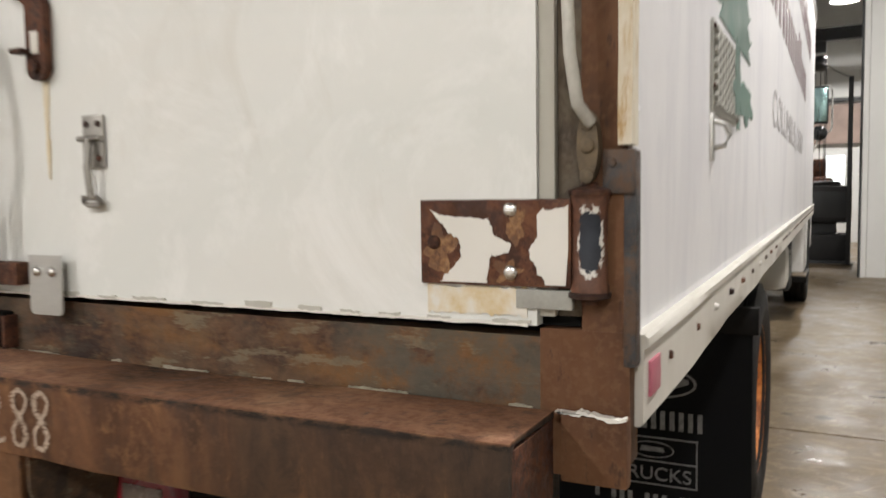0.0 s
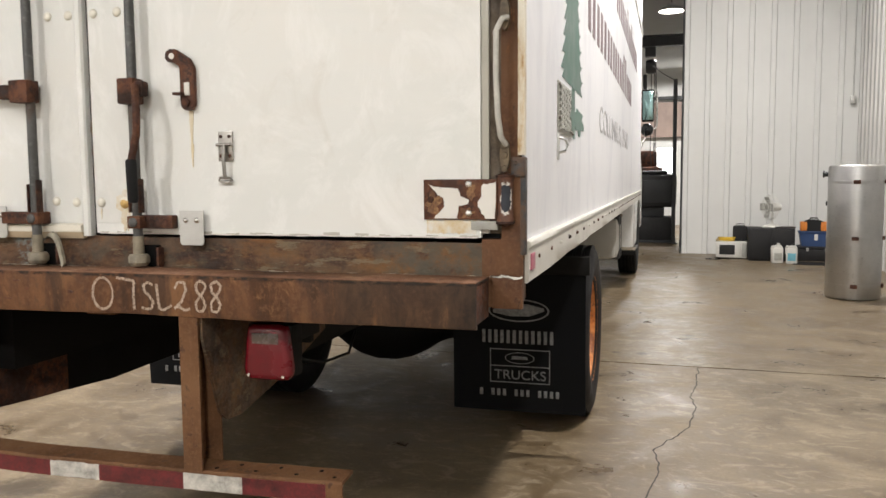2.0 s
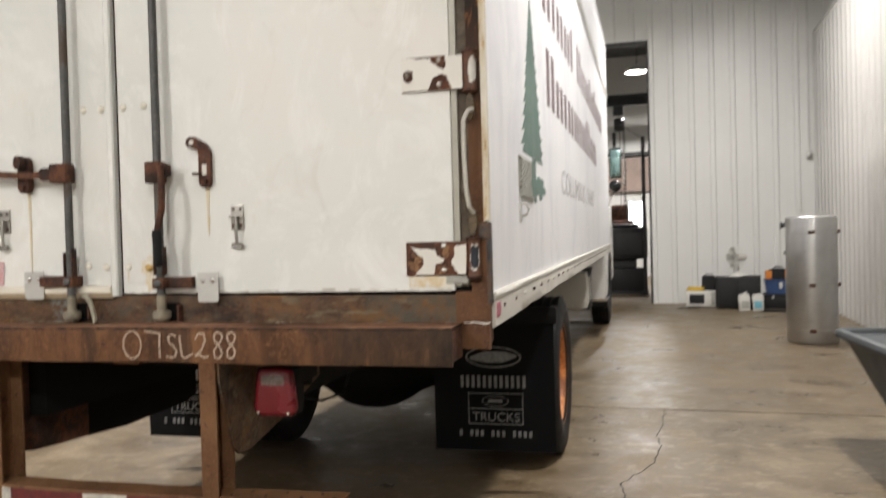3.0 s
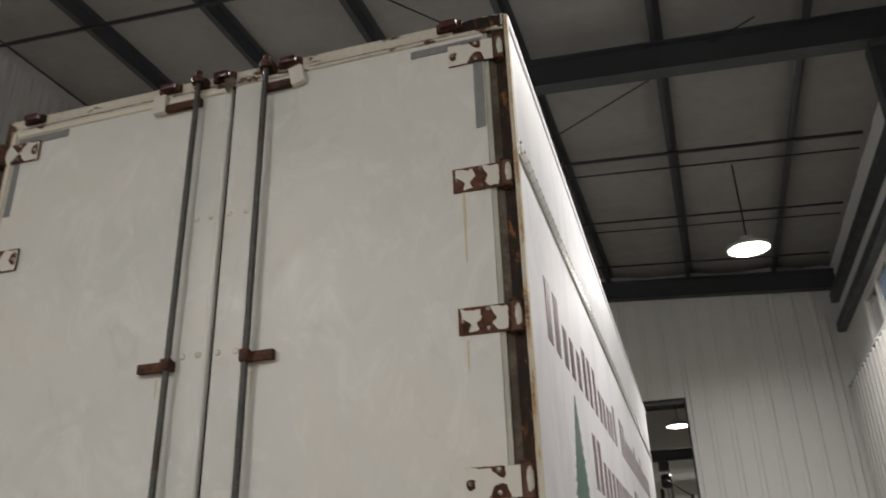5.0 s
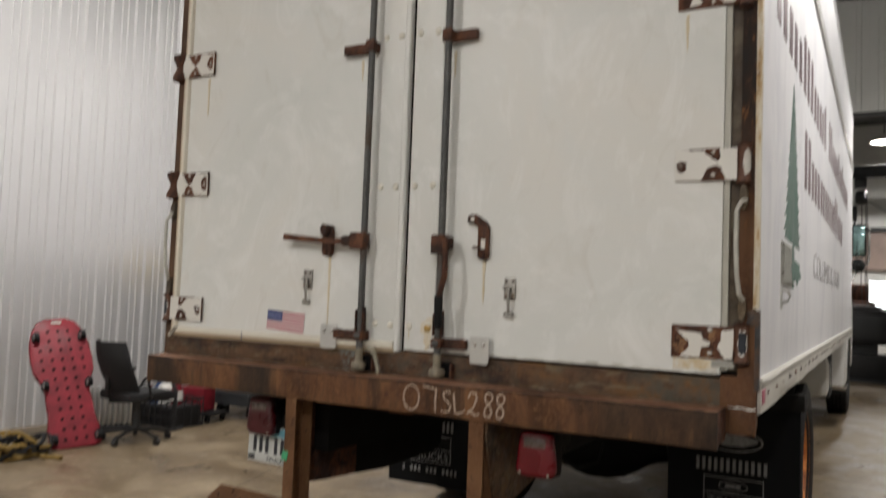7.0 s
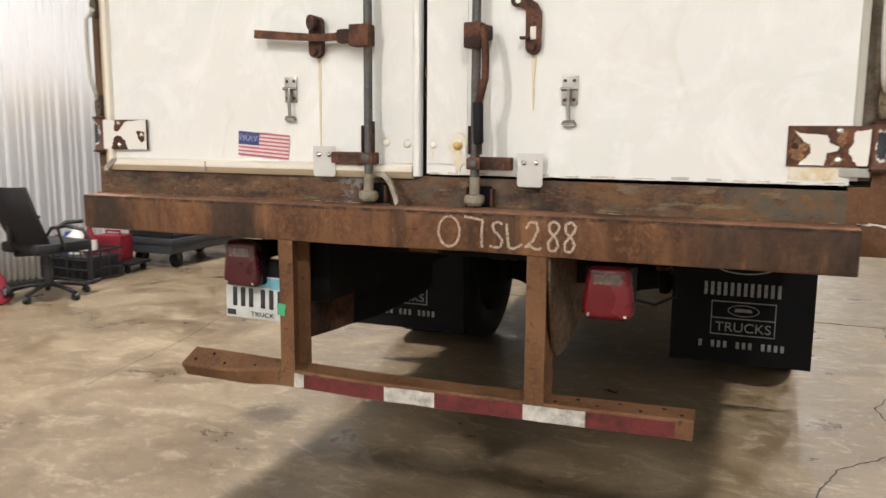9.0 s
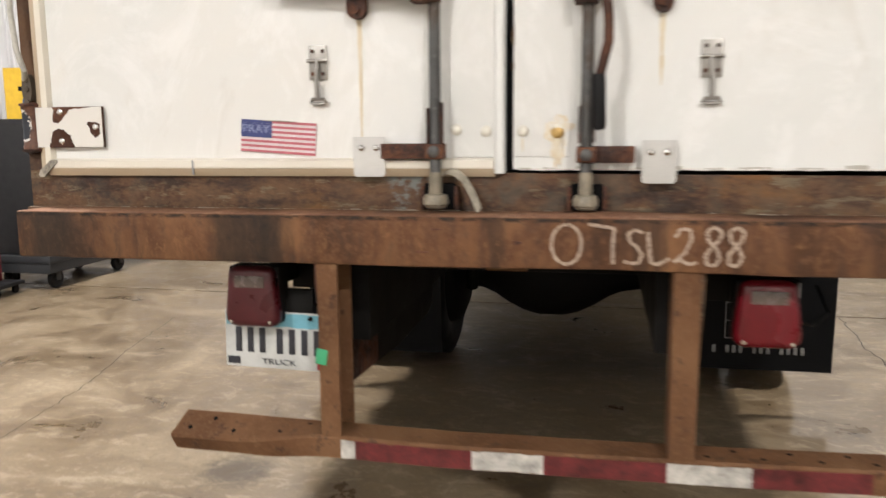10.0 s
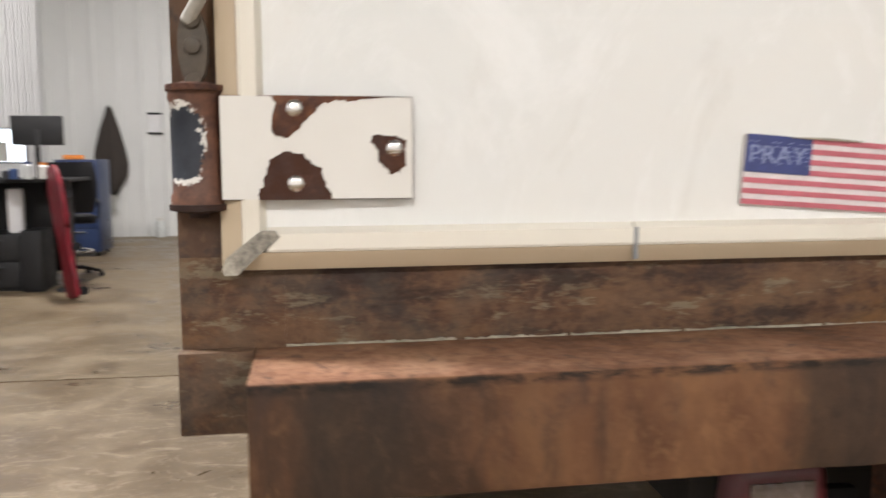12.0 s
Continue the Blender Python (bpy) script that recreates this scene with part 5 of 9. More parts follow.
            box(bm, x, x + 0.016, Y(0.265) - 0.006, Y(0.265) - 0.002, 0.250, 0.284, 0.0006)
            part("figure_bar", bm, M["print_white"], flap)
    bm = bmesh.new()
    box(bm, x0 - 0.02, x1 + 0.02, 2.10 + dy, 2.15 + dy, 0.93, 1.02, 0.004)
    part("hanger", bm, M["black"], flap)
    for ob in flap.children:
        if not ob.name.startswith("hanger"):
            ob.location.z += up

# chassis
for s in (-1, 1):
    bm = bmesh.new()
    a, b = sorted((s * 0.36, s * 0.44))
    box(bm, a, b, 0.05, 11.2, 0.80, 1.02, 0.004)
    tpart("frame_rail", bm, M["black"], "black chassis frame rail")
    bm = bmesh.new()
    for k in range(5):
        h = 0.62 - k * 0.018
        L = 0.72 - k * 0.11
        a, b = sorted((s * 0.46, s * 0.55))
        n = 10
        top = [(2.78 - L + 2 * L * i / n, h + 0.10 * ((2 * i / n - 1) ** 2) * (L / 0.72) ** 2 + 0.012) for i in range(n + 1)]
        slab(bm, top + [(y, z - 0.014) for y, z in top[::-1]], "x", a, b)
    tpart("leaf_spring", bm, M["rust_dark"])
for y in (0.35, 1.3, 4.2, 6.0, 7.8):
    tpart("cross_member", box(bmesh.new(), -0.36, 0.36, y, y + 0.08, 0.94 if y < 1 else 0.86, 1.02, 0.004), M["black"])
bm = bmesh.new()
half = [(0.95, 0.078), (0.50, 0.085), (0.40, 0.100), (0.33, 0.130), (0.25, 0.182), (0.16, 0.225), (0.07, 0.247)]
lathe(bm, [(0.0, -0.95)] + [(r, -a) for a, r in half] + [(r, a) for a, r in half[::-1]] + [(0.0, 0.95)], Matrix.Translation((-0.06, 2.78, 0.50)) @ Matrix.Rotation(radians(90), 4, "Y"), 28)
lathe(bm, [(0.0, -0.20), (0.12, -0.19), (0.22, -0.12), (0.25, 0.0), (0.22, 0.10), (0.13, 0.2), (0.08, 0.32), (0, 0.32)],
      Matrix.Translation((-0.06, 2.78, 0.50)) @ Matrix.Rotation(radians(-90), 4, "X"), 24)
tpart("rear_axle", bm, M["black"], "black rear axle with a round differential")
bm = bmesh.new()
rod(bm, (0, 3.05, 0.52), (0, 8.6, 0.72), 0.05, 12)
tpart("drive_shaft", bm, M["black"])
bm = bmesh.new()
tube(bm, [(-0.26, 1.6, 0.93), (-0.26, 2.1, 0.93), (-0.26, 3.2, 0.93), (-0.2, 4.0, 0.85)], 0.05, 10)
tpart("exhaust_pipe", bm, M["black"])
for x, y in ((0.22, 1.6), (-0.1, 1.9)):
    bm = bmesh.new()
    lathe(bm, [(0, 0), (0.09, 0.0), (0.11, 0.02), (0.11, 0.13), (0.09, 0.15), (0, 0.15)], Matrix.Translation((x, y, 0.86)) @ Matrix.Rotation(radians(90), 4, "Y"), 18)
    tpart("air_tank", bm, M["black"])

# muffler, hangers, shocks and lockers are added to block light under the box
bm = bmesh.new()
lathe(bm, [(0, -0.45), (0.13, -0.45), (0.15, -0.43), (0.15, 0.43), (0.13, 0.45), (0, 0.45)], Matrix.Translation((-0.62, 4.4, 0.78)) @ Matrix.Rotation(radians(90), 4, "X"), 20)
tpart("muffler", bm, M["rust_dark"])
for s in (-1, 1):
    bm = bmesh.new()
    a, b = sorted((s * 0.44, s * 0.56))
    slab(bm, [(1.95, 1.02), (2.2, 1.02), (2.14, 0.68), (2.0, 0.68)], "x", a, b)
    slab(bm, [(3.36, 1.02), (3.6, 1.02), (3.54, 0.66), (3.42, 0.66)], "x", a, b)
    tpart("spring_hanger", bm, M["black"])
    bm = bmesh.new()
    rod(bm, (s * 0.5, 2.55, 0.45), (s * 0.46, 2.25, 0.98), 0.035, 12)
    tpart("shock_absorber", bm, M["black"])
    bm = bmesh.new()
    a, b = sorted((s * 0.56, s * 0.86))
    box(bm, a, b, 3.9, 4.9, 0.56, 1.0, 0.02)
    tpart("side_locker", bm, M["black"], "added black locker blocking light under the box")


def tyre(bm, r, w):
    """Round the x axis; w: section width, with tread grooves."""
    prof = [(r * 0.60, -w * 0.40), (r * 0.66, -w * 0.46), (r * 0.80, -w * 0.5), (r * 0.93, -w * 0.47), (r * 0.985, -w * 0.41)]
    for k in range(5):
        c = -w * 0.36 + k * w * 0.18
        prof += [(r, c - w * 0.055), (r, c + w * 0.055)]
        if k < 4:
            prof += [(r * 0.978, c + w * 0.07), (r * 0.978, c + w * 0.11)]
    prof += [(r * 0.985, w * 0.41), (r * 0.93, w * 0.47), (r * 0.80, w * 0.5), (r * 0.66, w * 0.46), (r * 0.60, w * 0.40), (r * 0.60, -w * 0.40)]
    lathe(bm, prof, Matrix.Rotation(radians(90), 4, "Y"), 48)


def disc_wheel(bm, r, w, s):
    """A steel disc wheel, dished towards the outside s."""
    prof = [(r * 0.64, -w * 0.46), (r * 0.60, -w * 0.40), (r * 0.585, -w * 0.2), (r * 0.585, w * 0.36), (r * 0.61, w * 0.42), (r * 0.645, w * 0.48), (r * 0.635, w * 0.50), (r * 0.60, w * 0.44), (r * 0.57, w * 0.36), (r * 0.565, -w * 0.02),
            (r * 0.50, -w * 0.06), (r * 0.34, -w * 0.16), (r * 0.28, -w * 0.08), (r * 0.20, -w * 0.08), (r * 0.20, w * 0.20), (r * 0.12, w * 0.22), (0, w * 0.22)]
    lathe(bm, prof, Matrix.Rotation(radians(90 * s), 4, "Y"), 40)
    for k in range(8):
        a = 2 * math.pi * k / 8
        y, z = r * 0.26 * math.cos(a), r * 0.26 * math.sin(a)
        rod(bm, (-s * w * 0.10, y, z), (s * w * 0.06, y, z), 0.015, 6)


R_T = 0.50
for s in (-1, 1):
    bm = bmesh.new()
    lathe(bm, [(0.0, -0.10), (0.20, -0.10), (0.30, -0.06), (0.318, 0.0), (0.318, 0.05), (0.0, 0.05)], Matrix.Translation((s * 0.66, 2.78, R_T)) @ Matrix.Rotation(radians(90 * s), 4, "Y"), 36)
    tpart("brake_drum", bm, M["black"], "black brake drum inside the wheels")
    for cx, cy in ((0.77, 2.78), (1.11, 2.78), (1.09, 10.0)):
        front = cy > 5
        bm = bmesh.new()
        tyre(bm, R_T, 0.275)
        ob = tpart("tyre", bm, M["rubber"], "black truck tyre")
        ob.location = (s * cx, cy, R_T + 0.001)
        bm = bmesh.new()
        disc_wheel(bm, R_T, 0.27 if front else 0.24, (s if (cx > 1) else -s))
        rim = part("rim", bm, M["steel_dark"] if front else M["wheel_orange"], ob, "black steel wheel disc" if front else "rusty orange steel wheel disc")

# cab, mostly hidden by the box
M["cab_white"] = white_sheet("cab_paint", (0.68, 0.68, 0.66), (0.5, 0.48, 0.44), (0.42, 0.36, 0.28), 0.25, 0.4)
bm = bmesh.new()
prof = [(8.72, 0.48), (9.28, 0.48), (9.34, 0.85), (9.50, 1.07), (10.0, 1.15), (10.5, 1.07), (10.66, 0.85), (10.72, 0.6), (11.3, 0.6), (11.36, 1.3), (11.2, 1.55), (10.35, 1.75), (9.95, 2.55), (9.7, 2.68), (8.78, 2.68), (8.72, 2.6)]
slab(bm, prof, "x", -1.23, 1.23)
es = [e for e in bm.edges if abs(e.verts[0].co.x - e.verts[1].co.x) < 1e-4]
bmesh.ops.bevel(bm, geom=es, offset=0.05, segments=3, affect="EDGES", profile=0.5)
cab = tpart("cab", bm, M["cab_white"], "white truck cab in front of the box", auto=35)
M["mirror"] = brushed("tinted_mirror", (0.30, 0.46, 0.46), 0.16)
M["cab_glass"] = plain("dark_cab_glass", (0.01, 0.012, 0.013), 0.08, 0, 0.1)
for s in (-1, 1):
    bm = bmesh.new()
    a, b = sorted((s * 1.225, s * 1.234))
    slab(bm, [(9.0, 1.75), (10.2, 1.75), (9.85, 2.45), (9.0, 2.45)], "x", a, b)
    part("side_window", bm, M["cab_glass"], cab)
    bm = bmesh.new()
    mx = s * 1.335
    box(bm, mx - 0.088, mx + 0.088, 10.28, 10.36, 2.22, 2.69, 0.02)
    mirror = part("mirror", bm, M["black"], cab, "tall black door mirror")
    bm = bmesh.new()
    box(bm, mx - 0.075, mx + 0.075, 10.272, 10.279, 2.245, 2.665, 0.002)
    part("mirror_glass", bm, M["mirror"], mirror, "tinted mirror glass")
    bm = bmesh.new()
    lathe(bm, [(0.0, -0.05), (0.055, -0.045), (0.09, -0.02), (0.095, 0.0), (0, 0.0)], Matrix.Translation((mx - s * 0.01, 10.28, 2.10)) @ Matrix.Rotation(radians(-90), 4, "X"), 20)
    part("round_mirror", bm, M["cab_glass"], mirror, "small round mirror")
    bm = bmesh.new()
    tube(bm, [(s * 1.18, 10.3, 2.62), (mx, 10.37, 2.70), (s * 1.45, 10.37, 2.68), (s * 1.465, 10.37, 2.62), (s * 1.465, 10.37, 2.18), (s * 1.45, 10.37, 2.13), (mx, 10.37, 2.08), (s * 1.18, 10.3, 1.70)], 0.014, 8)
    part("mirror_arm", bm, M["chrome"], mirror)
# fuel tank and step on the near side
M["tank_white"] = white_sheet("dirty_tank_paint", (0.5, 0.49, 0.45), (0.32, 0.30, 0.26), (0.3, 0.2, 0.12), 0.4, 0.9)
for s in (-1, 1):
    bm = bmesh.new()
    box(bm, min(s * 0.62, s * 1.20), max(s * 0.62, s * 1.20), 5.68, 6.24, 0.62, 1.02, 0.09)
    tank = tpart("fuel_tank", bm, M["tank_white"], "dirty white fuel tank with straps")
    bm = bmesh.new()
    for y in (5.80, 6.06):
        box(bm, min(s * 0.61, s * 1.207), max(s * 0.61, s * 1.207), y, y + 0.05, 0.614, 1.027, 0.02)
    part("strap", bm, M["steel_dark"], tank)
    bm = bmesh.new()
    box(bm, min(s * 0.95, s * 1.26), max(s * 0.95, s * 1.26), 8.30, 9.28, 0.41, 0.475, 0.012)
    step = tpart("cab_step", bm, M["black"], "black cab step with a worn brown tread")
    part("tread", box(bmesh.new(), min(s * 0.955, s * 1.25), max(s * 0.955, s * 1.25), 8.31, 8.715, 0.4755, 0.486, 0.003), M["foot_tan"], step)
    for y in (6.33, 6.47):
        bm = bmesh.new()
        tube(bm, [(s * 1.10, y, 0.56), (s * 1.11, y, 0.80), (s * 1.08, y + 0.02, 1.03)], 0.032, 10)
        tpart("stack_pipe", bm, M["tank_white"])
    bm = bmesh.new()
    box(bm, min(s * 0.9, s * 1.19), max(s * 0.9, s * 1.19), 6.27, 6.56, 0.985, 1.020, 0.008)
    tpart("pipe_bracket", bm, M["foot_tan"])


# ---------------------------------------------------------------- rear doors
DZ0, DZ1 = 1.250, 3.766


def door_leaf(name, x0, x1, seed, label):
    """A sheet-faced door leaf with a slightly wavy skin and an uneven lower edge."""
    bm = bmesh.new()
    nx, nz = 24, 44
    F = []
    for i in range(nx + 1):
        row = []
        for j in range(nz + 1):
            x, z = x0 + (x1 - x0) * i / nx, DZ0 + (DZ1 - DZ0) * j / nz
            w = 0.0016 * noise.noise((x * 2.3, z * 1.9, seed)) * min(1, i, nx - i, j, nz - j)
            dz = 0.004 * noise.noise((x * 9, seed, 2)) if j == 0 else 0.0
            row.append(bm.verts.new((x, w, z + dz)))
        F.append(row)
    for i in range(nx):
        for j in range(nz):
            bm.faces.new((F[i][j], F[i + 1][j], F[i + 1][j + 1], F[i][j + 1]))
    edge = [F[i][0] for i in range(nx + 1)] + [F[nx][j] for j in range(1, nz + 1)] + [F[i][nz] for i in range(nx - 1, -1, -1)] + [F[0][j] for j in range(nz - 1, 0, -1)]
    back = [bm.verts.new((v.co.x, 0.020, v.co.z)) for v in edge]
    for k in range(len(edge)):
        n = (k + 1) % len(edge)
        bm.faces.new((edge[k], edge[n], back[n], back[k]))
    return tpart(name, bm, M["door_white"], label, auto=40)


door_l = door_leaf("left_door", -1.209, -0.026, 1.0, "white rear door leaf with cream edging, closed")
door_r = door_leaf("right_door", 0.018, 1.190, 2.0, "white rear door leaf with scuffs and rust stains, closed")

# cream edging of the left leaf, mitred at the corners
bm = bmesh.new()
slab(bm, [(-1.253, 0.019), (-1.253, -0.001), (-1.236, -0.011), (-1.2315, -0.012), (-1.2315, 0.019)], "z", 1.236, DZ1)
part("outer_edging", bm, M["edge_tan"], door_l, "tan outer edging, darker than the inner strip", 20)
bm = bmesh.new()
slab(bm, [(-1.231, 0.019), (-1.231, -0.013), (-1.227, -0.0145), (-1.213, -0.0145), (-1.207, -0.002), (-1.207, 0.019)], "z", 1.250, DZ1)
part("edging", bm, M["frame_cream"], door_l, "cream edging strip", 20)
bm = bmesh.new()
slab(bm, [(-0.0265, 0.019), (-0.0265, -0.0045), (-0.021, -0.0080), (-0.007, -0.0075), (-0.002, -0.001), (-0.002, 0.019)], "z", 1.240, DZ1)
part("edging", bm, M["door_scuffed"], door_l, "", 20)
for a, b in ((-1.2305, -0.805), (-0.803, -0.027)):
    bm = bmesh.new()
    slab(bm, [(0.019, 1.232), (-0.001, 1.232), (-0.0115, 1.2475), (-0.013, 1.2515), (0.019, 1.2515)], "x", a, b)
    part("outer_edging", bm, M["edge_tan"], door_l, "", 20)
    bm = bmesh.new()
    slab(bm, [(0.019, 1.252), (-0.0135, 1.252), (-0.0148, 1.255), (-0.0145, 1.271), (-0.002, 1.277), (0.019, 1.277)], "x", max(a, -1.2065), b)
    part("edging", bm, M["frame_cream"], door_l, "", 20)
bm = bmesh.new()
box(bm, -1.206, -0.027, -0.011, 0.019, 3.742, DZ1 + 0.001, 0.003)
part("edging", bm, M["frame_cream"], door_l)
bm = bmesh.new()
slab(bm, [(-1.252, 1.236), (-1.250, 1.229), (-1.236, 1.229), (-1.215, 1.249), (-1.193, 1.268), (-1.198, 1.274), (-1.213, 1.274), (-1.232, 1.259), (-1.248, 1.246)], "y", -0.0170, -0.008)
part("corner_tape", bm, M["tape_beige"], door_l, "dirty beige tape over the mitred corner")
bm = bmesh.new()
slab(bm, ragged(-0.8065, -0.8015, 1.236, 1.272, 0.002, 0.002, 1.0), "y", -0.0150, -0.012)
part("joint_tape", bm, M["tape_grey"], door_l)

# right leaf: peeled lower edge, grey hinge-side strip, gap shadow stays open
bm = bmesh.new()
slab(bm, ragged(0.03, 1.178, 1.2478, 1.2520, 0.0016, 0.006, 2.0), "y", -0.0026, 0.002)
part("peeled_edge", bm, M["paint_flake"], door_r, "peeled pale lower edge")
bm = bmesh.new()
box(bm, 1.1905, 1.2105, 0.006, 0.020, DZ0 + 0.01, DZ1, 0.002)
part("hinge_strip", bm, M["jamb_pale"], door_r, "dull pale grey strip at the hinge side")
bm = bmesh.new()
box(bm, 1.211, 1.2415, 0.016, 0.020, DZ0 + 0.01, DZ1, 0.002)
part("seal_strip", bm, M["strip_grime"], door_r, "dark olive seal beside the hinge post")
bm = bmesh.new()
slab(bm, blob(0.022, 1.560, 0.008, 0.028, 3, 18, 0.4), "y", -0.003, 0.001)
slab(bm, blob(0.020, 1.49, 0.006, 0.010, 6, 14, 0.4), "y", -0.003, 0.001)
part("chipped_paint", bm, M["rust_sill"], door_r)

x = 0.03
k = 0
while x < 1.15:
    bm = bmesh.new()
    w = 0.03 + 0.06 * abs(noise.noise((k * 1.9, 4, 2)))
    slab(bm, ragged(x, x + w, 1.2512, 1.2540 + 0.008 * abs(noise.noise((k * 2.7, 1, 7))), 0.003, 0.003, k * 2.1), "y", -0.0030, 0.0)
    part("edge_chip", bm, M["jamb_pale"], door_r)
    x += w + 0.03 + 0.10 * abs(noise.noise((k * 1.3, 8, 3)))
    k += 1

# centre strips and the domed bolts
for a, b, dr_ in ((-0.135, -0.0275, door_l), (0.020, 0.150, door_r)):
    bm = bmesh.new()
    box(bm, a, b, -0.0036, 0.001, DZ0 + 0.03, DZ1 - 0.03, 0.001)
    part("centre_strip", bm, M["door_white"] if dr_ is door_l else M["door_scuffed"], dr_)
M["bolt_cream"] = plain("cream_bolt_head", (0.69, 0.67, 0.585), 0.4, 0, 0.2, 30)
M["bolt_rusty"] = plain("rust_stained_bolt_head", (0.55, 0.36, 0.12), 0.5, 0, 0.45, 60)
bm = bmesh.new()
lathe(bm, [(0.014, 0.0), (0.0135, 0.003), (0.010, 0.006), (0.005, 0.0075), (0, 0.0078)], Matrix.Rotation(radians(90), 4, "X"), 14)
bolt_me = link_mesh("dome_bolt", bm, M["bolt_cream"], truck, auto=60)
bolt_me.location = (-0.118, -0.0034, 1.344)
first = True
for z in (1.340, 1.886, 2.490, 3.106):
    for x in (-0.118, -0.046, 0.041, 0.122):
        if first:
            first = False
            continue
        ob = new("dome_bolt", bolt_me.data)
        ob.parent = truck
        ob.location = (x, -0.0034, z + 0.003 * noise.noise((x * 9, z, 1)))
bm = bmesh.new()
lathe(bm, [(0.016, 0.0), (0.015, 0.003), (0.010, 0.0078), (0.005, 0.0095), (0, 0.0098)], Matrix.Rotation(radians(90), 4, "X"), 14)
ob = tpart("rusty_bolt", bm, M["bolt_rusty"], "rust-stained bolt head")
ob.location = (0.122, -0.0034, 1.3375)

# rust runs down the enamel, thin films that follow where water ran
rm = Mat("rust_run_film", 0.55)
n = rm.noise(16, 5, 0.6, (3, 1, 0.4))
rm.color(rm.ramp(n, [(0.3, (0.60, 0.50, 0.31)), (0.7, (0.66, 0.61, 0.49))]))
M["run"] = rm.m
sm = Mat("faint_rust_stain", 0.5)
n = sm.noise(26, 6, 0.65)
sm.color(sm.ramp(n, [(0.36, (0.58, 0.46, 0.26)), (0.50, (0.65, 0.58, 0.44)), (0.62, (0.68, 0.66, 0.60))]))
M["stain"] = sm.m
for x, z1, z0, w, dr_ in ((-0.354, 1.612, 1.290, 0.0055, door_l), (0.352, 1.598, 1.50, 0.007, door_r), (0.3525, 1.505, 1.44, 0.0045, door_r), (0.122, 1.322, 1.262, 0.006, door_r), (0.04, 1.322, 1.29, 0.003, door_r),
                          (1.08, 3.02, 2.72, 0.007, door_r), (1.07, 2.42, 2.30, 0.006, door_r), (-1.09, 2.42, 2.25, 0.006, door_l), (0.2, 2.40, 2.30, 0.006, door_r), (-0.23, 2.41, 2.33, 0.006, door_l)):
    bm = bmesh.new()
    n = 24
    zs = [z1 + (z0 - z1) * i / n for i in range(n + 1)]
    L = [(x - w * (1 - 0.75 * (i / n)) * (1 + 0.5 * noise.noise((i * 0.4, x * 9, 1))), z) for i, z in enumerate(zs)]
    R = [(x + w * (1 - 0.75 * (i / n)) * (1 + 0.5 * noise.noise((i * 0.4, x * 9, 6))), z) for i, z in enumerate(zs)]
    slab(bm, L + R[::-1], "y", -0.0046 if abs(x) < 0.14 else -0.0024, 0.0)
    part("rust_run", bm, M["run"], dr_, "thin orange rust run")

for cx, cz, rx, rz, sd in ((0.124, 1.340, 0.030, 0.034, 3.0), (0.124, 1.300, 0.014, 0.040, 5.0)):
    bm = bmesh.new()
    slab(bm, blob(cx, cz, rx, rz, sd, 40, 0.35), "y", -0.0040, 0.0)
    part("rust_stain", bm, M["stain"], door_r, "faint ochre rust stain")

# cloth tape at the upper corners
for pts, dr_ in (((1.145, 1.186, 3.30, 3.70), door_r), ((0.872, 1.186, 3.705, 3.745), door_r), ((-1.198, -1.165, 3.30, 3.70), door_l), ((-1.198, -0.90, 3.690, 3.735), door_l)):
    bm = bmesh.new()
    slab(bm, [(pts[0], pts[2]), (pts[1], pts[2] + 0.004), (pts[1], pts[3]), (pts[0], pts[3] - 0.003)], "y", -0.0042, 0.0)
    part("tape", bm, M["tape_grey"], dr_, "strip of grey cloth tape")


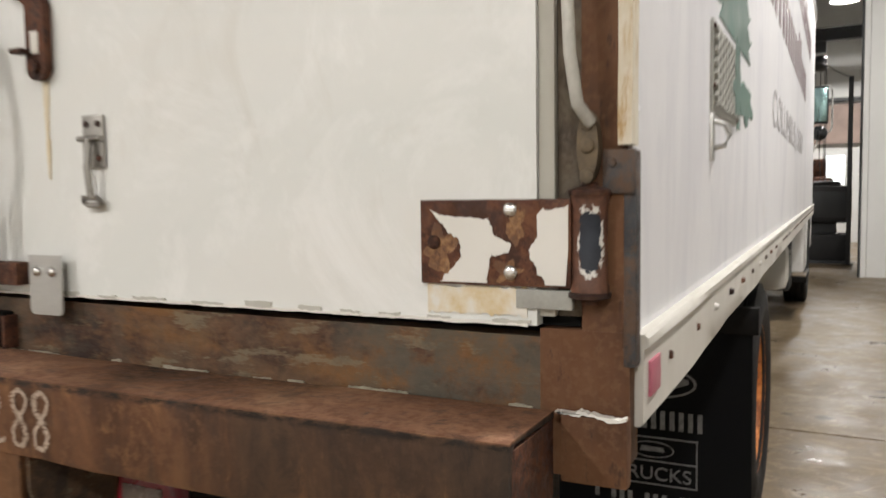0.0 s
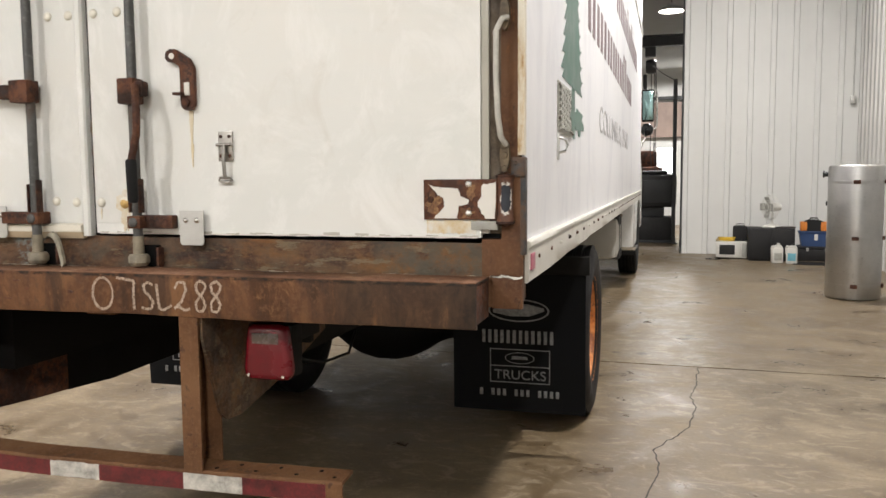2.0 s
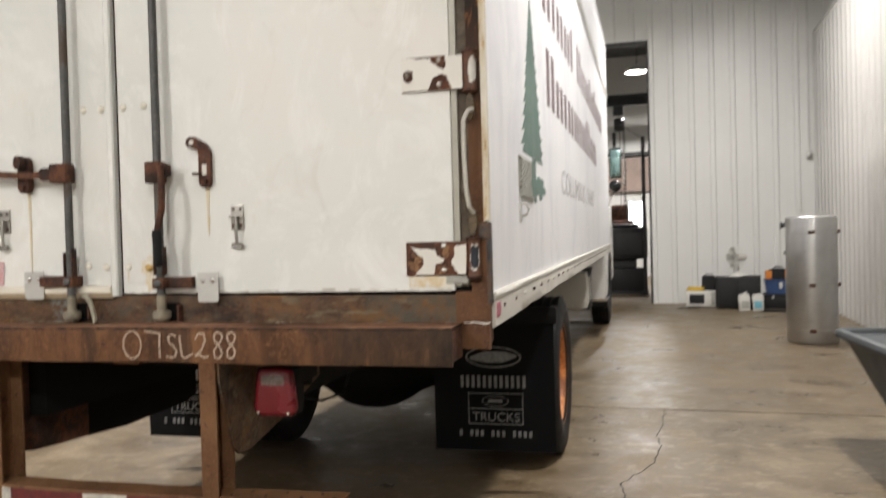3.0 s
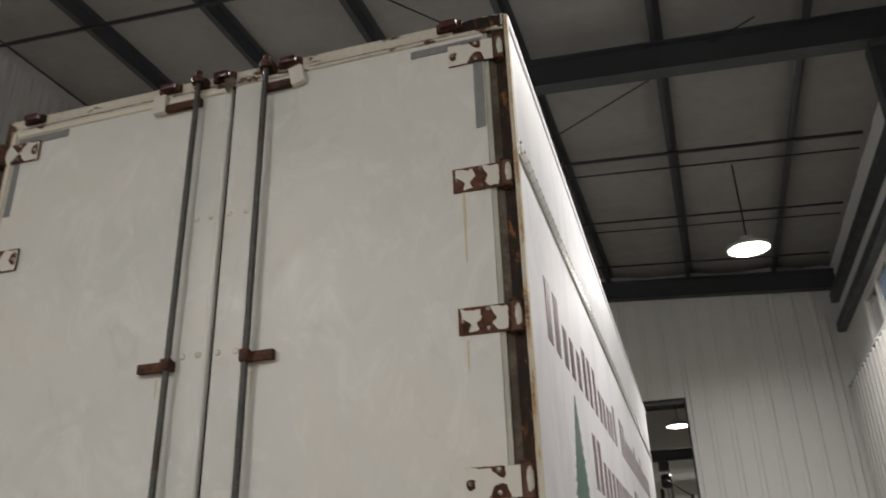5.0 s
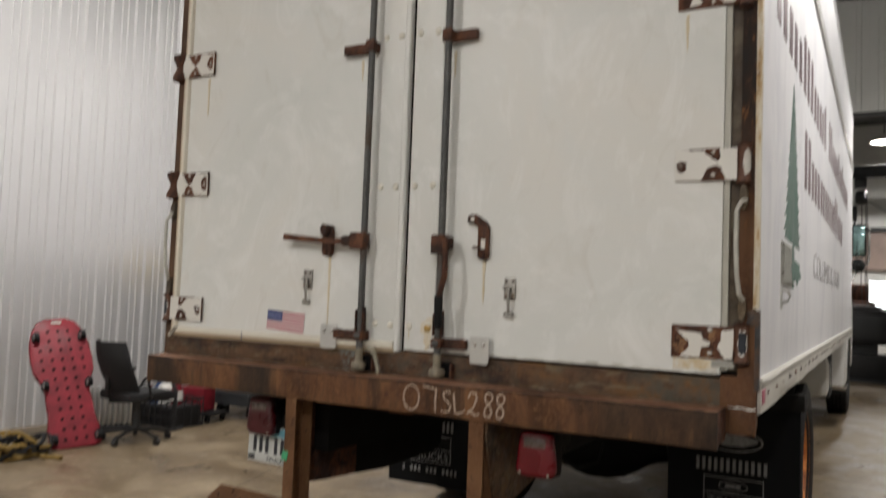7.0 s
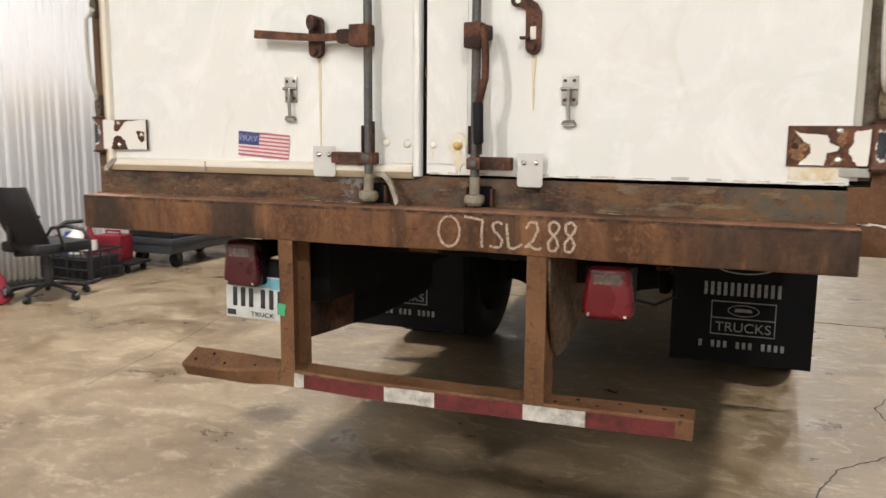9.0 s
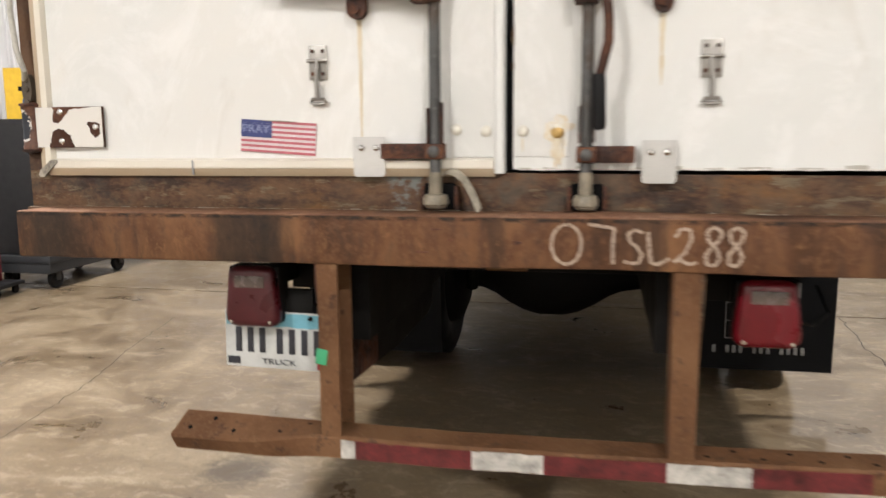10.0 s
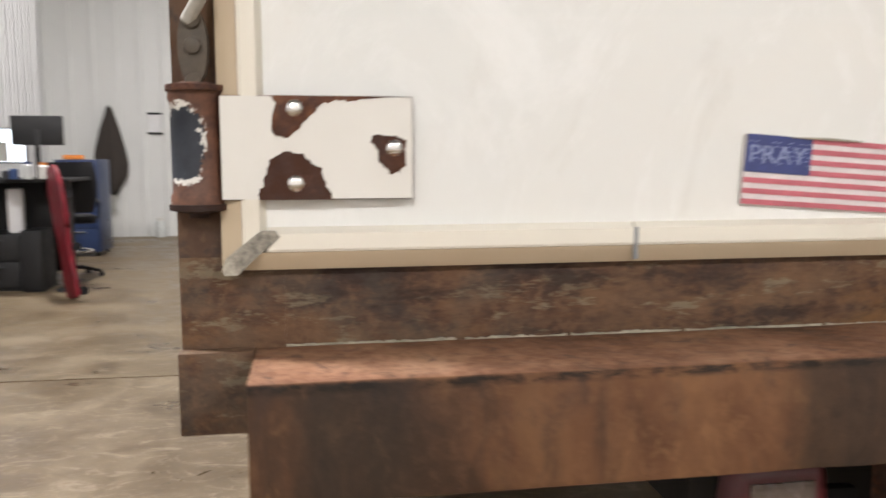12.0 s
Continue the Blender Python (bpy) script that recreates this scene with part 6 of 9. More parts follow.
def hinge(s, zb, zt, style, seed):
    """A strap hinge on the door edge: plate with flaking paint, knuckle and three bolts. style: how much paint is left."""
    xi, xo = s * (1.039 if s > 0 else 1.054), s * (1.234 if s > 0 else 1.250)
    x0, x1 = sorted((xi, xo))
    y0 = -0.014 if s < 0 else -0.008
    rusty = style == "rusty"
    bm = bmesh.new()
    box(bm, x0, x1, y0, y0 + 0.010, zb, zt, 0.0015, 0)
    h, w = zt - zb, x1 - x0
    yf0, yf1 = y0 - 0.0012, y0 + 0.002
    X = lambda a: xi + (xo - xi) * a
    Z = lambda b: zb + h * b

    def outline(pts):
        fine, N = [], 9
        for k, (a, b) in enumerate(zip(pts, pts[1:] + pts[:1])):
            for i in range(N):
                p = (a[0] + (b[0] - a[0]) * i / N, a[1] + (b[1] - a[1]) * i / N)
                inner = 0.03 < p[0] < 0.97 and 0.03 < p[1] < 0.97
                j = 0.026 if inner else 0.0
                du = noise.noise((p[0] * 7, p[1] * 5, seed)) + 0.55 * noise.noise((p[0] * 40, p[1] * 22, seed + 2))
                dv = noise.noise((p[0] * 7, p[1] * 5, seed + 5)) + 0.55 * noise.noise((p[0] * 40, p[1] * 22, seed + 8))
                fine.append((X(p[0] + j * du), Z(p[1] + 2.0 * j * dv)))
        return fine
    if rusty:
        slab(bm, outline([(0.07, 0.88), (0.20, 0.80), (0.46, 0.77), (0.50, 0.62), (0.62, 0.46), (0.60, 0.38), (0.49, 0.35), (0.47, 0.16), (0.46, 0.03), (0.14, 0.03), (0.19, 0.14), (0.29, 0.34), (0.27, 0.56), (0.19, 0.63), (0.13, 0.76)]), "y", yf0, yf1, 1)
        slab(bm, outline([(0.81, 0.90), (0.88, 0.88), (0.985, 0.93), (0.985, 0.45), (0.97, 0.03), (0.84, 0.03), (0.78, 0.26), (0.73, 0.42), (0.80, 0.60)]), "y", yf0, yf1, 1)
    elif style == "mostly":
        slab(bm, [(X(p), Z(q)) for p, q in ((0.004, 0.992), (0.996, 0.992), (0.996, 0.008), (0.004, 0.008))], "y", yf0, yf1, 1)
        slab(bm, outline([(0.49, 1.0), (0.50, 0.86), (0.55, 0.78), (0.60, 0.66), (0.68, 0.60), (0.73, 0.68), (0.735, 1.0)]), "y", yf0 - 0.0008, yf1, 0)
        slab(bm, outline([(0.10, 1.0), (0.30, 0.96), (0.49, 0.93), (0.50, 1.0)]), "y", yf0 - 0.0006, yf1, 0)
        slab(bm, outline([(0.43, 0.0), (0.46, 0.12), (0.50, 0.30), (0.57, 0.42), (0.67, 0.46), (0.74, 0.40), (0.78, 0.20), (0.81, 0.0)]), "y", yf0 - 0.0008, yf1, 0)
        slab(bm, outline([(0.035, 0.36), (0.035, 0.58), (0.10, 0.63), (0.20, 0.60), (0.21, 0.56), (0.18, 0.50), (0.19, 0.35), (0.13, 0.26), (0.07, 0.27)]), "y", yf0 - 0.0008, yf1, 0)
    elif style == "cross":
        slab(bm, [(X(p), Z(q)) for p, q in ((0.004, 0.992), (0.996, 0.992), (0.996, 0.008), (0.004, 0.008))], "y", yf0, yf1, 1)
        slab(bm, outline([(0.36, 1.0), (0.44, 0.82), (0.52, 0.58), (0.60, 0.48), (0.68, 0.60), (0.76, 0.80), (0.86, 1.0)]), "y", yf0 - 0.0008, yf1, 0)
        slab(bm, outline([(0.38, 0.0), (0.46, 0.16), (0.52, 0.38), (0.60, 0.46), (0.68, 0.32), (0.74, 0.14), (0.82, 0.0)]), "y", yf0 - 0.0008, yf1, 0)
        slab(bm, outline([(0.035, 0.26), (0.035, 0.80), (0.10, 0.84), (0.18, 0.70), (0.22, 0.52), (0.18, 0.30), (0.10, 0.22)]), "y", yf0 - 0.0008, yf1, 0)
        slab(bm, outline([(0.0, 1.0), (0.0, 0.93), (0.20, 0.95), (0.36, 1.0)]), "y", yf0 - 0.0006, yf1, 0)
    else:
        slab(bm, outline([(0.05, 0.95), (0.30, 0.85), (0.42, 0.90), (0.47, 0.60), (0.36, 0.40), (0.40, 0.12), (0.20, 0.08), (0.26, 0.35), (0.16, 0.50), (0.06, 0.60)]), "y", yf0, yf1, 1)
        slab(bm, outline([(0.62, 0.95), (0.96, 0.92), (0.95, 0.10), (0.76, 0.06), (0.66, 0.30), (0.74, 0.52)]), "y", yf0, yf1, 1)
    ob = tpart("hinge", bm, [M["rust"], M["paint_flake"]], "rusty strap hinge with flaking white paint", auto=30)
    # knuckle round the pin, with a flange above and below
    kx, kr = (1.2535, 0.0205) if s > 0 else (-1.2745, 0.0255)
    zc = (zb + zt) / 2
    flare = 0.016 if s < 0 and zb > 1.5 else 0.0
    bm = bmesh.new()
    lathe(bm, [(0.0, -h / 2 - 0.004), (kr + flare, -h / 2 - 0.004), (kr + flare * 0.9, -h / 2 + 0.016), (kr + flare * 0.3, -h / 2 + 0.034), (kr - flare * 0.1, 0.0), (kr + flare * 0.3, h / 2 - 0.034), (kr + flare * 0.9, h / 2 - 0.016), (kr + flare, h / 2 + 0.004), (0.0, h / 2 + 0.004)] if flare else [(0.0, -h / 2 - 0.004), (kr + 0.002, -h / 2 - 0.004), (kr + 0.002, -h / 2 + 0.004), (kr, -h / 2 + 0.008), (kr, h / 2 - 0.008), (kr + 0.002, h / 2 - 0.004), (kr + 0.002, h / 2 + 0.004), (0.0, h / 2 + 0.004)], None, 24)
    for v in bm.verts:
        v.co.y *= 1.0 if flare else 0.8
    kn = part("knuckle", bm, (M["knuckle_r"] if s > 0 else M["knuckle_l"]) if zb < 1.5 else (M["knuckle_w"] if s > 0 else M["rust_dark"]), ob)
    kn.location = (kx, 0.002, zc)
    for sg in (-1, 1):
        bm = bmesh.new()
        lathe(bm, [(0.0, 0.0), (kr + 0.004, 0.0), (kr + 0.004, 0.006), (0.010, 0.010), (0.010, 0.014), (0, 0.015)], Matrix.Translation((kx, 0.002, zc + sg * (h / 2 + 0.004))) @ Matrix.Rotation(radians(0 if sg > 0 else 180), 4, "X"), 18)
        part("pin_head", bm, M["rust_dark"], ob)
    if rusty:
        for a, b, rx, rz in ((0.14, 0.44, 0.020, 0.026), (0.66, 0.72, 0.012, 0.020), (0.60, 0.17, 0.016, 0.012)):
            bm = bmesh.new()
            slab(bm, blob(X(a), Z(b), rx, rz, seed + a * 7, 30, 0.4), "y", y0 - 0.0006, y0 + 0.002)
            part("ochre_bloom", bm, M["bloom"], ob)
    for a, b in ((0.10, 0.50), (0.62, 0.88), (0.62, 0.16)):
        if not rusty and style != "mostly":
            a = a * 0.95
        bm = bmesh.new()
        lathe(bm, [(0.0088, 0.0), (0.0088, 0.0016), (0.0072, 0.0034), (0.004, 0.0042), (0, 0.0043)], Matrix.Translation((X(a), y0 - 0.001, Z(b))) @ Matrix.Rotation(radians(90), 4, "X"), 12)
        part("bolt", bm, M["rust_dark"] if rusty and a < 0.2 else (M["chrome"] if zb < 1.5 else M["bolt_dull"]), ob)
    return ob


for k, z in enumerate((1.306, 1.877, 2.434, 3.006, 3.590)):
    hinge(-1, z, z + 0.106, "mostly" if k == 0 else "cross", 3 + k * 7)
for k, z in enumerate((1.296, 1.866, 2.437, 3.020, 3.620)):
    hinge(1, z, z + 0.104, ("rusty", "mostly", "half", "half", "mostly")[k], 40 + k * 5)
bm = bmesh.new()
slab(bm, ragged(1.045, 1.178, 1.260, 1.2945, 0.008, 0.005, 3.0), "y", -0.0024, 0.0)
part("rust_stain", bm, M["stain"], door_r)
bm = bmesh.new()
box(bm, 1.165, 1.235, -0.006, 0.004, 1.270, 1.293, 0.002)
tpart("door_stop", bm, M["vent_grey"])

# lock rods with cams, guides, levers
for s, x, lab in ((-1, -0.1625, "galvanised lock rod with a horizontal lever"), (1, 0.1895, "galvanised lock rod with a hanging lever")):
    bm = bmesh.new()
    rod(bm, (x, -0.040, 1.185), (x + (0.0 if s > 0 else 0.002), -0.040, 3.815), 0.0135, 16)
    lock = tpart("lock_rod", bm, M["galv"], lab)
    bm = bmesh.new()
    lathe(bm, [(0.0, 1.157), (0.020, 1.158), (0.026, 1.163), (0.027, 1.178), (0.024, 1.184), (0.016, 1.188), (0.0155, 1.245), (0.0, 1.245)], Matrix.Translation((x, -0.040, 0)), 14)
    lathe(bm, [(0.0, 1.164), (0.026, 1.164), (0.031, 1.169), (0.031, 1.184), (0.026, 1.192), (0.0, 1.197)], Matrix.Translation((x, -0.040, 0)) @ Matrix.Rotation(radians(22), 4, "Z"), 8)
    part("cam_foot", bm, M["cam_beige"], lock, "beige painted cam foot")
    # near-black block stands in for the shade in the keeper's recess
    bm = bmesh.new()
    box(bm, x - 0.034, x + 0.040, -0.012, 0.012, 1.153, 1.216, 0.006)
    part("keeper", bm, M["gap"], lock)
    bm = bmesh.new()
    box(bm, x - 0.042, x - 0.034, -0.016, 0.012, 1.153, 1.21, 0.002)
    box(bm, x + 0.040, x + 0.048, -0.016, 0.012, 1.153, 1.21, 0.002)
    part("keeper_cheek", bm, M["rust_dark"], lock)
    # lower bearing with its bar
    bm = bmesh.new()
    if s < 0:
        box(bm, -0.300, x + 0.020, -0.032, -0.004, 1.276, 1.312, 0.003)
    else:
        box(bm, x - 0.022, 0.298, -0.032, -0.004, 1.266, 1.304, 0.003)
    part("bearing_bar", bm, M["rust_dark"], lock, "rusty bearing bar")
    bm = bmesh.new()
    zc = 1.294 if s < 0 else 1.285
    box(bm, x - 0.022, x + 0.022, -0.060, -0.030, zc - 0.018, zc + 0.018, 0.006)
    part("bearing_cap", bm, M["rust"], lock)
    bm = bmesh.new()
    lathe(bm, [(0.0140, 0.0), (0.0140, 0.003), (0.0118, 0.0055), (0.005, 0.0068), (0.0, 0.007)], Matrix.Translation((x, -0.0605, zc)) @ Matrix.Rotation(radians(90), 4, "X"), 16)
    part("pivot_bolt", bm, M["galv"], lock, "dull silver pivot bolt")
    bm = bmesh.new()
    for q in range(2):
        xx = (-0.262 + q * 0.045) if s < 0 else (0.232 + q * 0.042)
        lathe(bm, [(0.0112, 0), (0.0105, 0.0012), (0.006, 0.0005), (0.0, 0.0003)], Matrix.Translation((xx, -0.032, zc)) @ Matrix.Rotation(radians(90), 4, "X"), 10)
    part("bolt", bm, M["rust_dark"], lock)
    bm = bmesh.new()
    box(bm, x - 0.0185, x - 0.0142, -0.054, -0.030, 1.312, 1.395, 0.001)
    box(bm, x + 0.0142, x + 0.0185, -0.054, -0.030, 1.312, 1.408, 0.001)
    part("rod_guard", bm, M["rust_dark"], lock)
    # middle guide
    bm = bmesh.new()
    a, b = (-0.309, x + 0.016) if s < 0 else (x - 0.03, 0.300)
    box(bm, a, b, -0.030, -0.003, 2.433, 2.472, 0.003)
    box(bm, x - 0.020, x + 0.020, -0.060, -0.028, 2.428, 2.477, 0.006)
    part("guide", bm, M["rust_dark"], lock, "rusty rod guide")
    # upper end
    bm = bmesh.new()
    lathe(bm, [(0.0, 3.795), (0.03, 3.798), (0.032, 3.825), (0.018, 3.84), (0.018, 3.865), (0, 3.87)], Matrix.Translation((x, -0.040, 0)), 12)
    box(bm, x - 0.035, x + 0.035, -0.028, 0.008, 3.79, 3.835, 0.004)
    part("cam_head", bm, M["rust_dark"], lock)
    bm = bmesh.new()
    a, b = (-0.335, x + 0.015) if s < 0 else (x - 0.015, 0.31)
    box(bm, a, b, -0.030, -0.003, 3.690, 3.728, 0.003)
    part("bearing_bar", bm, M["rust_dark"], lock)
    bm = bmesh.new()
    a, b = (-0.402, -0.336) if s < 0 else (0.306, 0.372)
    box(bm, a, b, -0.036, -0.003, 3.690, 3.785, 0.005, 0, None if s < 0 else Matrix.Translation((0.34, 0, 3.74)) @ Matrix.Rotation(radians(-14), 4, "Y") @ Matrix.Translation((-0.34, 0, -3.74)))
    part("cover_plate", bm, M["paint_flake"], lock, "white painted cover plate")
    # zinc cover at the lower bearing
    bm = bmesh.new()
    a, b, c, d = (-0.372, -0.292, 1.232, 1.329) if s < 0 else (0.314, 0.391, 1.219, 1.317)
    box(bm, a, b, -0.020, -0.017, c, d, 0.0)
    es = [e for e in bm.edges if abs(e.verts[0].co.x - e.verts[1].co.x) < 1e-5 and abs(e.verts[0].co.z - e.verts[1].co.z) < 1e-5 and e.verts[0].co.z < c + 0.01]
    bmesh.ops.bevel(bm, geom=es, offset=0.010, segments=4, affect="EDGES", profile=0.5)
    part("zinc_plate", bm, M["zinc"], lock, "plain zinc cover plate with two bolts")
    bm = bmesh.new()
    for q in (0.27, 0.73):
        lathe(bm, [(0.0088, 0), (0.0082, 0.003), (0.005, 0.0055), (0.0, 0.0062)], Matrix.Translation((a + (b - a) * q, -0.020, d - 0.027)) @ Matrix.Rotation(radians(90), 4, "X"), 10)
        rod(bm, (a + (b - a) * q, -0.018, d - 0.027), (a + (b - a) * q, 0.0, d - 0.027), 0.006, 8)
    part("plate_bolt", bm, M["chrome"], lock)

# left lever: flat bar to the side, resting in its holder
bm = bmesh.new()
box(bm, -0.215, -0.148, -0.068, -0.018, 1.634, 1.700, 0.006)
box(bm, -0.262, -0.205, -0.062, -0.030, 1.645, 1.688, 0.010)
lever = tpart("lever_left", bm, M["rust_dark"], "rusty flat lock lever in its holder")
bm = bmesh.new()
slab(bm, [(-0.225, 1.655), (-0.225, 1.680), (-0.33, 1.676), (-0.42, 1.684), (-0.565, 1.698), (-0.567, 1.672), (-0.44, 1.662), (-0.33, 1.654)], "y", -0.050, -0.038)
part("lever_arm", bm, M["rust"], lever)
bm = bmesh.new()
pts = arc(-0.354, 1.628, 0.023, 0.022, 180, 360, 10) + [(-0.331, 1.700)] + arc(-0.354, 1.715, 0.022, 0.020, 0, 180, 8)
slab(bm, pts, "y", -0.030, -0.006)
part("lever_holder", bm, M["rust_dark"], lever, "rusty lever holder")
bm = bmesh.new()
slab(bm, arc(-0.354, 1.712, 0.015, 0.024, 0, 360, 14)[:-1], "y", -0.058, -0.030)
rod(bm, (-0.354, -0.030, 1.626), (-0.354, -0.040, 1.626), 0.010, 10)
part("lever_catch", bm, M["rust_dark"], lever)

# right lever: hangs down, with a black grip
bm = bmesh.new()
box(bm, 0.158, 0.212, -0.068, -0.018, 1.618, 1.690, 0.006)
box(bm, 0.200, 0.238, -0.064, -0.028, 1.638, 1.682, 0.010)
lever = tpart("lever_right", bm, M["rust_dark"], "rusty hanging lock lever with a black grip")
bm = bmesh.new()
tube(bm, [(0.222, -0.072, 1.668), (0.228, -0.078, 1.63), (0.234, -0.086, 1.58), (0.234, -0.090, 1.53), (0.224, -0.092, 1.49), (0.217, -0.092, 1.46)], 0.011, 10)
part("lever_arm", bm, M["rust"], lever)
bm = bmesh.new()
lathe(bm, [(0.0, -0.06), (0.011, -0.058), (0.015, -0.05), (0.0155, 0.05), (0.014, 0.062), (0, 0.063)], Matrix.Translation((0.216, -0.092, 1.400)) @ Matrix.Rotation(radians(-1.5), 4, "Y"), 14)
part("grip", bm, M["rubber"], lever, "black rubber grip")
bm = bmesh.new()
pts = arc(0.352, 1.620, 0.022, 0.022, 180, 360, 10) + [(0.374, 1.716), (0.360, 1.742), (0.336, 1.757), (0.316, 1.769), (0.300, 1.770), (0.287, 1.762), (0.284, 1.746), (0.293, 1.735), (0.310, 1.733), (0.328, 1.722), (0.330, 1.712)]
slab(bm, pts, "y", -0.018, -0.004)
part("empty_holder", bm, M["rust_dark"], lever, "empty rusty lever holder")
bm = bmesh.new()
box(bm, 0.344, 0.361, -0.0205, -0.016, 1.640, 1.676, 0.001)
part("holder_slot", bm, M["paint_flake"], lever)
bm = bmesh.new()
rod(bm, (0.306, -0.0165, 1.7505), (0.306, -0.0190, 1.7505), 0.0085, 14)
part("holder_eye", bm, M["paint_flake"], lever)
bm = bmesh.new()
rod(bm, (0.352, -0.018, 1.620), (0.352, -0.026, 1.620), 0.010, 10)
box(bm, 0.318, 0.345, -0.04, -0.017, 1.640, 1.648, 0.002)
part("holder_pin", bm, M["rust_dark"], lever)


def hold_back(x, z, flip):
    """A small plated hold-back hook: a plate with four screws and a hanging T-shaped hook."""
    bm = bmesh.new()
    box(bm, x - 0.0225, x + 0.0225, -0.006, -0.001, z, z + 0.082, 0.001)
    ob = tpart("hold_back_hook", bm, M["plated_dull"], "small plated door hold-back hook")
    bm = bmesh.new()
    for dx in (-0.013, 0.013):
        for dz in (0.014, 0.068):
            rod(bm, (x + dx, -0.005, z + dz), (x + dx, -0.0085, z + dz), 0.005, 8)
    part("screw", bm, M["rust_dark"], ob)
    bm = bmesh.new()
    rod(bm, (x - 0.025, -0.012, z + 0.045), (x + 0.025, -0.012, z + 0.045), 0.0045, 10)
    tube(bm, [(x, -0.014, z + 0.045), (x + 0.001, -0.020, z + 0.0), (x + 0.002, -0.016, z - 0.047)], 0.0055, 8)
    tube(bm, [(x - 0.018, -0.012, z - 0.054), (x - 0.014, -0.016, z - 0.047), (x + 0.017, -0.016, z - 0.047), (x + 0.021, -0.012, z - 0.054), (x + 0.012, -0.012, z - 0.058), (x - 0.010, -0.012, z - 0.058)], 0.0042, 8, True)
    part("hook", bm, M["plated_dull"], ob)


hold_back(-0.461, 1.468, 1)
hold_back(0.460, 1.456, 1)

# flag sticker
M["flag_white"] = plain("faded_flag_white", (0.66, 0.60, 0.60), 0.5, 0, 0.15, 40)
flag = tpart("flag_sticker", box(bmesh.new(), -0.100, 0.100, -0.0015, 0.0, -0.040, 0.040), M["flag_white"], "small faded striped flag sticker with a curling upper edge")
flag.location, flag.rotation_euler = (-0.572, -0.0022, 1.329), (0, radians(4.0), 0)
M["flag_red"] = plain("faded_flag_red", (0.50, 0.13, 0.16), 0.5, 0, 0.2, 60)
M["star_grey"] = plain("pale_star_print", (0.24, 0.28, 0.46), 0.6, 0, 0.5, 160)
M["flag_blue"] = plain("flag_blue", (0.040, 0.055, 0.185), 0.5, 0, 0.25, 60)
for k in range(7):
    z = 0.040 - (2 * k) * 0.080 / 13
    bm = bmesh.new()
    box(bm, (-0.017 if k < 4 else -0.0995), 0.0995, -0.0023, -0.0013, z - 0.080 / 13, z)
    part("stripe", bm, M["flag_red"], flag)
bm = bmesh.new()
box(bm, -0.0995, -0.0175, -0.0025, -0.0013, -0.0030, 0.0400)
part("canton", bm, M["flag_blue"], flag)
lettering("canton_word", "PRAY", Matrix.Translation((-0.0945, -0.0026, 0.0085)), 0.0285, M["star_grey"], flag, 0.0715, 0.0006, "pale word on the blue field")
bm = bmesh.new()
for r in range(6):
    for k in range(11):
        cx, cz = -0.0945 + k * 0.0071 + 0.0035 * (r % 2), 0.0320 - r * 0.0048
        if noise.noise((k * 1.9, r * 2.3, 5)) > -0.05:
            box(bm, cx - 0.0026, cx + 0.0026, -0.0029, -0.0024, cz - 0.0005, cz + 0.0005, 0.0, 0, Matrix.Translation((cx, 0, cz)) @ Matrix.Rotation(radians(-18 + 16 * noise.noise((k * 1.3, r, 2))), 4, "Y") @ Matrix.Translation((-cx, 0, -cz)))
tagged(part("star_rows", bm, M["star_grey"], flag), "faint pale star marks", kind="stuff")
bm = bmesh.new()
slab(bm, [(-0.045, 0.0395), (-0.018, 0.0410), (0.010, 0.0420), (0.045, 0.0408), (0.045, 0.0396), (0.0, 0.0388), (-0.045, 0.0388)], "y", -0.0055, -0.0026)
part("curled_edge", bm, M["sealant"], flag, "lifted greyish upper edge")

# bent white strap out of the keeper
bm = bmesh.new()
pts = [(-0.152, -0.016, 1.236), (-0.134, -0.022, 1.245), (-0.113, -0.030, 1.242), (-0.092, -0.040, 1.226), (-0.076, -0.050, 1.203), (-0.062, -0.058, 1.176), (-0.053, -0.065, 1.156)]
prev = None
for x, y, z in pts:
    now = [bm.verts.new(q) for q in ((x - 0.007, y, z - 0.006), (x + 0.004, y - 0.002, z + 0.006), (x + 0.004, y + 0.008, z + 0.008), (x - 0.005, y + 0.010, z - 0.003))]
    if prev:
        for j in range(4):
            bm.faces.new((prev[j], prev[(j + 1) % 4], now[(j + 1) % 4], now[j]))
    else:
        bm.faces.new(now)
    prev = now
bm.faces.new(prev)
tpart("strap_end", bm, M["sealant"], "bent dull whitish strap end")

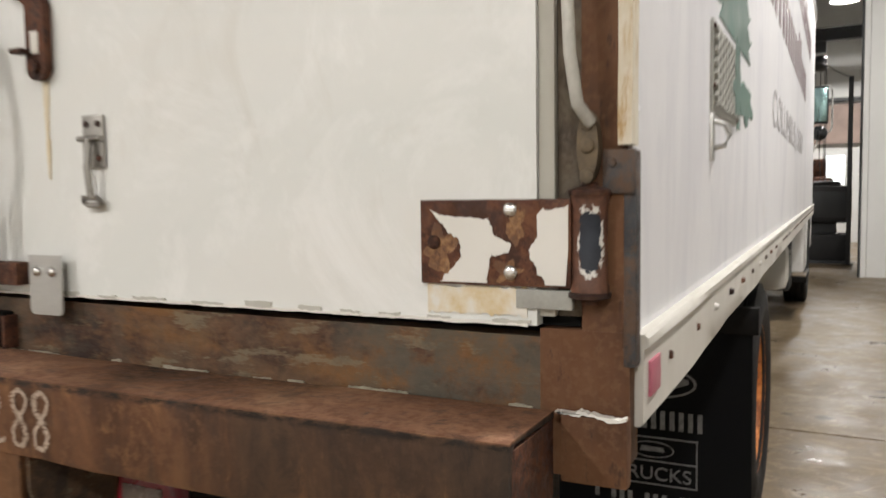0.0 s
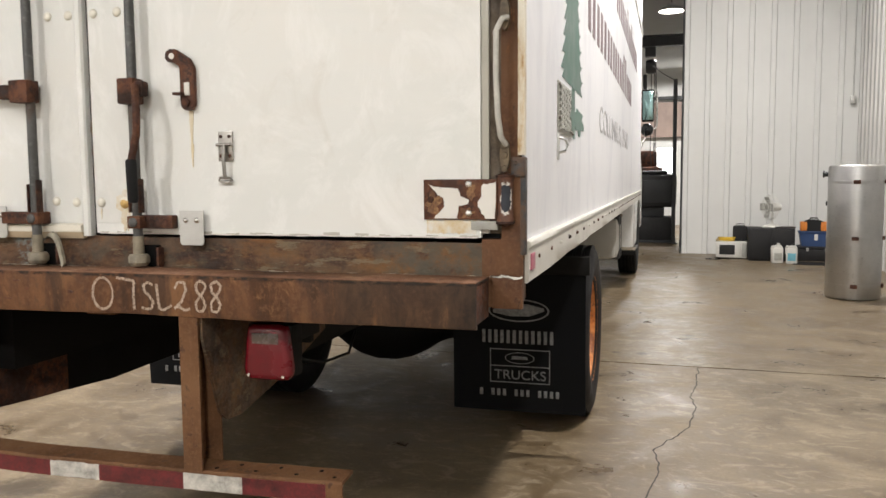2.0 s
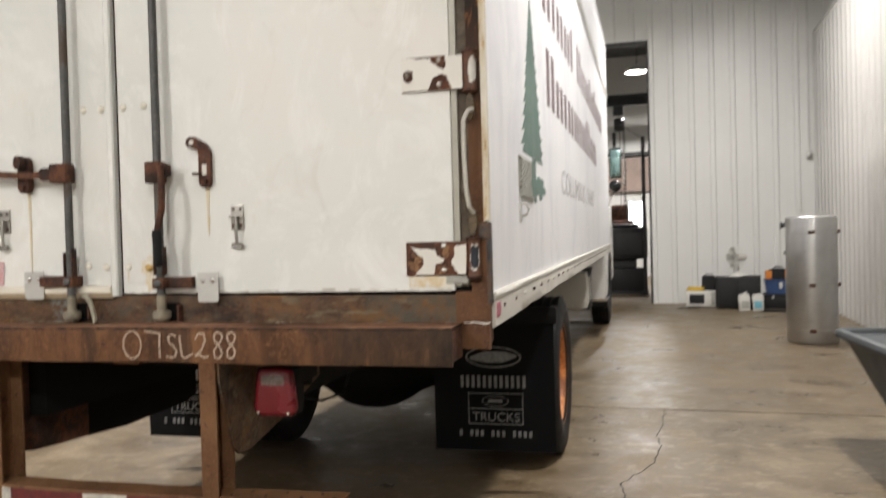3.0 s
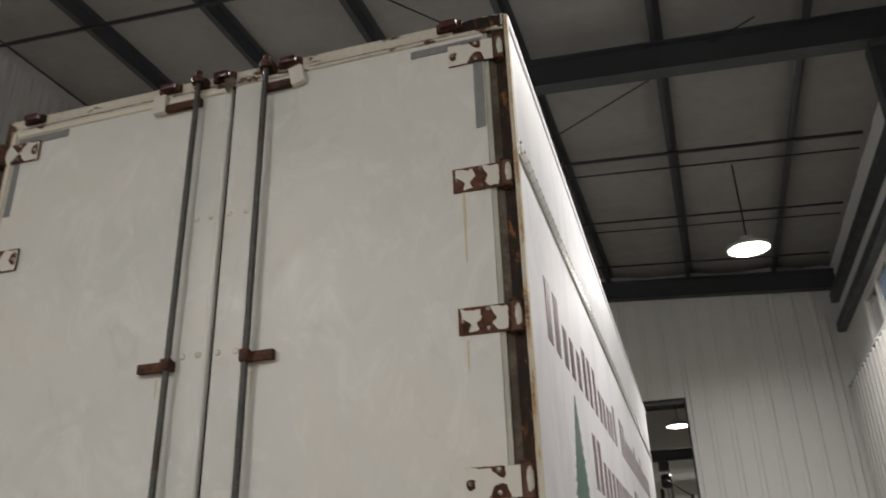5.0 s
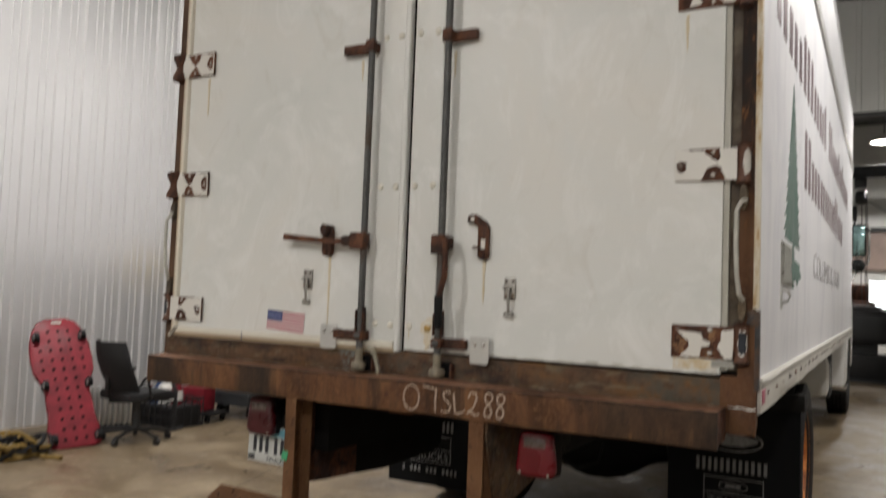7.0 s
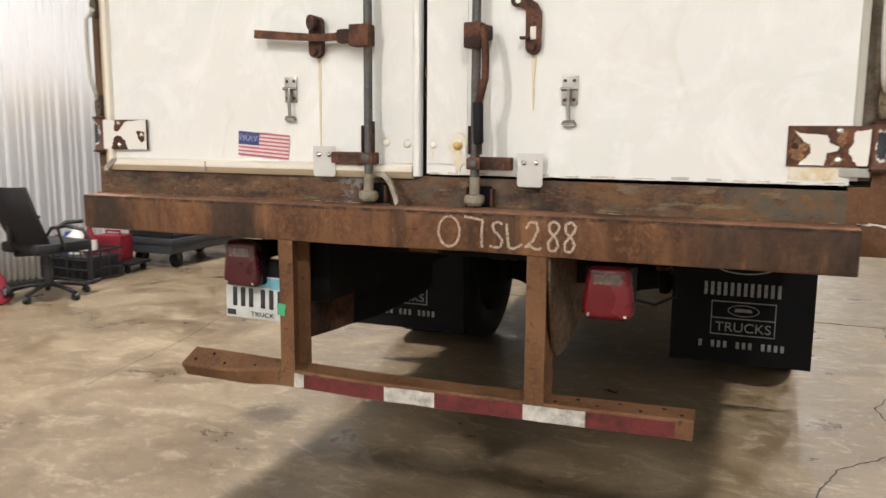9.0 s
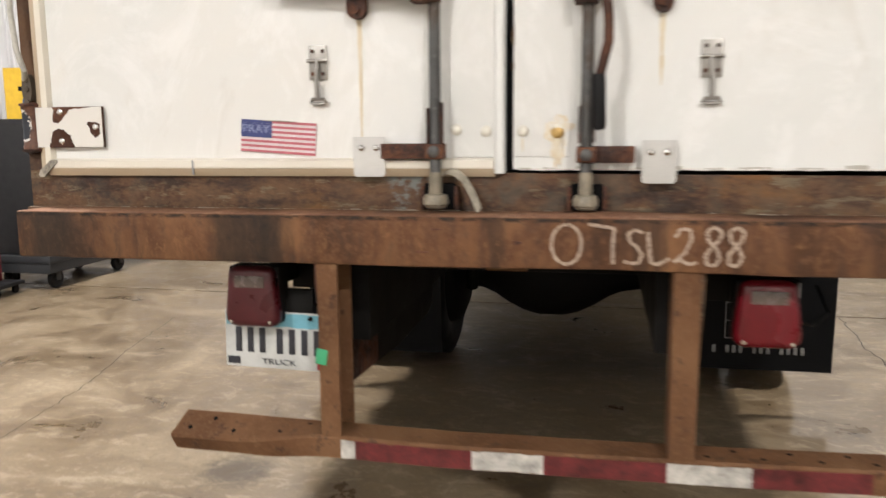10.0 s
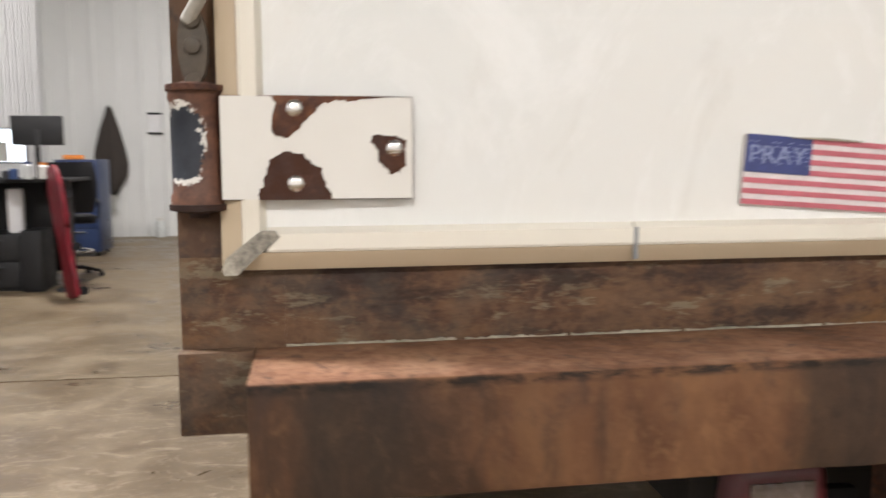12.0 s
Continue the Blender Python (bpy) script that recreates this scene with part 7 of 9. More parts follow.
# grab handles on the corner posts
LEFT_GRAB = -1.266
for s, x in ((1, 1.246), (-1, LEFT_GRAB)):
    bm = bmesh.new()
    pts = [(x + s * 0.016, -0.010, 1.800), (x + s * 0.006, -0.028, 1.795), (x - s * 0.008, -0.034, 1.765), (x - s * 0.008, -0.036, 1.65), (x - s * 0.004, -0.036, 1.56), (x + s * 0.002, -0.028, 1.505), (x + s * 0.012, -0.010, 1.485)]
    if s < 0:
        pts = [(-2 * (q[0] - x) + x if 0 < i < 6 else q[0], q[1], q[2]) for i, q in enumerate(pts)]
    fine = []
    for a, b in zip(pts, pts[1:]):
        fine += [Vector(a).lerp(Vector(b), k / 4) for k in range(4)]
    tube(bm, fine + [pts[-1]], 0.0072, 10)
    grab = tpart("grab_handle", bm, M["handle_paint"], "chipped pale grab handle on the corner post")
    for z in (1.44, 1.79):
        bm = bmesh.new()
        slab(bm, arc(x + s * 0.008, z + 0.020, 0.0125 if s > 0 else 0.0145, 0.040, 0, 360, 18)[:-1], "y", -0.010, 0.012)
        part("grab_foot", bm, M["foot_tan" if s > 0 else "foot_olive"], grab)
    bm = bmesh.new()
    for z in (1.425, 1.46, 1.485):
        lathe(bm, [(0.009, 0), (0.008, 0.004), (0.0, 0.006)], Matrix.Translation((x + s * 0.008, -0.010, z)) @ Matrix.Rotation(radians(90), 4, "X"), 10)
    part("bolt", bm, M["foot_tan" if s > 0 else "foot_olive"], grab)

# marker lamps on the header
for x in (-1.118, -0.335, -0.045, 0.292, 1.05):
    bm = bmesh.new()
    box(bm, x - 0.058, x + 0.058, -0.016, 0.006, 3.808, 3.850, 0.006)
    ml = tpart("marker_lamp", bm, M["rust_dark"], "small red marker lamp on the header")
    bm = bmesh.new()
    box(bm, x - 0.040, x + 0.040, -0.042, -0.014, 3.812, 3.846, 0.012)
    part("lens", bm, M["red_lens_dark"], ml)

bm = bmesh.new()
slab(bm, [(-0.040, 3.812), (0.016, 3.812), (0.012, 3.765), (-0.010, 3.725), (-0.030, 3.752)], "y", -0.016, -0.013)
tpart("loose_flap", bm, M["strip_grime"], "loose grimy rubber flap under the marker lamp")

# ---------------------------------------------------------------- side graphics of the box
XS = BW - 0.004


def side_plate(bm, pts, t0=0.0, t1=0.0022):
    slab(bm, pts, "x", XS - 0.001 + t0, XS + t1)


side_right = [o for o in truck.children if o.name.startswith("side_panel")][-1]
# conifer print, ragged branches
bm = bmesh.new()
n = 34
L, R = [], []
for i in range(n + 1):
    f = i / n
    z = 2.43 - (2.43 - 1.76) * f
    w = 0.012 + 0.34 * f ** 0.95
    jag = 0.72 + 0.28 * ((i % 3) / 2.0)
    L.append((1.075 - w * jag * (1 + 0.25 * noise.noise((i, 1, 5))), z - 0.012 * (i % 3)))
    R.append((1.075 + w * jag * 1.1 * (1 + 0.25 * noise.noise((i, 8, 5))), z - 0.012 * ((i + 1) % 3)))
side_plate(bm, L + R[::-1])
part("tree_print", bm, M["tree_green"], side_right, "faded green conifer print")
bm = bmesh.new()
side_plate(bm, blob(1.30, 1.625, 0.16, 0.055, 4, 30, 0.35), 0.0, 0.0026)
side_plate(bm, [(1.10, 1.55), (1.16, 1.55), (1.15, 1.74), (1.11, 1.74)], 0.0, 0.0024)
part("tree_print", bm, M["tree_green"], side_right)
# louvred vent panel under the tree
bm = bmesh.new()
box(bm, XS - 0.002, XS + 0.006, 0.655, 1.055, 1.553, 1.722, 0.002)
vent = tpart("side_vent", bm, M["vent_grey"], "grey louvred vent plate with a hanging latch")
for k in range(9):
    y = 0.682 + k * 0.0435
    pts = [(y + 0.006 * math.sin(i * math.pi / 2 + k * 1.4) - 0.012, 1.566 + i * 0.00525) for i in range(28)]
    bm = bmesh.new()
    slab(bm, pts + [(a + 0.022 + 0.004 * math.sin(i * 1.9), b) for i, (a, b) in enumerate(pts)][::-1], "x", XS + 0.004, XS + 0.013)
    part("slat", bm, M["vent_grey"], vent)
for y, z in ((0.664, 1.71), (0.664, 1.60), (1.047, 1.71), (1.047, 1.565)):
    bm = bmesh.new()
    rod(bm, (XS + 0.005, y, z), (XS + 0.010, y, z), 0.006, 8, 0.004)
    part("vent_screw", bm, M["rust_dark"], vent)
bm = bmesh.new()
slab(bm, blob(0.985, 1.640, 0.062, 0.062, 7, 26, 0.45), "x", XS + 0.0128, XS + 0.0142)
part("shrub_print", bm, M["tree_green"], vent, "faded green shrub printed across the vent")
bm = bmesh.new()
box(bm, XS - 0.002, XS + 0.006, 0.655, 0.69, 1.462, 1.551, 0.002)
tube(bm, [(XS + 0.005, 0.675, 1.535), (XS + 0.024, 0.685, 1.530), (XS + 0.032, 0.69, 1.510), (XS + 0.024, 0.685, 1.490), (XS + 0.005, 0.675, 1.486)], 0.005, 8)
part("latch", bm, M["zinc"], vent, "dull zinc latch with a ring")


def word_bars(y0, y1, z0, h, kinds, material):
    """A painted company name as plain upright bars: two for a wide letter (w), one for a narrow one (i); capitals for tall ones."""
    units = [1.0 if k in "wW" else 0.40 for k in kinds]
    gap = 0.34
    scale = (y1 - y0) / (sum(units) + gap * (len(kinds) - 1))
    y = y0
    for k, (kind, u) in enumerate(zip(kinds, units)):
        w, hh, t = u * scale, h * (1.0 if kind.isupper() else 0.70), 0.36 * scale
        bm = bmesh.new()
        for a in ([y, y + w - t] if u > 0.9 else [y]):
            side_plate(bm, [(a, z0), (a + t, z0), (a + t, z0 + hh), (a, z0 + hh)])
        part("letter_bar", bm, material, side_right, "faded plum bars of a painted name" if k == 0 else "")
        y += w + gap * scale


word_bars(0.43, 3.25, 2.525, 0.275, "WwiWIwwI", M["plum"])
word_bars(3.62, 7.0, 2.525, 0.275, "WwwIwIwwi", M["plum"])
word_bars(1.66, 5.8, 2.065, 0.290, "WwiwwiwIIww", M["plum"])
lettering("place_name", "COLUMBUS, OHIO", Matrix.Translation((XS + 0.001, 2.30, 1.645)) @ Matrix.Rotation(radians(90), 4, "Z"), 0.20, M["grey_letter"], side_right, 3.0, 0.0012, "faded grey lettering on the side")
M["pink_tape"] = plain("faded_pink_reflector", (0.42, 0.12, 0.17), 0.4, 0, 0.3, 40)
bm = bmesh.new()
box(bm, BW + 0.004, BW + 0.0125, 0.060, 0.118, 1.161, 1.204, 0.0005)
part("reflector", bm, M["pink_tape"], rail, "faded pink reflector tape")


# ---------------------------------------------------------------- things along the far and right walls
M["alu"] = brushed("brushed_aluminium", (0.60, 0.60, 0.59), 0.36, (1, 1, 9), 26)
M["white_plastic"] = plain("white_plastic", (0.62, 0.61, 0.57), 0.4, 0, 0.12)
M["black_plastic"] = plain("black_plastic", (0.006, 0.006, 0.007), 0.55, 0, 0.3)
M["navy"] = plain("navy_enamel", (0.022, 0.040, 0.105), 0.35, 0, 0.3, 5)
M["blue_plastic"] = plain("blue_plastic", (0.022, 0.055, 0.15), 0.45, 0, 0.2)
M["yellow"] = plain("yellow_plastic", (0.62, 0.40, 0.03), 0.45, 0, 0.25)
M["ochre"] = plain("dirty_yellow_webbing", (0.20, 0.125, 0.025), 0.8, 0, 0.5, 30)
M["orange"] = plain("orange_plastic", (0.62, 0.20, 0.03), 0.45, 0, 0.2)
M["red_plastic"] = plain("red_plastic", (0.19, 0.013, 0.022), 0.5, 0, 0.6, 7)
M["red_plastic"].node_tree.nodes["Principled BSDF"].inputs["Specular IOR Level"].default_value = 0.25
M["grey_tub"] = plain("blue_grey_polyethylene", (0.045, 0.054, 0.060), 0.5, 0, 0.35, 5)
M["screen"] = glow("lit_screen", (0.85, 0.92, 1.0), 2.2)
M["fabric_black"] = plain("black_mesh_fabric", (0.010, 0.010, 0.011), 0.85, 0, 0.3, 90, 400)
M["coat"] = plain("dark_brown_coat", (0.045, 0.036, 0.030), 0.9, 0, 0.4, 12)
M["paper"] = plain("white_paper", (0.7, 0.7, 0.7), 0.8, 0, 0.05)
M["pink_panel"] = plain("dull_pink_panel", (0.33, 0.25, 0.215), 0.6, 0, 0.25, 3)


def thing(name, x, y, rz, label, category, group="", z=0.0):
    return holder(name, pose(x, y, z, 0, 0, rz), label, category, group)


def add(ob, name, material, maker, label="", auto=40):
    bm = bmesh.new()
    maker(bm)
    return part(name, bm, material, ob, label, auto)


# aluminium tank standing on end
tank = thing("metal_tank", 3.77, 8.02, -20, "tall brushed aluminium cylindrical tank standing on end", "tank")
add(tank, "shell", M["alu"], lambda bm: lathe(bm, [(0, 0.0), (0.30, 0.0), (0.318, 0.012), (0.322, 0.03), (0.322, 1.49), (0.318, 1.508), (0.30, 1.520), (0.295, 1.515), (0.27, 1.505), (0, 1.50)], None, 64))
for z in (0.16, 0.70, 1.33):
    add(tank, "band", M["alu"], lambda bm: lathe(bm, [(0.322, z - 0.016), (0.327, z - 0.014), (0.327, z + 0.014), (0.322, z + 0.016)], None, 64))
    add(tank, "bracket", M["rust_dark"], lambda bm: box(bm, 0.02, 0.10, -0.345, -0.322, z - 0.022, z + 0.022, 0.004))
    add(tank, "bracket", M["rust_dark"], lambda bm: box(bm, 0.322, 0.35, -0.05, 0.03, z - 0.022, z + 0.022, 0.004))
add(tank, "fitting", M["steel_dark"], lambda bm: (rod(bm, (-0.32, 0, 1.42), (-0.37, 0, 1.42), 0.03, 14), rod(bm, (-0.37, 0, 1.42), (-0.385, 0, 1.42), 0.042, 14)))
add(tank, "fitting", M["steel_dark"], lambda bm: rod(bm, (-0.32, 0.02, 1.08), (-0.345, 0.02, 1.08), 0.025, 12))
tank.scale = (0.90, 0.90, 1.0)

# microwave oven with rope and a black bag on it
mw = thing("microwave", 2.83, 12.52, -4, "small white microwave oven on the floor", "microwave")
add(mw, "body", M["white_plastic"], lambda bm: box(bm, -0.28, 0.28, -0.19, 0.19, 0.015, 0.295, 0.010))
add(mw, "door", M["white_plastic"], lambda bm: box(bm, -0.272, 0.13, -0.205, -0.191, 0.025, 0.285, 0.006))
add(mw, "door_window", M["black_plastic"], lambda bm: box(bm, -0.22, 0.03, -0.2075, -0.204, 0.075, 0.24, 0.001), "grey see-through window")
add(mw, "control_panel", M["vent_grey"], lambda bm: box(bm, 0.145, 0.268, -0.198, -0.191, 0.04, 0.27, 0.002))
add(mw, "handle", M["white_plastic"], lambda bm: box(bm, 0.10, 0.12, -0.23, -0.204, 0.06, 0.25, 0.005))
for sx in (-0.22, 0.22):
    add(mw, "foot", M["black_plastic"], lambda bm: box(bm, sx - 0.02, sx + 0.02, -0.15, 0.15, 0.0, 0.016))
rope = thing("rope", 2.78, 12.50, 0, "bundle of yellow rope on the microwave", "rope", "", 0.297)
add(rope, "rope_loop", M["yellow"], lambda bm: [tube(bm, [(0.15 * math.cos(a) * (1 + 0.15 * math.sin(3 * a + k)) - 0.06, 0.09 * math.sin(a), 0.012 + 0.02 * k + 0.006 * math.sin(2 * a + k)) for a in [2 * math.pi * i / 24 for i in range(24)]], 0.010, 6, True) for k in range(3)])
bag = thing("black_bag", 2.95, 12.55, 0, "small black bag standing on the microwave", "bag", "", 0.297)
add(bag, "body", M["fabric_black"], lambda bm: box(bm, -0.12, 0.11, -0.10, 0.10, 0.0, 0.26, 0.045))
add(bag, "strap", M["black_plastic"], lambda bm: tube(bm, [(-0.08, 0, 0.24), (-0.06, 0, 0.29), (0.05, 0, 0.29), (0.07, 0, 0.24)], 0.008, 6))
cord = thing("power_cord", 2.62, 12.18, 0, "black power cord lying on the concrete", "cord")
add(cord, "cord", M["rubber"], lambda bm: tube(bm, [(0.35 * i / 14 - 0.25 + 0.06 * math.sin(i * 1.1), 0.10 * math.sin(i * 0.8) + 0.01 * i, 0.008) for i in range(15)], 0.007, 6))

# black cabinet with a fan
cab_b = thing("black_cabinet", 3.40, 12.30, -3, "low black cabinet against the wall", "cabinet")
add(cab_b, "body", M["black_plastic"], lambda bm: box(bm, -0.36, 0.36, -0.26, 0.26, 0.03, 0.545, 0.012))
add(cab_b, "door", M["black_plastic"], lambda bm: box(bm, -0.345, -0.005, -0.275, -0.261, 0.05, 0.525, 0.006))
add(cab_b, "door", M["black_plastic"], lambda bm: box(bm, 0.005, 0.345, -0.275, -0.261, 0.05, 0.525, 0.006))
add(cab_b, "plinth", M["black_plastic"], lambda bm: box(bm, -0.34, 0.34, -0.23, 0.24, 0.0, 0.03))
fan = thing("desk_fan", 3.42, 12.28, -62, "white desk fan on the black cabinet", "fan", "", 0.547)
fan.scale = (1.25, 1.25, 1.25)
add(fan, "base", M["white_plastic"], lambda bm: lathe(bm, [(0, 0), (0.12, 0.0), (0.125, 0.012), (0.10, 0.03), (0.03, 0.045), (0.018, 0.06), (0.016, 0.20), (0, 0.20)], None, 28))
add(fan, "motor", M["white_plastic"], lambda bm: lathe(bm, [(0, -0.02), (0.05, -0.015), (0.06, 0.04), (0.045, 0.11), (0, 0.12)], Matrix.Translation((0, 0, 0.27)) @ Matrix.Rotation(radians(-90), 4, "X"), 20))


def guard_rings(bm):
    for r, yy in ((0.165, -0.05), (0.13, -0.075), (0.09, -0.085), (0.045, -0.09), (0.165, -0.02)):
        tube(bm, [(r * math.cos(2 * math.pi * i / 28), yy, 0.27 + r * math.sin(2 * math.pi * i / 28)) for i in range(28)], 0.0035, 5, True)
    for i in range(24):
        a = 2 * math.pi * i / 24
        tube(bm, [(0.04 * math.cos(a), -0.09, 0.27 + 0.04 * math.sin(a)), (0.12 * math.cos(a), -0.08, 0.27 + 0.12 * math.sin(a)), (0.165 * math.cos(a), -0.035, 0.27 + 0.165 * math.sin(a))], 0.0025, 4)


add(fan, "guard", M["white_plastic"], guard_rings, "white wire guard")


def blades(bm):
    for k in range(4):
        m = Matrix.Translation((0, -0.045, 0.27)) @ Matrix.Rotation(math.pi * k / 2, 4, "Y") @ Matrix.Rotation(radians(20), 4, "X")
        box(bm, -0.045, 0.05, -0.003, 0.003, 0.02, 0.145, 0.002, 0, m)
    rod(bm, (0, -0.07, 0.27), (0, -0.02, 0.27), 0.026, 14)


add(fan, "blades", M["vent_grey"], blades)
tray = thing("laptop", 3.46, 12.22, 8, "closed grey laptop lying under the fan", "laptop", "", 0.547)
tray.location = (3.60, 12.16, 0.547)
add(tray, "shell", M["slate"], lambda bm: box(bm, -0.15, 0.15, -0.10, 0.10, 0.0, 0.022, 0.005))


# white jugs
def jug(x, y, rz, blue):
    ob = thing("plastic_jug", x, y, rz, "white plastic oil jug with a printed label", "jug", "white jugs")
    add(ob, "body", M["white_plastic"], lambda bm: (box(bm, -0.085, 0.085, -0.055, 0.055, 0.0, 0.25, 0.020), slab(bm, [(-0.075, 0.25), (0.08, 0.25), (0.05, 0.295), (-0.015, 0.295)], "y", -0.045, 0.045)))
    add(ob, "cap", M["white_plastic"] if not blue else M["black_plastic"], lambda bm: rod(bm, (0.018, 0, 0.293), (0.018, 0, 0.325), 0.024, 16))
    add(ob, "grip", M["white_plastic"], lambda bm: tube(bm, [(-0.05, 0, 0.275), (-0.078, 0, 0.285), (-0.092, 0, 0.25), (-0.088, 0, 0.16), (-0.07, 0, 0.14)], 0.012, 8))
    add(ob, "label_patch", M["vent_grey"] if not blue else M["plate_blue"], lambda bm: box(bm, -0.06, 0.06, -0.0575, -0.054, 0.05, 0.17, 0.001))


jug(3.44, 11.74, 10, False)
jug(3.66, 11.72, -12, True)

# black case, blue crate, tool bag
case = thing("tool_case", 4.13, 12.32, -5, "flat black tool case standing by the wall", "case")
add(case, "body", M["black_plastic"], lambda bm: box(bm, -0.30, 0.26, -0.20, 0.20, 0.0, 0.20, 0.02))
add(case, "lid", M["black_plastic"], lambda bm: box(bm, -0.305, 0.265, -0.205, 0.205, 0.202, 0.245, 0.012))
for sx in (-0.16, 0.12):
    add(case, "latch", M["zinc"], lambda bm: box(bm, sx - 0.02, sx + 0.02, -0.214, -0.205, 0.165, 0.225, 0.003))
crate = thing("blue_toolbox", 4.10, 12.30, -5, "blue plastic toolbox on the black case", "toolbox", "", 0.247)
add(crate, "body", M["blue_plastic"], lambda bm: slab(bm, [(-0.22, 0.0), (0.20, 0.0), (0.235, 0.22), (-0.255, 0.22)], "y", -0.15, 0.15))
add(crate, "rim", M["blue_plastic"], lambda bm: box(bm, -0.265, 0.245, -0.165, 0.165, 0.221, 0.245, 0.006))
add(crate, "latch", M["white_plastic"], lambda bm: box(bm, -0.03, 0.02, -0.163, -0.150, 0.10, 0.20, 0.004))
tb = thing("tool_bag", 4.06, 12.28, -5, "black and yellow tool bag on the blue toolbox", "bag", "", 0.494)
add(tb, "body", M["fabric_black"], lambda bm: slab(bm, [(-0.18, 0.0), (0.18, 0.0), (0.16, 0.15), (0.08, 0.185), (-0.08, 0.185), (-0.16, 0.15)], "y", -0.09, 0.09))
for a, b in ((-0.205, -0.10), (0.10, 0.205)):
    add(tb, "end_panel", M["orange"], lambda bm: box(bm, a, b, -0.097, 0.097, 0.004, 0.155, 0.02), "yellow-orange end panel")
add(tb, "handle", M["black_plastic"], lambda bm: tube(bm, [(-0.07, 0, 0.18), (-0.05, 0, 0.215), (0.05, 0, 0.215), (0.07, 0, 0.18)], 0.010, 8))
mat_ = thing("rubber_mat", 4.02, 11.72, -8, "thin black rubber mat on the concrete", "mat")
add(mat_, "sheet", M["rubber"], lambda bm: box(bm, -0.34, 0.45, -0.20, 0.20, 0.0005, 0.012, 0.004))

# switch box and conduit at the corner
sw = thing("switch_box", 0, 0, 0, "small grey switch box with conduit on the wall", "switch")
sw.matrix_world = HALL @ Matrix.Translation((2.80, -0.024, 2.68))
add(sw, "box", M["zinc"], lambda bm: box(bm, -0.045, 0.045, -0.05, -0.001, -0.06, 0.07, 0.006))
add(sw, "switch", M["white_plastic"], lambda bm: box(bm, -0.012, 0.012, -0.062, -0.05, -0.015, 0.02, 0.003))
add(sw, "conduit", M["zinc"], lambda bm: rod(bm, (0, -0.02, 0.07), (0, -0.02, 3.6), 0.011, 10))

# wheeled tub with yellow gear, by the right wall
tub = thing("tilt_cart", 3.62, 1.92, 3, "dark grey plastic tub cart holding yellow gear", "cart")


def tub_shell(bm):
    o = [(-0.56, -1.0), (0.62, -1.0), (0.62, 1.25), (-0.56, 1.25)]
    lo = [(-0.36, -0.75), (0.55, -0.75), (0.55, 0.75), (-0.36, 0.75)]
    ring = lambda pts, z, d=0.0: [bm.verts.new((x + (d if x < 0 else -d), y + (d if y < 0 else -d), z)) for x, y in pts]
    A, B = ring(lo, 0.16), ring(o, 0.72)
    C, D = ring(o, 0.72, 0.03), ring(lo, 0.19, 0.03)
    for P, Q in ((A, B), (B, C), (C, D)):
        for i in range(4):
            bm.faces.new((P[i], P[(i + 1) % 4], Q[(i + 1) % 4], Q[i]))
    bm.faces.new(A)
    bm.faces.new(D)


add(tub, "shell", M["grey_tub"], tub_shell, auto=25)
add(tub, "rim", M["grey_tub"], lambda bm: tube(bm, [(-0.57, -1.01, 0.72), (0.63, -1.01, 0.72), (0.63, 1.26, 0.72), (-0.57, 1.26, 0.72)], 0.035, 8, True))
for sx, sy in ((-0.25, -0.6), (0.45, -0.6), (-0.25, 0.6), (0.45, 0.6)):
    add(tub, "caster", M["rubber"], lambda bm: (rod(bm, (sx - 0.02, sy, 0.075), (sx + 0.02, sy, 0.075), 0.075, 18), box(bm, sx - 0.03, sx + 0.03, sy - 0.03, sy + 0.03, 0.13, 0.162, 0.004)))
gear = thing("yellow_bag", 3.48, 2.48, 20, "bulging yellow bag inside the tub cart", "bag", "", 0.192)
add(gear, "bag", M["yellow"], lambda bm: lathe(bm, [(0, 0), (0.26, 0.0), (0.34, 0.12), (0.33, 0.34), (0.25, 0.50), (0.12, 0.60), (0, 0.63)], Matrix.Diagonal((0.80, 1.05, 1.08, 1.0)), 24))

# ---------------------------------------------------------------- things along the left wall
# plastic creeper leaning on the wall


def creeper_mesh(bm):
    """A moulded mechanic's creeper with dimples, lying in XZ, face towards -y."""
    out = [(0.15, 0.0), (0.205, 0.02), (0.218, 0.06), (0.218, 0.19), (0.192, 0.31), (0.178, 0.41), (0.186, 0.54), (0.204, 0.63), (0.210, 0.67), (0.246, 0.69), (0.256, 0.74), (0.264, 0.86), (0.262, 0.98), (0.244, 1.07), (0.212, 1.17), (0.165, 1.24), (0.09, 1.275)]
    pts = out + [(-x, z) for x, z in reversed(out)]
    slab(bm, pts, "y", 0.0, 0.045)
    es = [e for e in bm.edges if abs(e.verts[0].co.y - e.verts[1].co.y) < 1e-5]
    bmesh.ops.bevel(bm, geom=es, offset=0.014, segments=3, affect="EDGES", profile=0.5)


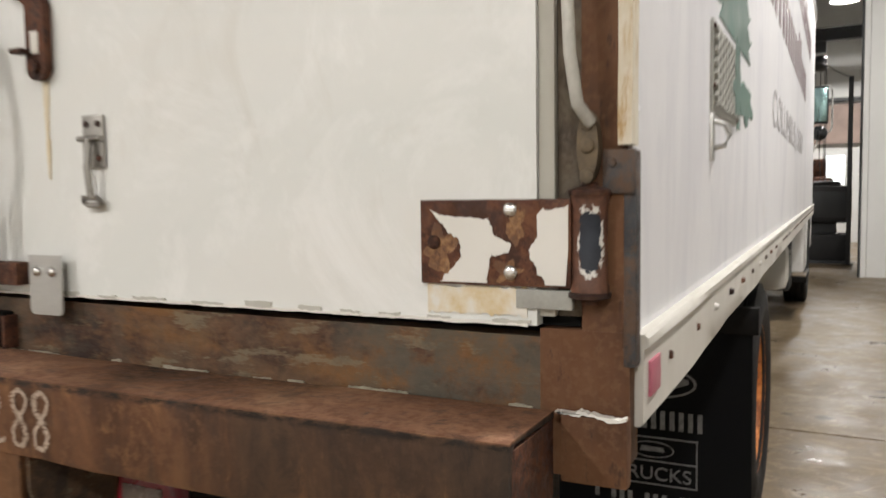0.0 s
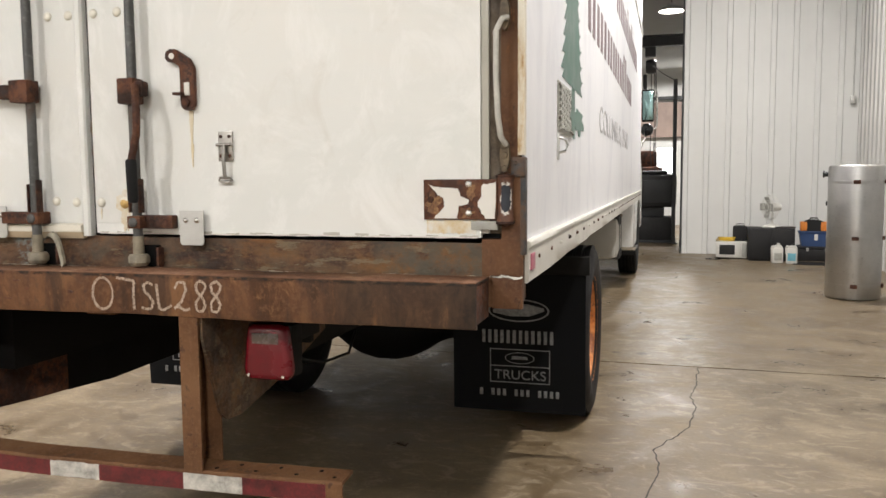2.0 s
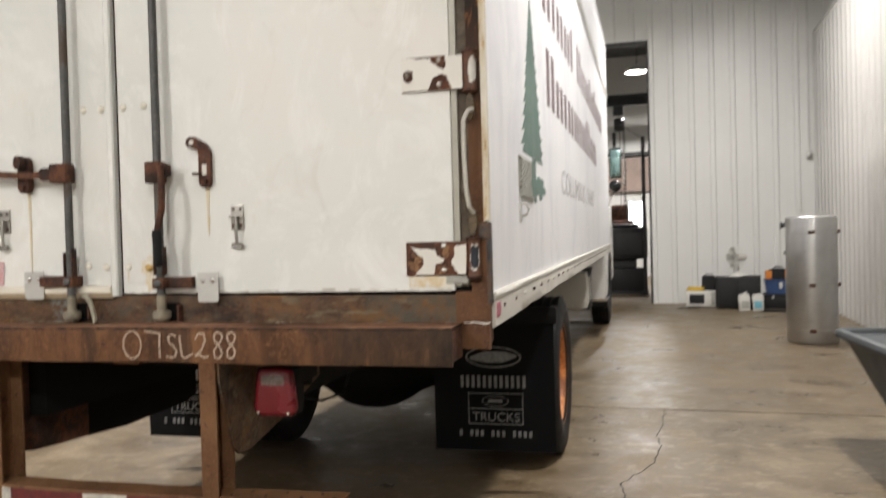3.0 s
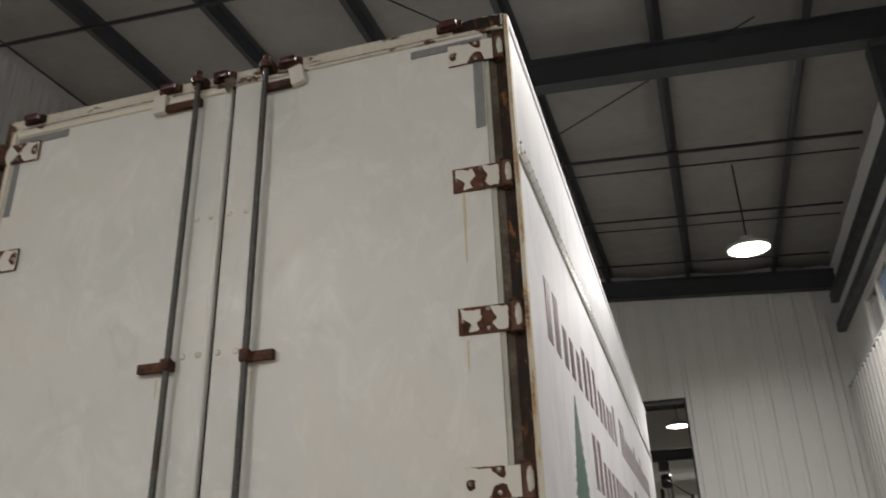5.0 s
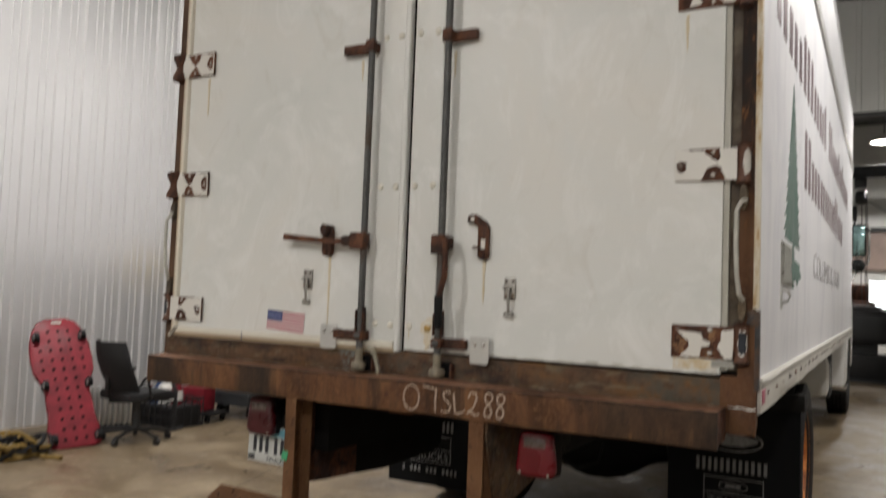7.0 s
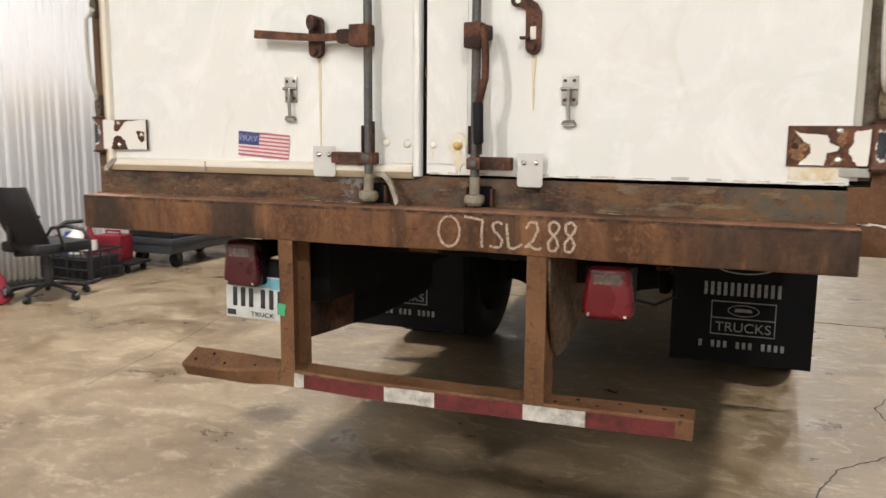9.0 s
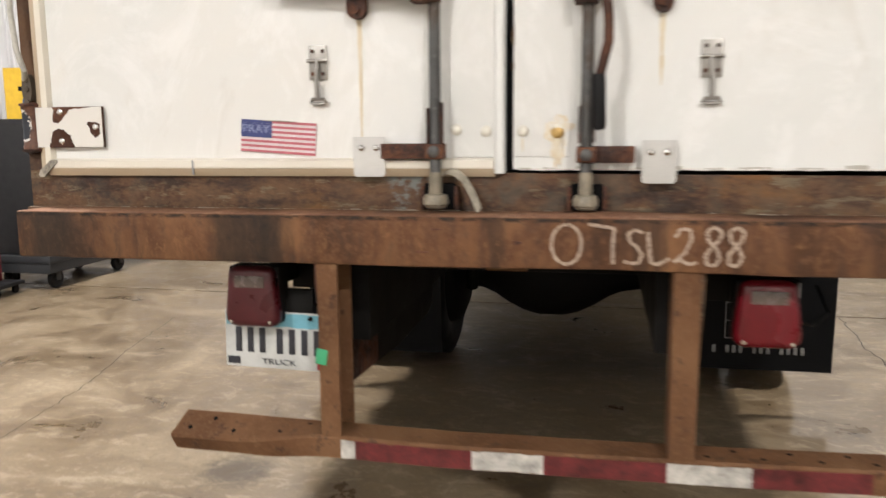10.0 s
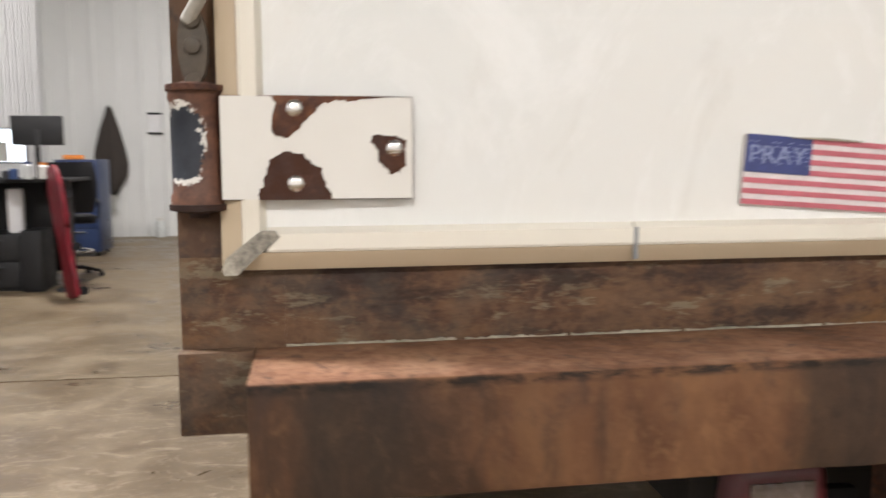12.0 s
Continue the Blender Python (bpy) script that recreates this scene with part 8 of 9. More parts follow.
cr = thing("creeper", 0, 0, 0, "red plastic mechanic's creeper with black wheels, leaning upright", "creeper")
cr.matrix_world = Matrix.Translation((-4.49, 2.04, 0.012)) @ Matrix.Rotation(radians(68), 4, "Z") @ Matrix.Rotation(radians(-31), 4, "X") @ Matrix.Rotation(radians(-4), 4, "Y")
add(cr, "board", M["red_plastic"], creeper_mesh)
# black discs on the board stand in for the dark of open holes
for i in range(5):
    for j in range(12):
        x, z = (i - 2) * 0.088, 0.08 + j * 0.096
        if abs(x) < (0.15 if z < 0.68 or z > 1.1 else 0.20):
            bm = bmesh.new()
            rod(bm, (x, 0.004, z), (x, -0.0015, z), 0.016, 8)
            part("hole", bm, M["gap"], cr)
for x, z in ((-0.20, 1.07), (0.20, 1.07), (-0.185, 0.59), (0.185, 0.59), (-0.185, 0.08), (0.185, 0.08)):
    add(cr, "wheel", M["rubber"], lambda bm: (rod(bm, (x - 0.018, -0.038, z), (x + 0.018, -0.038, z), 0.044, 14), box(bm, x - 0.032, x + 0.032, -0.018, 0.0, z - 0.035, z + 0.035, 0.004)))
for x, z in ((-0.20, 1.07), (0.20, 1.07), (-0.185, 0.59), (0.185, 0.59), (-0.185, 0.08), (0.185, 0.08)):
    add(cr, "wheel_cap", M["zinc"], lambda bm: rod(bm, (x - 0.021, -0.038, z), (x + 0.021, -0.038, z), 0.026, 12))
add(cr, "headrest_slot", M["vent_grey"], lambda bm: box(bm, -0.045, 0.045, -0.003, 0.004, 1.215, 1.242, 0.001))


def star_base(ob, r, hub, material, turn=0.3):
    for k in range(5):
        a = 2 * math.pi * k / 5 + turn
        c, s_ = math.cos(a), math.sin(a)
        add(ob, "leg", material, lambda bm: tube(bm, [(0.03 * c, 0.03 * s_, hub), (0.5 * r * c, 0.5 * r * s_, hub - 0.01), (r * c, r * s_, hub - 0.045)], 0.018, 8))
        add(ob, "caster", M["black_plastic"], lambda bm: (rod(bm, (r * c - 0.02 * s_, r * s_ + 0.02 * c, 0.028), (r * c + 0.02 * s_, r * s_ - 0.02 * c, 0.028), 0.028, 14), rod(bm, (r * c, r * s_, 0.03), (r * c, r * s_, hub - 0.04), 0.009, 8)))


def curved_back(bm, w, z0, z1, y0, bow, tilt):
    n, m_ = 10, 10
    for side in (0, 1):
        G = []
        for i in range(n + 1):
            a = -1 + 2 * i / n
            row = []
            for j in range(m_ + 1):
                f = j / m_
                ww = w * (0.80 + 0.34 * math.sin(math.pi * min(1, f * 0.8 + 0.1)) ** 0.7)
                row.append(bm.verts.new((a * ww / 2, y0 - bow * a * a + tilt * f + 0.03 * math.sin(math.pi * f) + 0.025 * side, z0 + (z1 - z0) * f)))
            G.append(row)
        for i in range(n):
            for j in range(m_):
                bm.faces.new((G[i][j], G[i + 1][j], G[i + 1][j + 1], G[i][j + 1]))
        if side == 0:
            G0 = G
    rim0 = [G0[i][0] for i in range(n + 1)] + [G0[n][j] for j in range(1, m_ + 1)] + [G0[i][m_] for i in range(n - 1, -1, -1)] + [G0[0][j] for j in range(m_ - 1, 0, -1)]
    rim1 = [G[i][0] for i in range(n + 1)] + [G[n][j] for j in range(1, m_ + 1)] + [G[i][m_] for i in range(n - 1, -1, -1)] + [G[0][j] for j in range(m_ - 1, 0, -1)]
    for k in range(len(rim0)):
        q = (k + 1) % len(rim0)
        bm.faces.new((rim0[k], rim0[q], rim1[q], rim1[k]))


def office_chair(x, y, rz, seat_z, tall):
    label = "black drafting stool with a chrome foot ring" if tall else "black mesh office chair on five casters"
    ob = thing("drafting_stool" if tall else "office_chair", x, y, rz, label, "stool" if tall else "chair")
    star_base(ob, 0.30, 0.11, M["black_plastic"], 0.3 if tall else 0.70)
    add(ob, "column", M["steel_dark"], lambda bm: (rod(bm, (0, 0, 0.09), (0, 0, seat_z - 0.04), 0.024, 14), rod(bm, (0, 0, 0.09), (0, 0, 0.26), 0.034, 14)))
    add(ob, "seat", M["fabric_black"], lambda bm: box(bm, -0.25, 0.25, -0.24, 0.24, seat_z - 0.045, seat_z + 0.045, 0.035))
    add(ob, "backrest", M["fabric_black"], lambda bm: curved_back(bm, 0.46, seat_z + 0.08, seat_z + 0.64, 0.24, 0.07, 0.11) if tall else curved_back(bm, 0.44, seat_z + 0.04, seat_z + 0.50, 0.22, 0.11, 0.17))
    add(ob, "back_support", M["black_plastic"], lambda bm: tube(bm, [(0, 0.10, seat_z - 0.05), (0, 0.27, seat_z - 0.04), (0, 0.31, seat_z + 0.06), (0, 0.31, seat_z + 0.3)], 0.022, 8))
    if tall:
        add(ob, "foot_ring", M["chrome"], lambda bm: tube(bm, [(0.22 * math.cos(2 * math.pi * i / 28), 0.22 * math.sin(2 * math.pi * i / 28), 0.30) for i in range(28)], 0.011, 8, True))
        for k in range(3):
            a = 2 * math.pi * k / 3
            add(ob, "ring_spoke", M["chrome"], lambda bm: rod(bm, (0.02 * math.cos(a), 0.02 * math.sin(a), 0.30), (0.22 * math.cos(a), 0.22 * math.sin(a), 0.30), 0.007, 8))
    for s in (-1, 1):
        add(ob, "armrest", M["black_plastic"], lambda bm: tube(bm, [(s * 0.22, 0.02, seat_z - 0.03), (s * 0.29, 0.05, seat_z + 0.02), (s * 0.29, 0.10, seat_z + 0.18), (s * 0.285, 0.02, seat_z + 0.21), (s * 0.28, -0.14, seat_z + 0.205)], 0.016, 8))
    return ob


office_chair(-4.40, 2.58, 172, 0.43, False)
office_chair(-4.40, 6.28, 176, 0.66, True).scale = (1.10, 1.10, 1.10)
office_chair(-3.75, 8.7, 200, 0.66, True)

# coil of yellow straps on the floor
coil = thing("strap_coil", -4.60, 1.52, 15, "tangled coil of yellow straps and hose on the concrete", "straps")
for k in range(15):
    mt = M["ochre"] if k % 2 else M["rubber"]
    ca, sa = math.cos(k * 1.7), math.sin(k * 1.7)
    rx, ry, lift = 0.13 + 0.06 * abs(math.sin(k * 2.1)), 0.09 + 0.05 * abs(math.cos(k * 1.3)), 0.025 + 0.007 * k
    tilt = 0.03 + 0.055 * abs(math.sin(k * 0.9))
    add(coil, "strap_loop", mt, lambda bm: tube(bm, [(0.11 * math.sin(k * 2.6) + rx * math.cos(a) * ca - ry * math.sin(a) * sa, 0.07 * math.cos(k * 1.9) + rx * math.cos(a) * sa + ry * math.sin(a) * ca, max(0.018, lift + tilt * math.sin(a + k) + 0.02 * math.sin(3 * a + k * 1.7))) for a in [2 * math.pi * i / 30 for i in range(30)]], 0.016 if k % 3 else 0.011, 7, True))
add(coil, "strap_end", M["ochre"], lambda bm: tube(bm, [(0.18, 0.05, 0.022), (0.30, 0.0, 0.02), (0.37, 0.04, 0.02), (0.44, 0.02, 0.02)], 0.019, 7))

# finned heater behind the chair
ht = thing("finned_heater", -5.06, 2.80, 62, "small grey heater with upright fins", "heater")
for k in range(9):
    add(ht, "fin", M["zinc"], lambda bm: box(bm, -0.20 + k * 0.05 - 0.014, -0.20 + k * 0.05 + 0.014, -0.06, 0.06, 0.05, 0.42, 0.012))
add(ht, "foot", M["black_plastic"], lambda bm: box(bm, -0.2, 0.2, -0.09, 0.09, 0.0, 0.05, 0.01))

# black wire crate with cans
wc = thing("wire_crate", -4.90, 3.38, -2, "black crate filled with bottles and rags", "crate")


for z in (0.02, 0.11, 0.20, 0.28):
    add(wc, "hoop", M["black_plastic"], lambda bm: tube(bm, [(-0.34, -0.20, z), (0.34, -0.20, z), (0.34, 0.20, z), (-0.34, 0.20, z)], 0.010, 6, True))
for x, y in [(-0.34 + 0.085 * i, y) for i in range(9) for y in (-0.20, 0.20)] + [(x, -0.15 + 0.1 * j) for j in range(4) for x in (-0.34, 0.34)]:
    add(wc, "wire", M["black_plastic"], lambda bm: rod(bm, (x, y, 0.01), (x, y, 0.285), 0.007, 6))
add(wc, "liner", M["black_plastic"], lambda bm: box(bm, -0.325, 0.325, -0.185, 0.185, 0.004, 0.22, 0.01))
for nm, mt, x, w, h, lab in (("rag_bundle", "blue_plastic", -0.10, 0.13, 0.20, "blue and white cloth bundle in the crate"), ("spray_bottle", "red_plastic", 0.14, 0.06, 0.25, "red and white bottle in the crate"), ("rag_bundle", "white_plastic", -0.02, 0.10, 0.24, "crumpled white cloth in the crate"), ("tin_can", "red_plastic", -0.26, 0.05, 0.16, "red can in the crate")):
    p = Matrix.Translation((-4.90, 3.38, 0)) @ Vector((x, 0.02, 0.222))
    o = holder(nm, tuple(p), lab, "clutter")
    add(o, "body", M[mt], lambda bm: lathe(bm, [(0, 0), (w, 0.0), (w * 1.05, h * 0.3), (w * 0.9, h * 0.65), (w * 0.4, h * 0.85), (w * 0.35, h), (0, h)], None, 16))
    if nm == "spray_bottle":
        add(o, "wrap", M["white_plastic"], lambda bm: lathe(bm, [(w * 1.06, h * 0.15), (w * 1.08, h * 0.3), (w * 0.98, h * 0.55)], None, 16))
# hooped frame added by the crate; the hoops seen are chair arms
hand = thing("bucket_handle", -4.74, 3.12, 10, "black hooped frame added beside the crate", "frame")
add(hand, "hoop", M["black_plastic"], lambda bm: tube(bm, [(-0.22, 0, 0.0), (-0.22, 0, 0.40), (-0.16, 0, 0.49), (0, 0, 0.52), (0.16, 0, 0.49), (0.22, 0, 0.40), (0.22, 0, 0.0)], 0.018, 8))
add(hand, "foot", M["black_plastic"], lambda bm: tube(bm, [(-0.22, -0.12, 0.018), (-0.22, 0.12, 0.018)], 0.018, 8))
add(hand, "foot", M["black_plastic"], lambda bm: tube(bm, [(0.22, -0.12, 0.018), (0.22, 0.12, 0.018)], 0.018, 8))

# red charger on a low dolly
dolly = thing("low_dolly", -4.82, 3.80, 5, "low black dolly on small casters", "dolly")
add(dolly, "deck", M["black_plastic"], lambda bm: box(bm, -0.26, 0.26, -0.17, 0.17, 0.075, 0.105, 0.008))
for sx, sy in ((-0.2, -0.12), (0.2, -0.12), (-0.2, 0.12), (0.2, 0.12)):
    add(dolly, "caster", M["rubber"], lambda bm: (rod(bm, (sx - 0.012, sy, 0.034), (sx + 0.012, sy, 0.034), 0.034, 14), box(bm, sx - 0.02, sx + 0.02, sy - 0.02, sy + 0.02, 0.062, 0.076)))
chg = thing("red_can", -4.86, 3.80, 5, "red metal fuel can on the low dolly", "can", "", 0.106)
add(chg, "body", M["red_plastic"], lambda bm: box(bm, -0.15, 0.15, -0.10, 0.10, 0.0, 0.25, 0.02))
add(chg, "handle", M["red_plastic"], lambda bm: tube(bm, [(-0.08, 0, 0.245), (-0.08, 0, 0.285), (0.08, 0, 0.285), (0.08, 0, 0.245)], 0.010, 8))

# rolling platform with the navy tool chest; its drawers face the truck
cart = thing("platform_cart", -4.64, 4.64, -1, "black steel platform cart on swivel casters", "cart")
add(cart, "deck", M["steel_dark"], lambda bm: box(bm, -0.31, 0.31, -0.62, 0.62, 0.24, 0.30, 0.008))
add(cart, "skirt", M["steel_dark"], lambda bm: box(bm, -0.30, 0.30, -0.61, 0.61, 0.150, 0.24, 0.006))
for sx, sy in ((-0.22, -0.45), (0.22, -0.45), (-0.22, 0.45), (0.22, 0.45)):
    ca = add(cart, "caster", M["rubber"], lambda bm: lathe(bm, [(0.03, -0.022), (0.078, -0.022), (0.084, -0.012), (0.084, 0.012), (0.078, 0.022), (0.03, 0.022)], Matrix.Translation((sx, sy, 0.085)) @ Matrix.Rotation(radians(90), 4, "Y"), 24))
    bm = bmesh.new()
    box(bm, sx - 0.036, sx - 0.030, sy - 0.03, sy + 0.03, 0.07, 0.186, 0.002)
    box(bm, sx + 0.030, sx + 0.036, sy - 0.03, sy + 0.03, 0.07, 0.186, 0.002)
    rod(bm, (sx - 0.036, sy, 0.085), (sx + 0.036, sy, 0.085), 0.012, 10)
    part("fork", bm, M["steel_dark"], ca)
chest = thing("tool_chest", -4.64, 4.64, -1, "navy tool chest with black ends and rows of drawers", "tool chest", "", 0.302)
add(chest, "carcass", M["black_plastic"], lambda bm: box(bm, -0.28, 0.275, -0.56, 0.56, 0.0, 1.16, 0.010))
for k in range(8):
    z = 0.03 + k * 0.140
    d = add(chest, "drawer", M["navy"], lambda bm: box(bm, 0.276, 0.290, -0.545, 0.545, z, z + 0.131, 0.004))
    bm = bmesh.new()
    box(bm, 0.289, 0.306, -0.53, 0.53, z + 0.106, z + 0.121, 0.004)
    part("drawer_pull", bm, M["zinc"], d)
rack = thing("striped_rack", -4.66, 4.62, -1, "yellow box with black vent bars on the tool chest", "rack", "", 1.464)
add(rack, "body", M["yellow"], lambda bm: slab(bm, [(-0.22, 0.0), (0.22, 0.0), (0.22, 0.36), (0.16, 0.44), (-0.22, 0.44)], "y", -0.30, 0.30))
add(rack, "slot", M["gap"], lambda bm: box(bm, -0.08, 0.06, -0.303, -0.299, 0.24, 0.28, 0.001))
add(rack, "grille", M["black_plastic"], lambda bm: box(bm, 0.2195, 0.224, -0.27, 0.27, 0.03, 0.30, 0.001))
for k in range(6):
    add(rack, "bar", M["yellow"] if k % 2 else M["zinc"], lambda bm: box(bm, 0.2235, 0.232, -0.26, 0.26, 0.05 + k * 0.043, 0.064 + k * 0.043, 0.003))
add(rack, "handle", M["black_plastic"], lambda bm: tube(bm, [(-0.06, -0.2, 0.43), (-0.06, -0.2, 0.50), (-0.06, 0.2, 0.50), (-0.06, 0.2, 0.43)], 0.016, 8))
for x, y, r, h, mt, cp, lab in ((-4.40, 4.17, 0.034, 0.23, "steel_dark", "white_plastic", "dark spray can with a pale cap on the chest"), (-4.56, 4.18, 0.034, 0.22, "blue_plastic", "white_plastic", "blue spray can on the tool chest"), (-4.48, 4.20, 0.030, 0.20, "white_plastic", "black_plastic", "white bottle with a black cap on the chest")):
    ob = thing("spray_can", x, y, 0, lab, "can", "", 1.464)
    add(ob, "body", M[mt], lambda bm: lathe(bm, [(0, 0), (r, 0.0), (r, h * 0.72), (r * 0.6, h * 0.80), (0, h * 0.80)], None, 18))
    add(ob, "cap", M[cp], lambda bm: lathe(bm, [(0, h * 0.79), (r * 0.62, h * 0.79), (r * 0.55, h), (0, h)], None, 14))

# tall desk with screens
desk = thing("work_desk", -4.25, 8.0, 0, "black standing-height work desk with steel legs", "desk")
add(desk, "top", M["black_plastic"], lambda bm: box(bm, -1.05, 0.80, -0.42, 0.42, 1.105, 1.14, 0.006))
for sx in (-0.95, -0.36, 0.66):
    add(desk, "leg", M["steel_dark"], lambda bm: box(bm, sx - 0.035, sx + 0.035, -0.05, 0.05, 0.03, 1.105, 0.006))
    add(desk, "foot", M["steel_dark"], lambda bm: box(bm, sx - 0.04, sx + 0.04, -0.36, 0.36, 0.0, 0.03, 0.008))


# added panel that stands in for the dark under the desk
add(desk, "modesty_panel", M["black_plastic"], lambda bm: box(bm, -1.03, 0.62, 0.385, 0.405, 0.12, 1.104, 0.004), "added black panel for the dark under the desk top")


def monitor(x, y, rz, w, h, lit, up=0.0):
    ob = thing("monitor", x, y, rz, "flat monitor with a lit white page" if lit else "flat black monitor, dark screen", "monitor", "desk monitors", 1.141)
    add(ob, "foot", M["black_plastic"], lambda bm: box(bm, -0.12, 0.12, -0.08, 0.10, 0.0, 0.012, 0.004))
    add(ob, "stem", M["black_plastic"], lambda bm: box(bm, -0.025, 0.025, 0.02, 0.05, 0.012, 0.30 + up, 0.006))
    add(ob, "housing", M["black_plastic"], lambda bm: box(bm, -w / 2, w / 2, -0.02, 0.022, 0.15 + up, 0.15 + up + h, 0.008))
    sc = add(ob, "screen", M["screen"] if lit else M["black_plastic"], lambda bm: box(bm, -w / 2 + 0.012, w / 2 - 0.012, -0.0235, -0.019, 0.165 + up, 0.138 + up + h, 0.001), "lit screen" if lit else "")
    if lit:
        bm = bmesh.new()
        box(bm, 0.02, 0.16, -0.0250, -0.0236, 0.17, 0.17 + h * 0.55)
        part("page_block", bm, M["vent_grey"], sc)
    return ob


monitor(-4.875, 7.72, -2, 0.66, 0.35, True)
monitor(-4.19, 7.74, 2, 0.64, 0.35, True)
monitor(-3.76, 7.75, 184, 0.48, 0.29, False, 0.18)


def canister(x, y, r, h, mt, lab, cat="jar", z=1.141, cap=None):
    ob = thing("canister", x, y, 0, lab, cat, "", z)
    add(ob, "body", M[mt], lambda bm: lathe(bm, [(0, 0), (r, 0), (r, h * 0.75), (r * 0.7, h * 0.85), (0, h * 0.85)], None, 18))
    add(ob, "cap", M[cap or "white_plastic"], lambda bm: rod(bm, (0, 0, h * 0.84), (0, 0, h), r * 0.72, 16))


canister(-3.80, 7.52, 0.05, 0.17, "plate_white", "white and blue canister on the desk", cap="blue_plastic")
canister(-3.66, 7.54, 0.052, 0.16, "white_plastic", "white jar with an orange band", cap="orange")
canister(-3.93, 7.52, 0.045, 0.12, "blue_plastic", "small blue jar on the desk")
canister(-3.99, 7.50, 0.04, 0.10, "steel_dark", "small dark jar on the desk")
ph = thing("desk_phone", -4.35, 7.50, 10, "black office phone on the desk", "phone", "", 1.141)
add(ph, "base", M["black_plastic"], lambda bm: slab(bm, [(-0.10, 0.0), (0.10, 0.0), (0.10, 0.075), (-0.10, 0.03)], "x", -0.09, 0.09))
add(ph, "receiver", M["black_plastic"], lambda bm: box(bm, -0.085, -0.04, -0.09, 0.09, 0.06, 0.10, 0.012))
kb = thing("keyboard", -4.80, 7.68, 0, "black keyboard on the desk", "keyboard", "", 1.141)
add(kb, "body", M["black_plastic"], lambda bm: box(bm, -0.21, 0.21, -0.06, 0.06, 0.0, 0.022, 0.005))
pc = thing("computer_case", -3.86, 7.9, 0, "black computer case under the desk", "computer")
add(pc, "body", M["black_plastic"], lambda bm: box(bm, -0.10, 0.10, -0.22, 0.22, 0.0, 0.62, 0.010))
add(pc, "front", M["black_plastic"], lambda bm: box(bm, -0.092, 0.092, -0.232, -0.221, 0.02, 0.60, 0.006))
# added black drawers fill the dark space under the desk
ped = thing("drawer_pedestal", -4.22, 8.05, 0, "black drawer pedestal added to fill the dark under the desk", "drawers")
add(ped, "body", M["black_plastic"], lambda bm: box(bm, -0.24, 0.24, -0.28, 0.28, 0.02, 0.58, 0.010))
for k in range(2):
    d = add(ped, "drawer", M["black_plastic"], lambda bm: box(bm, -0.225, 0.225, -0.296, -0.281, 0.04 + k * 0.27, 0.295 + k * 0.27, 0.006))
    bm = bmesh.new()
    box(bm, -0.07, 0.07, -0.312, -0.295, 0.24 + k * 0.27, 0.255 + k * 0.27, 0.003)
    part("pull", bm, M["steel_dark"], d)
add(ped, "plinth", M["steel_dark"], lambda bm: box(bm, -0.22, 0.22, -0.26, 0.26, 0.0, 0.02))
bx = thing("paper_sack", -4.06, 7.93, 12, "white paper sack standing on the drawer pedestal", "sack", "", 0.582)
add(bx, "sack", M["paper"], lambda bm: box(bm, -0.07, 0.07, -0.10, 0.10, 0.0, 0.46, 0.03))

cr2 = thing("creeper", 0, 0, 0, "red creeper board standing on edge at the desk end", "creeper")
cr2.matrix_world = Matrix.Translation((-3.36, 7.14, 0.012)) @ Matrix.Rotation(radians(-62), 4, "Z") @ Matrix.Rotation(radians(4), 4, "X") @ Matrix.Rotation(radians(-9), 4, "Y")
add(cr2, "board", M["red_plastic"], creeper_mesh)
for z in (0.06, 0.48, 0.98):
    for sx in (-0.17, 0.17):
        add(cr2, "wheel", M["rubber"], lambda bm: (rod(bm, (sx - 0.02, 0.08, z), (sx + 0.02, 0.08, z), 0.042, 16), box(bm, sx - 0.03, sx + 0.03, 0.043, 0.065, z - 0.03, z + 0.03, 0.004)))

bc = thing("blue_cabinet", -4.15, 10.95, -4, "blue steel workshop cabinet with clutter on top", "cabinet")
add(bc, "body", M["navy"], lambda bm: box(bm, -0.30, 0.26, -0.28, 0.28, 0.06, 1.32, 0.01))
for k in range(4):
    add(bc, "drawer", M["navy"], lambda bm: box(bm, -0.28, 0.24, -0.295, -0.281, 0.09 + k * 0.305, 0.375 + k * 0.305, 0.005))
    add(bc, "pull", M["zinc"], lambda bm: box(bm, -0.12, 0.08, -0.312, -0.294, 0.33 + k * 0.305, 0.345 + k * 0.305, 0.003))
for sx, sy in ((-0.24, -0.22), (0.20, -0.22), (-0.24, 0.22), (0.20, 0.22)):
    add(bc, "caster", M["rubber"], lambda bm: rod(bm, (sx - 0.012, sy, 0.031), (sx + 0.012, sy, 0.031), 0.031, 14))
hh = thing("orange_case", -4.25, 10.85, 10, "small orange case on the blue cabinet", "case", "", 1.322)
add(hh, "body", M["orange"], lambda bm: box(bm, -0.13, 0.13, -0.08, 0.08, 0.0, 0.06, 0.012))

# coat and notice on the far wall
coat = thing("hanging_coat", 0, 0, 0, "dark brown coat hanging on the wall", "coat")
coat.matrix_world = HALL @ Matrix.Translation((-6.29, -0.05, 0))


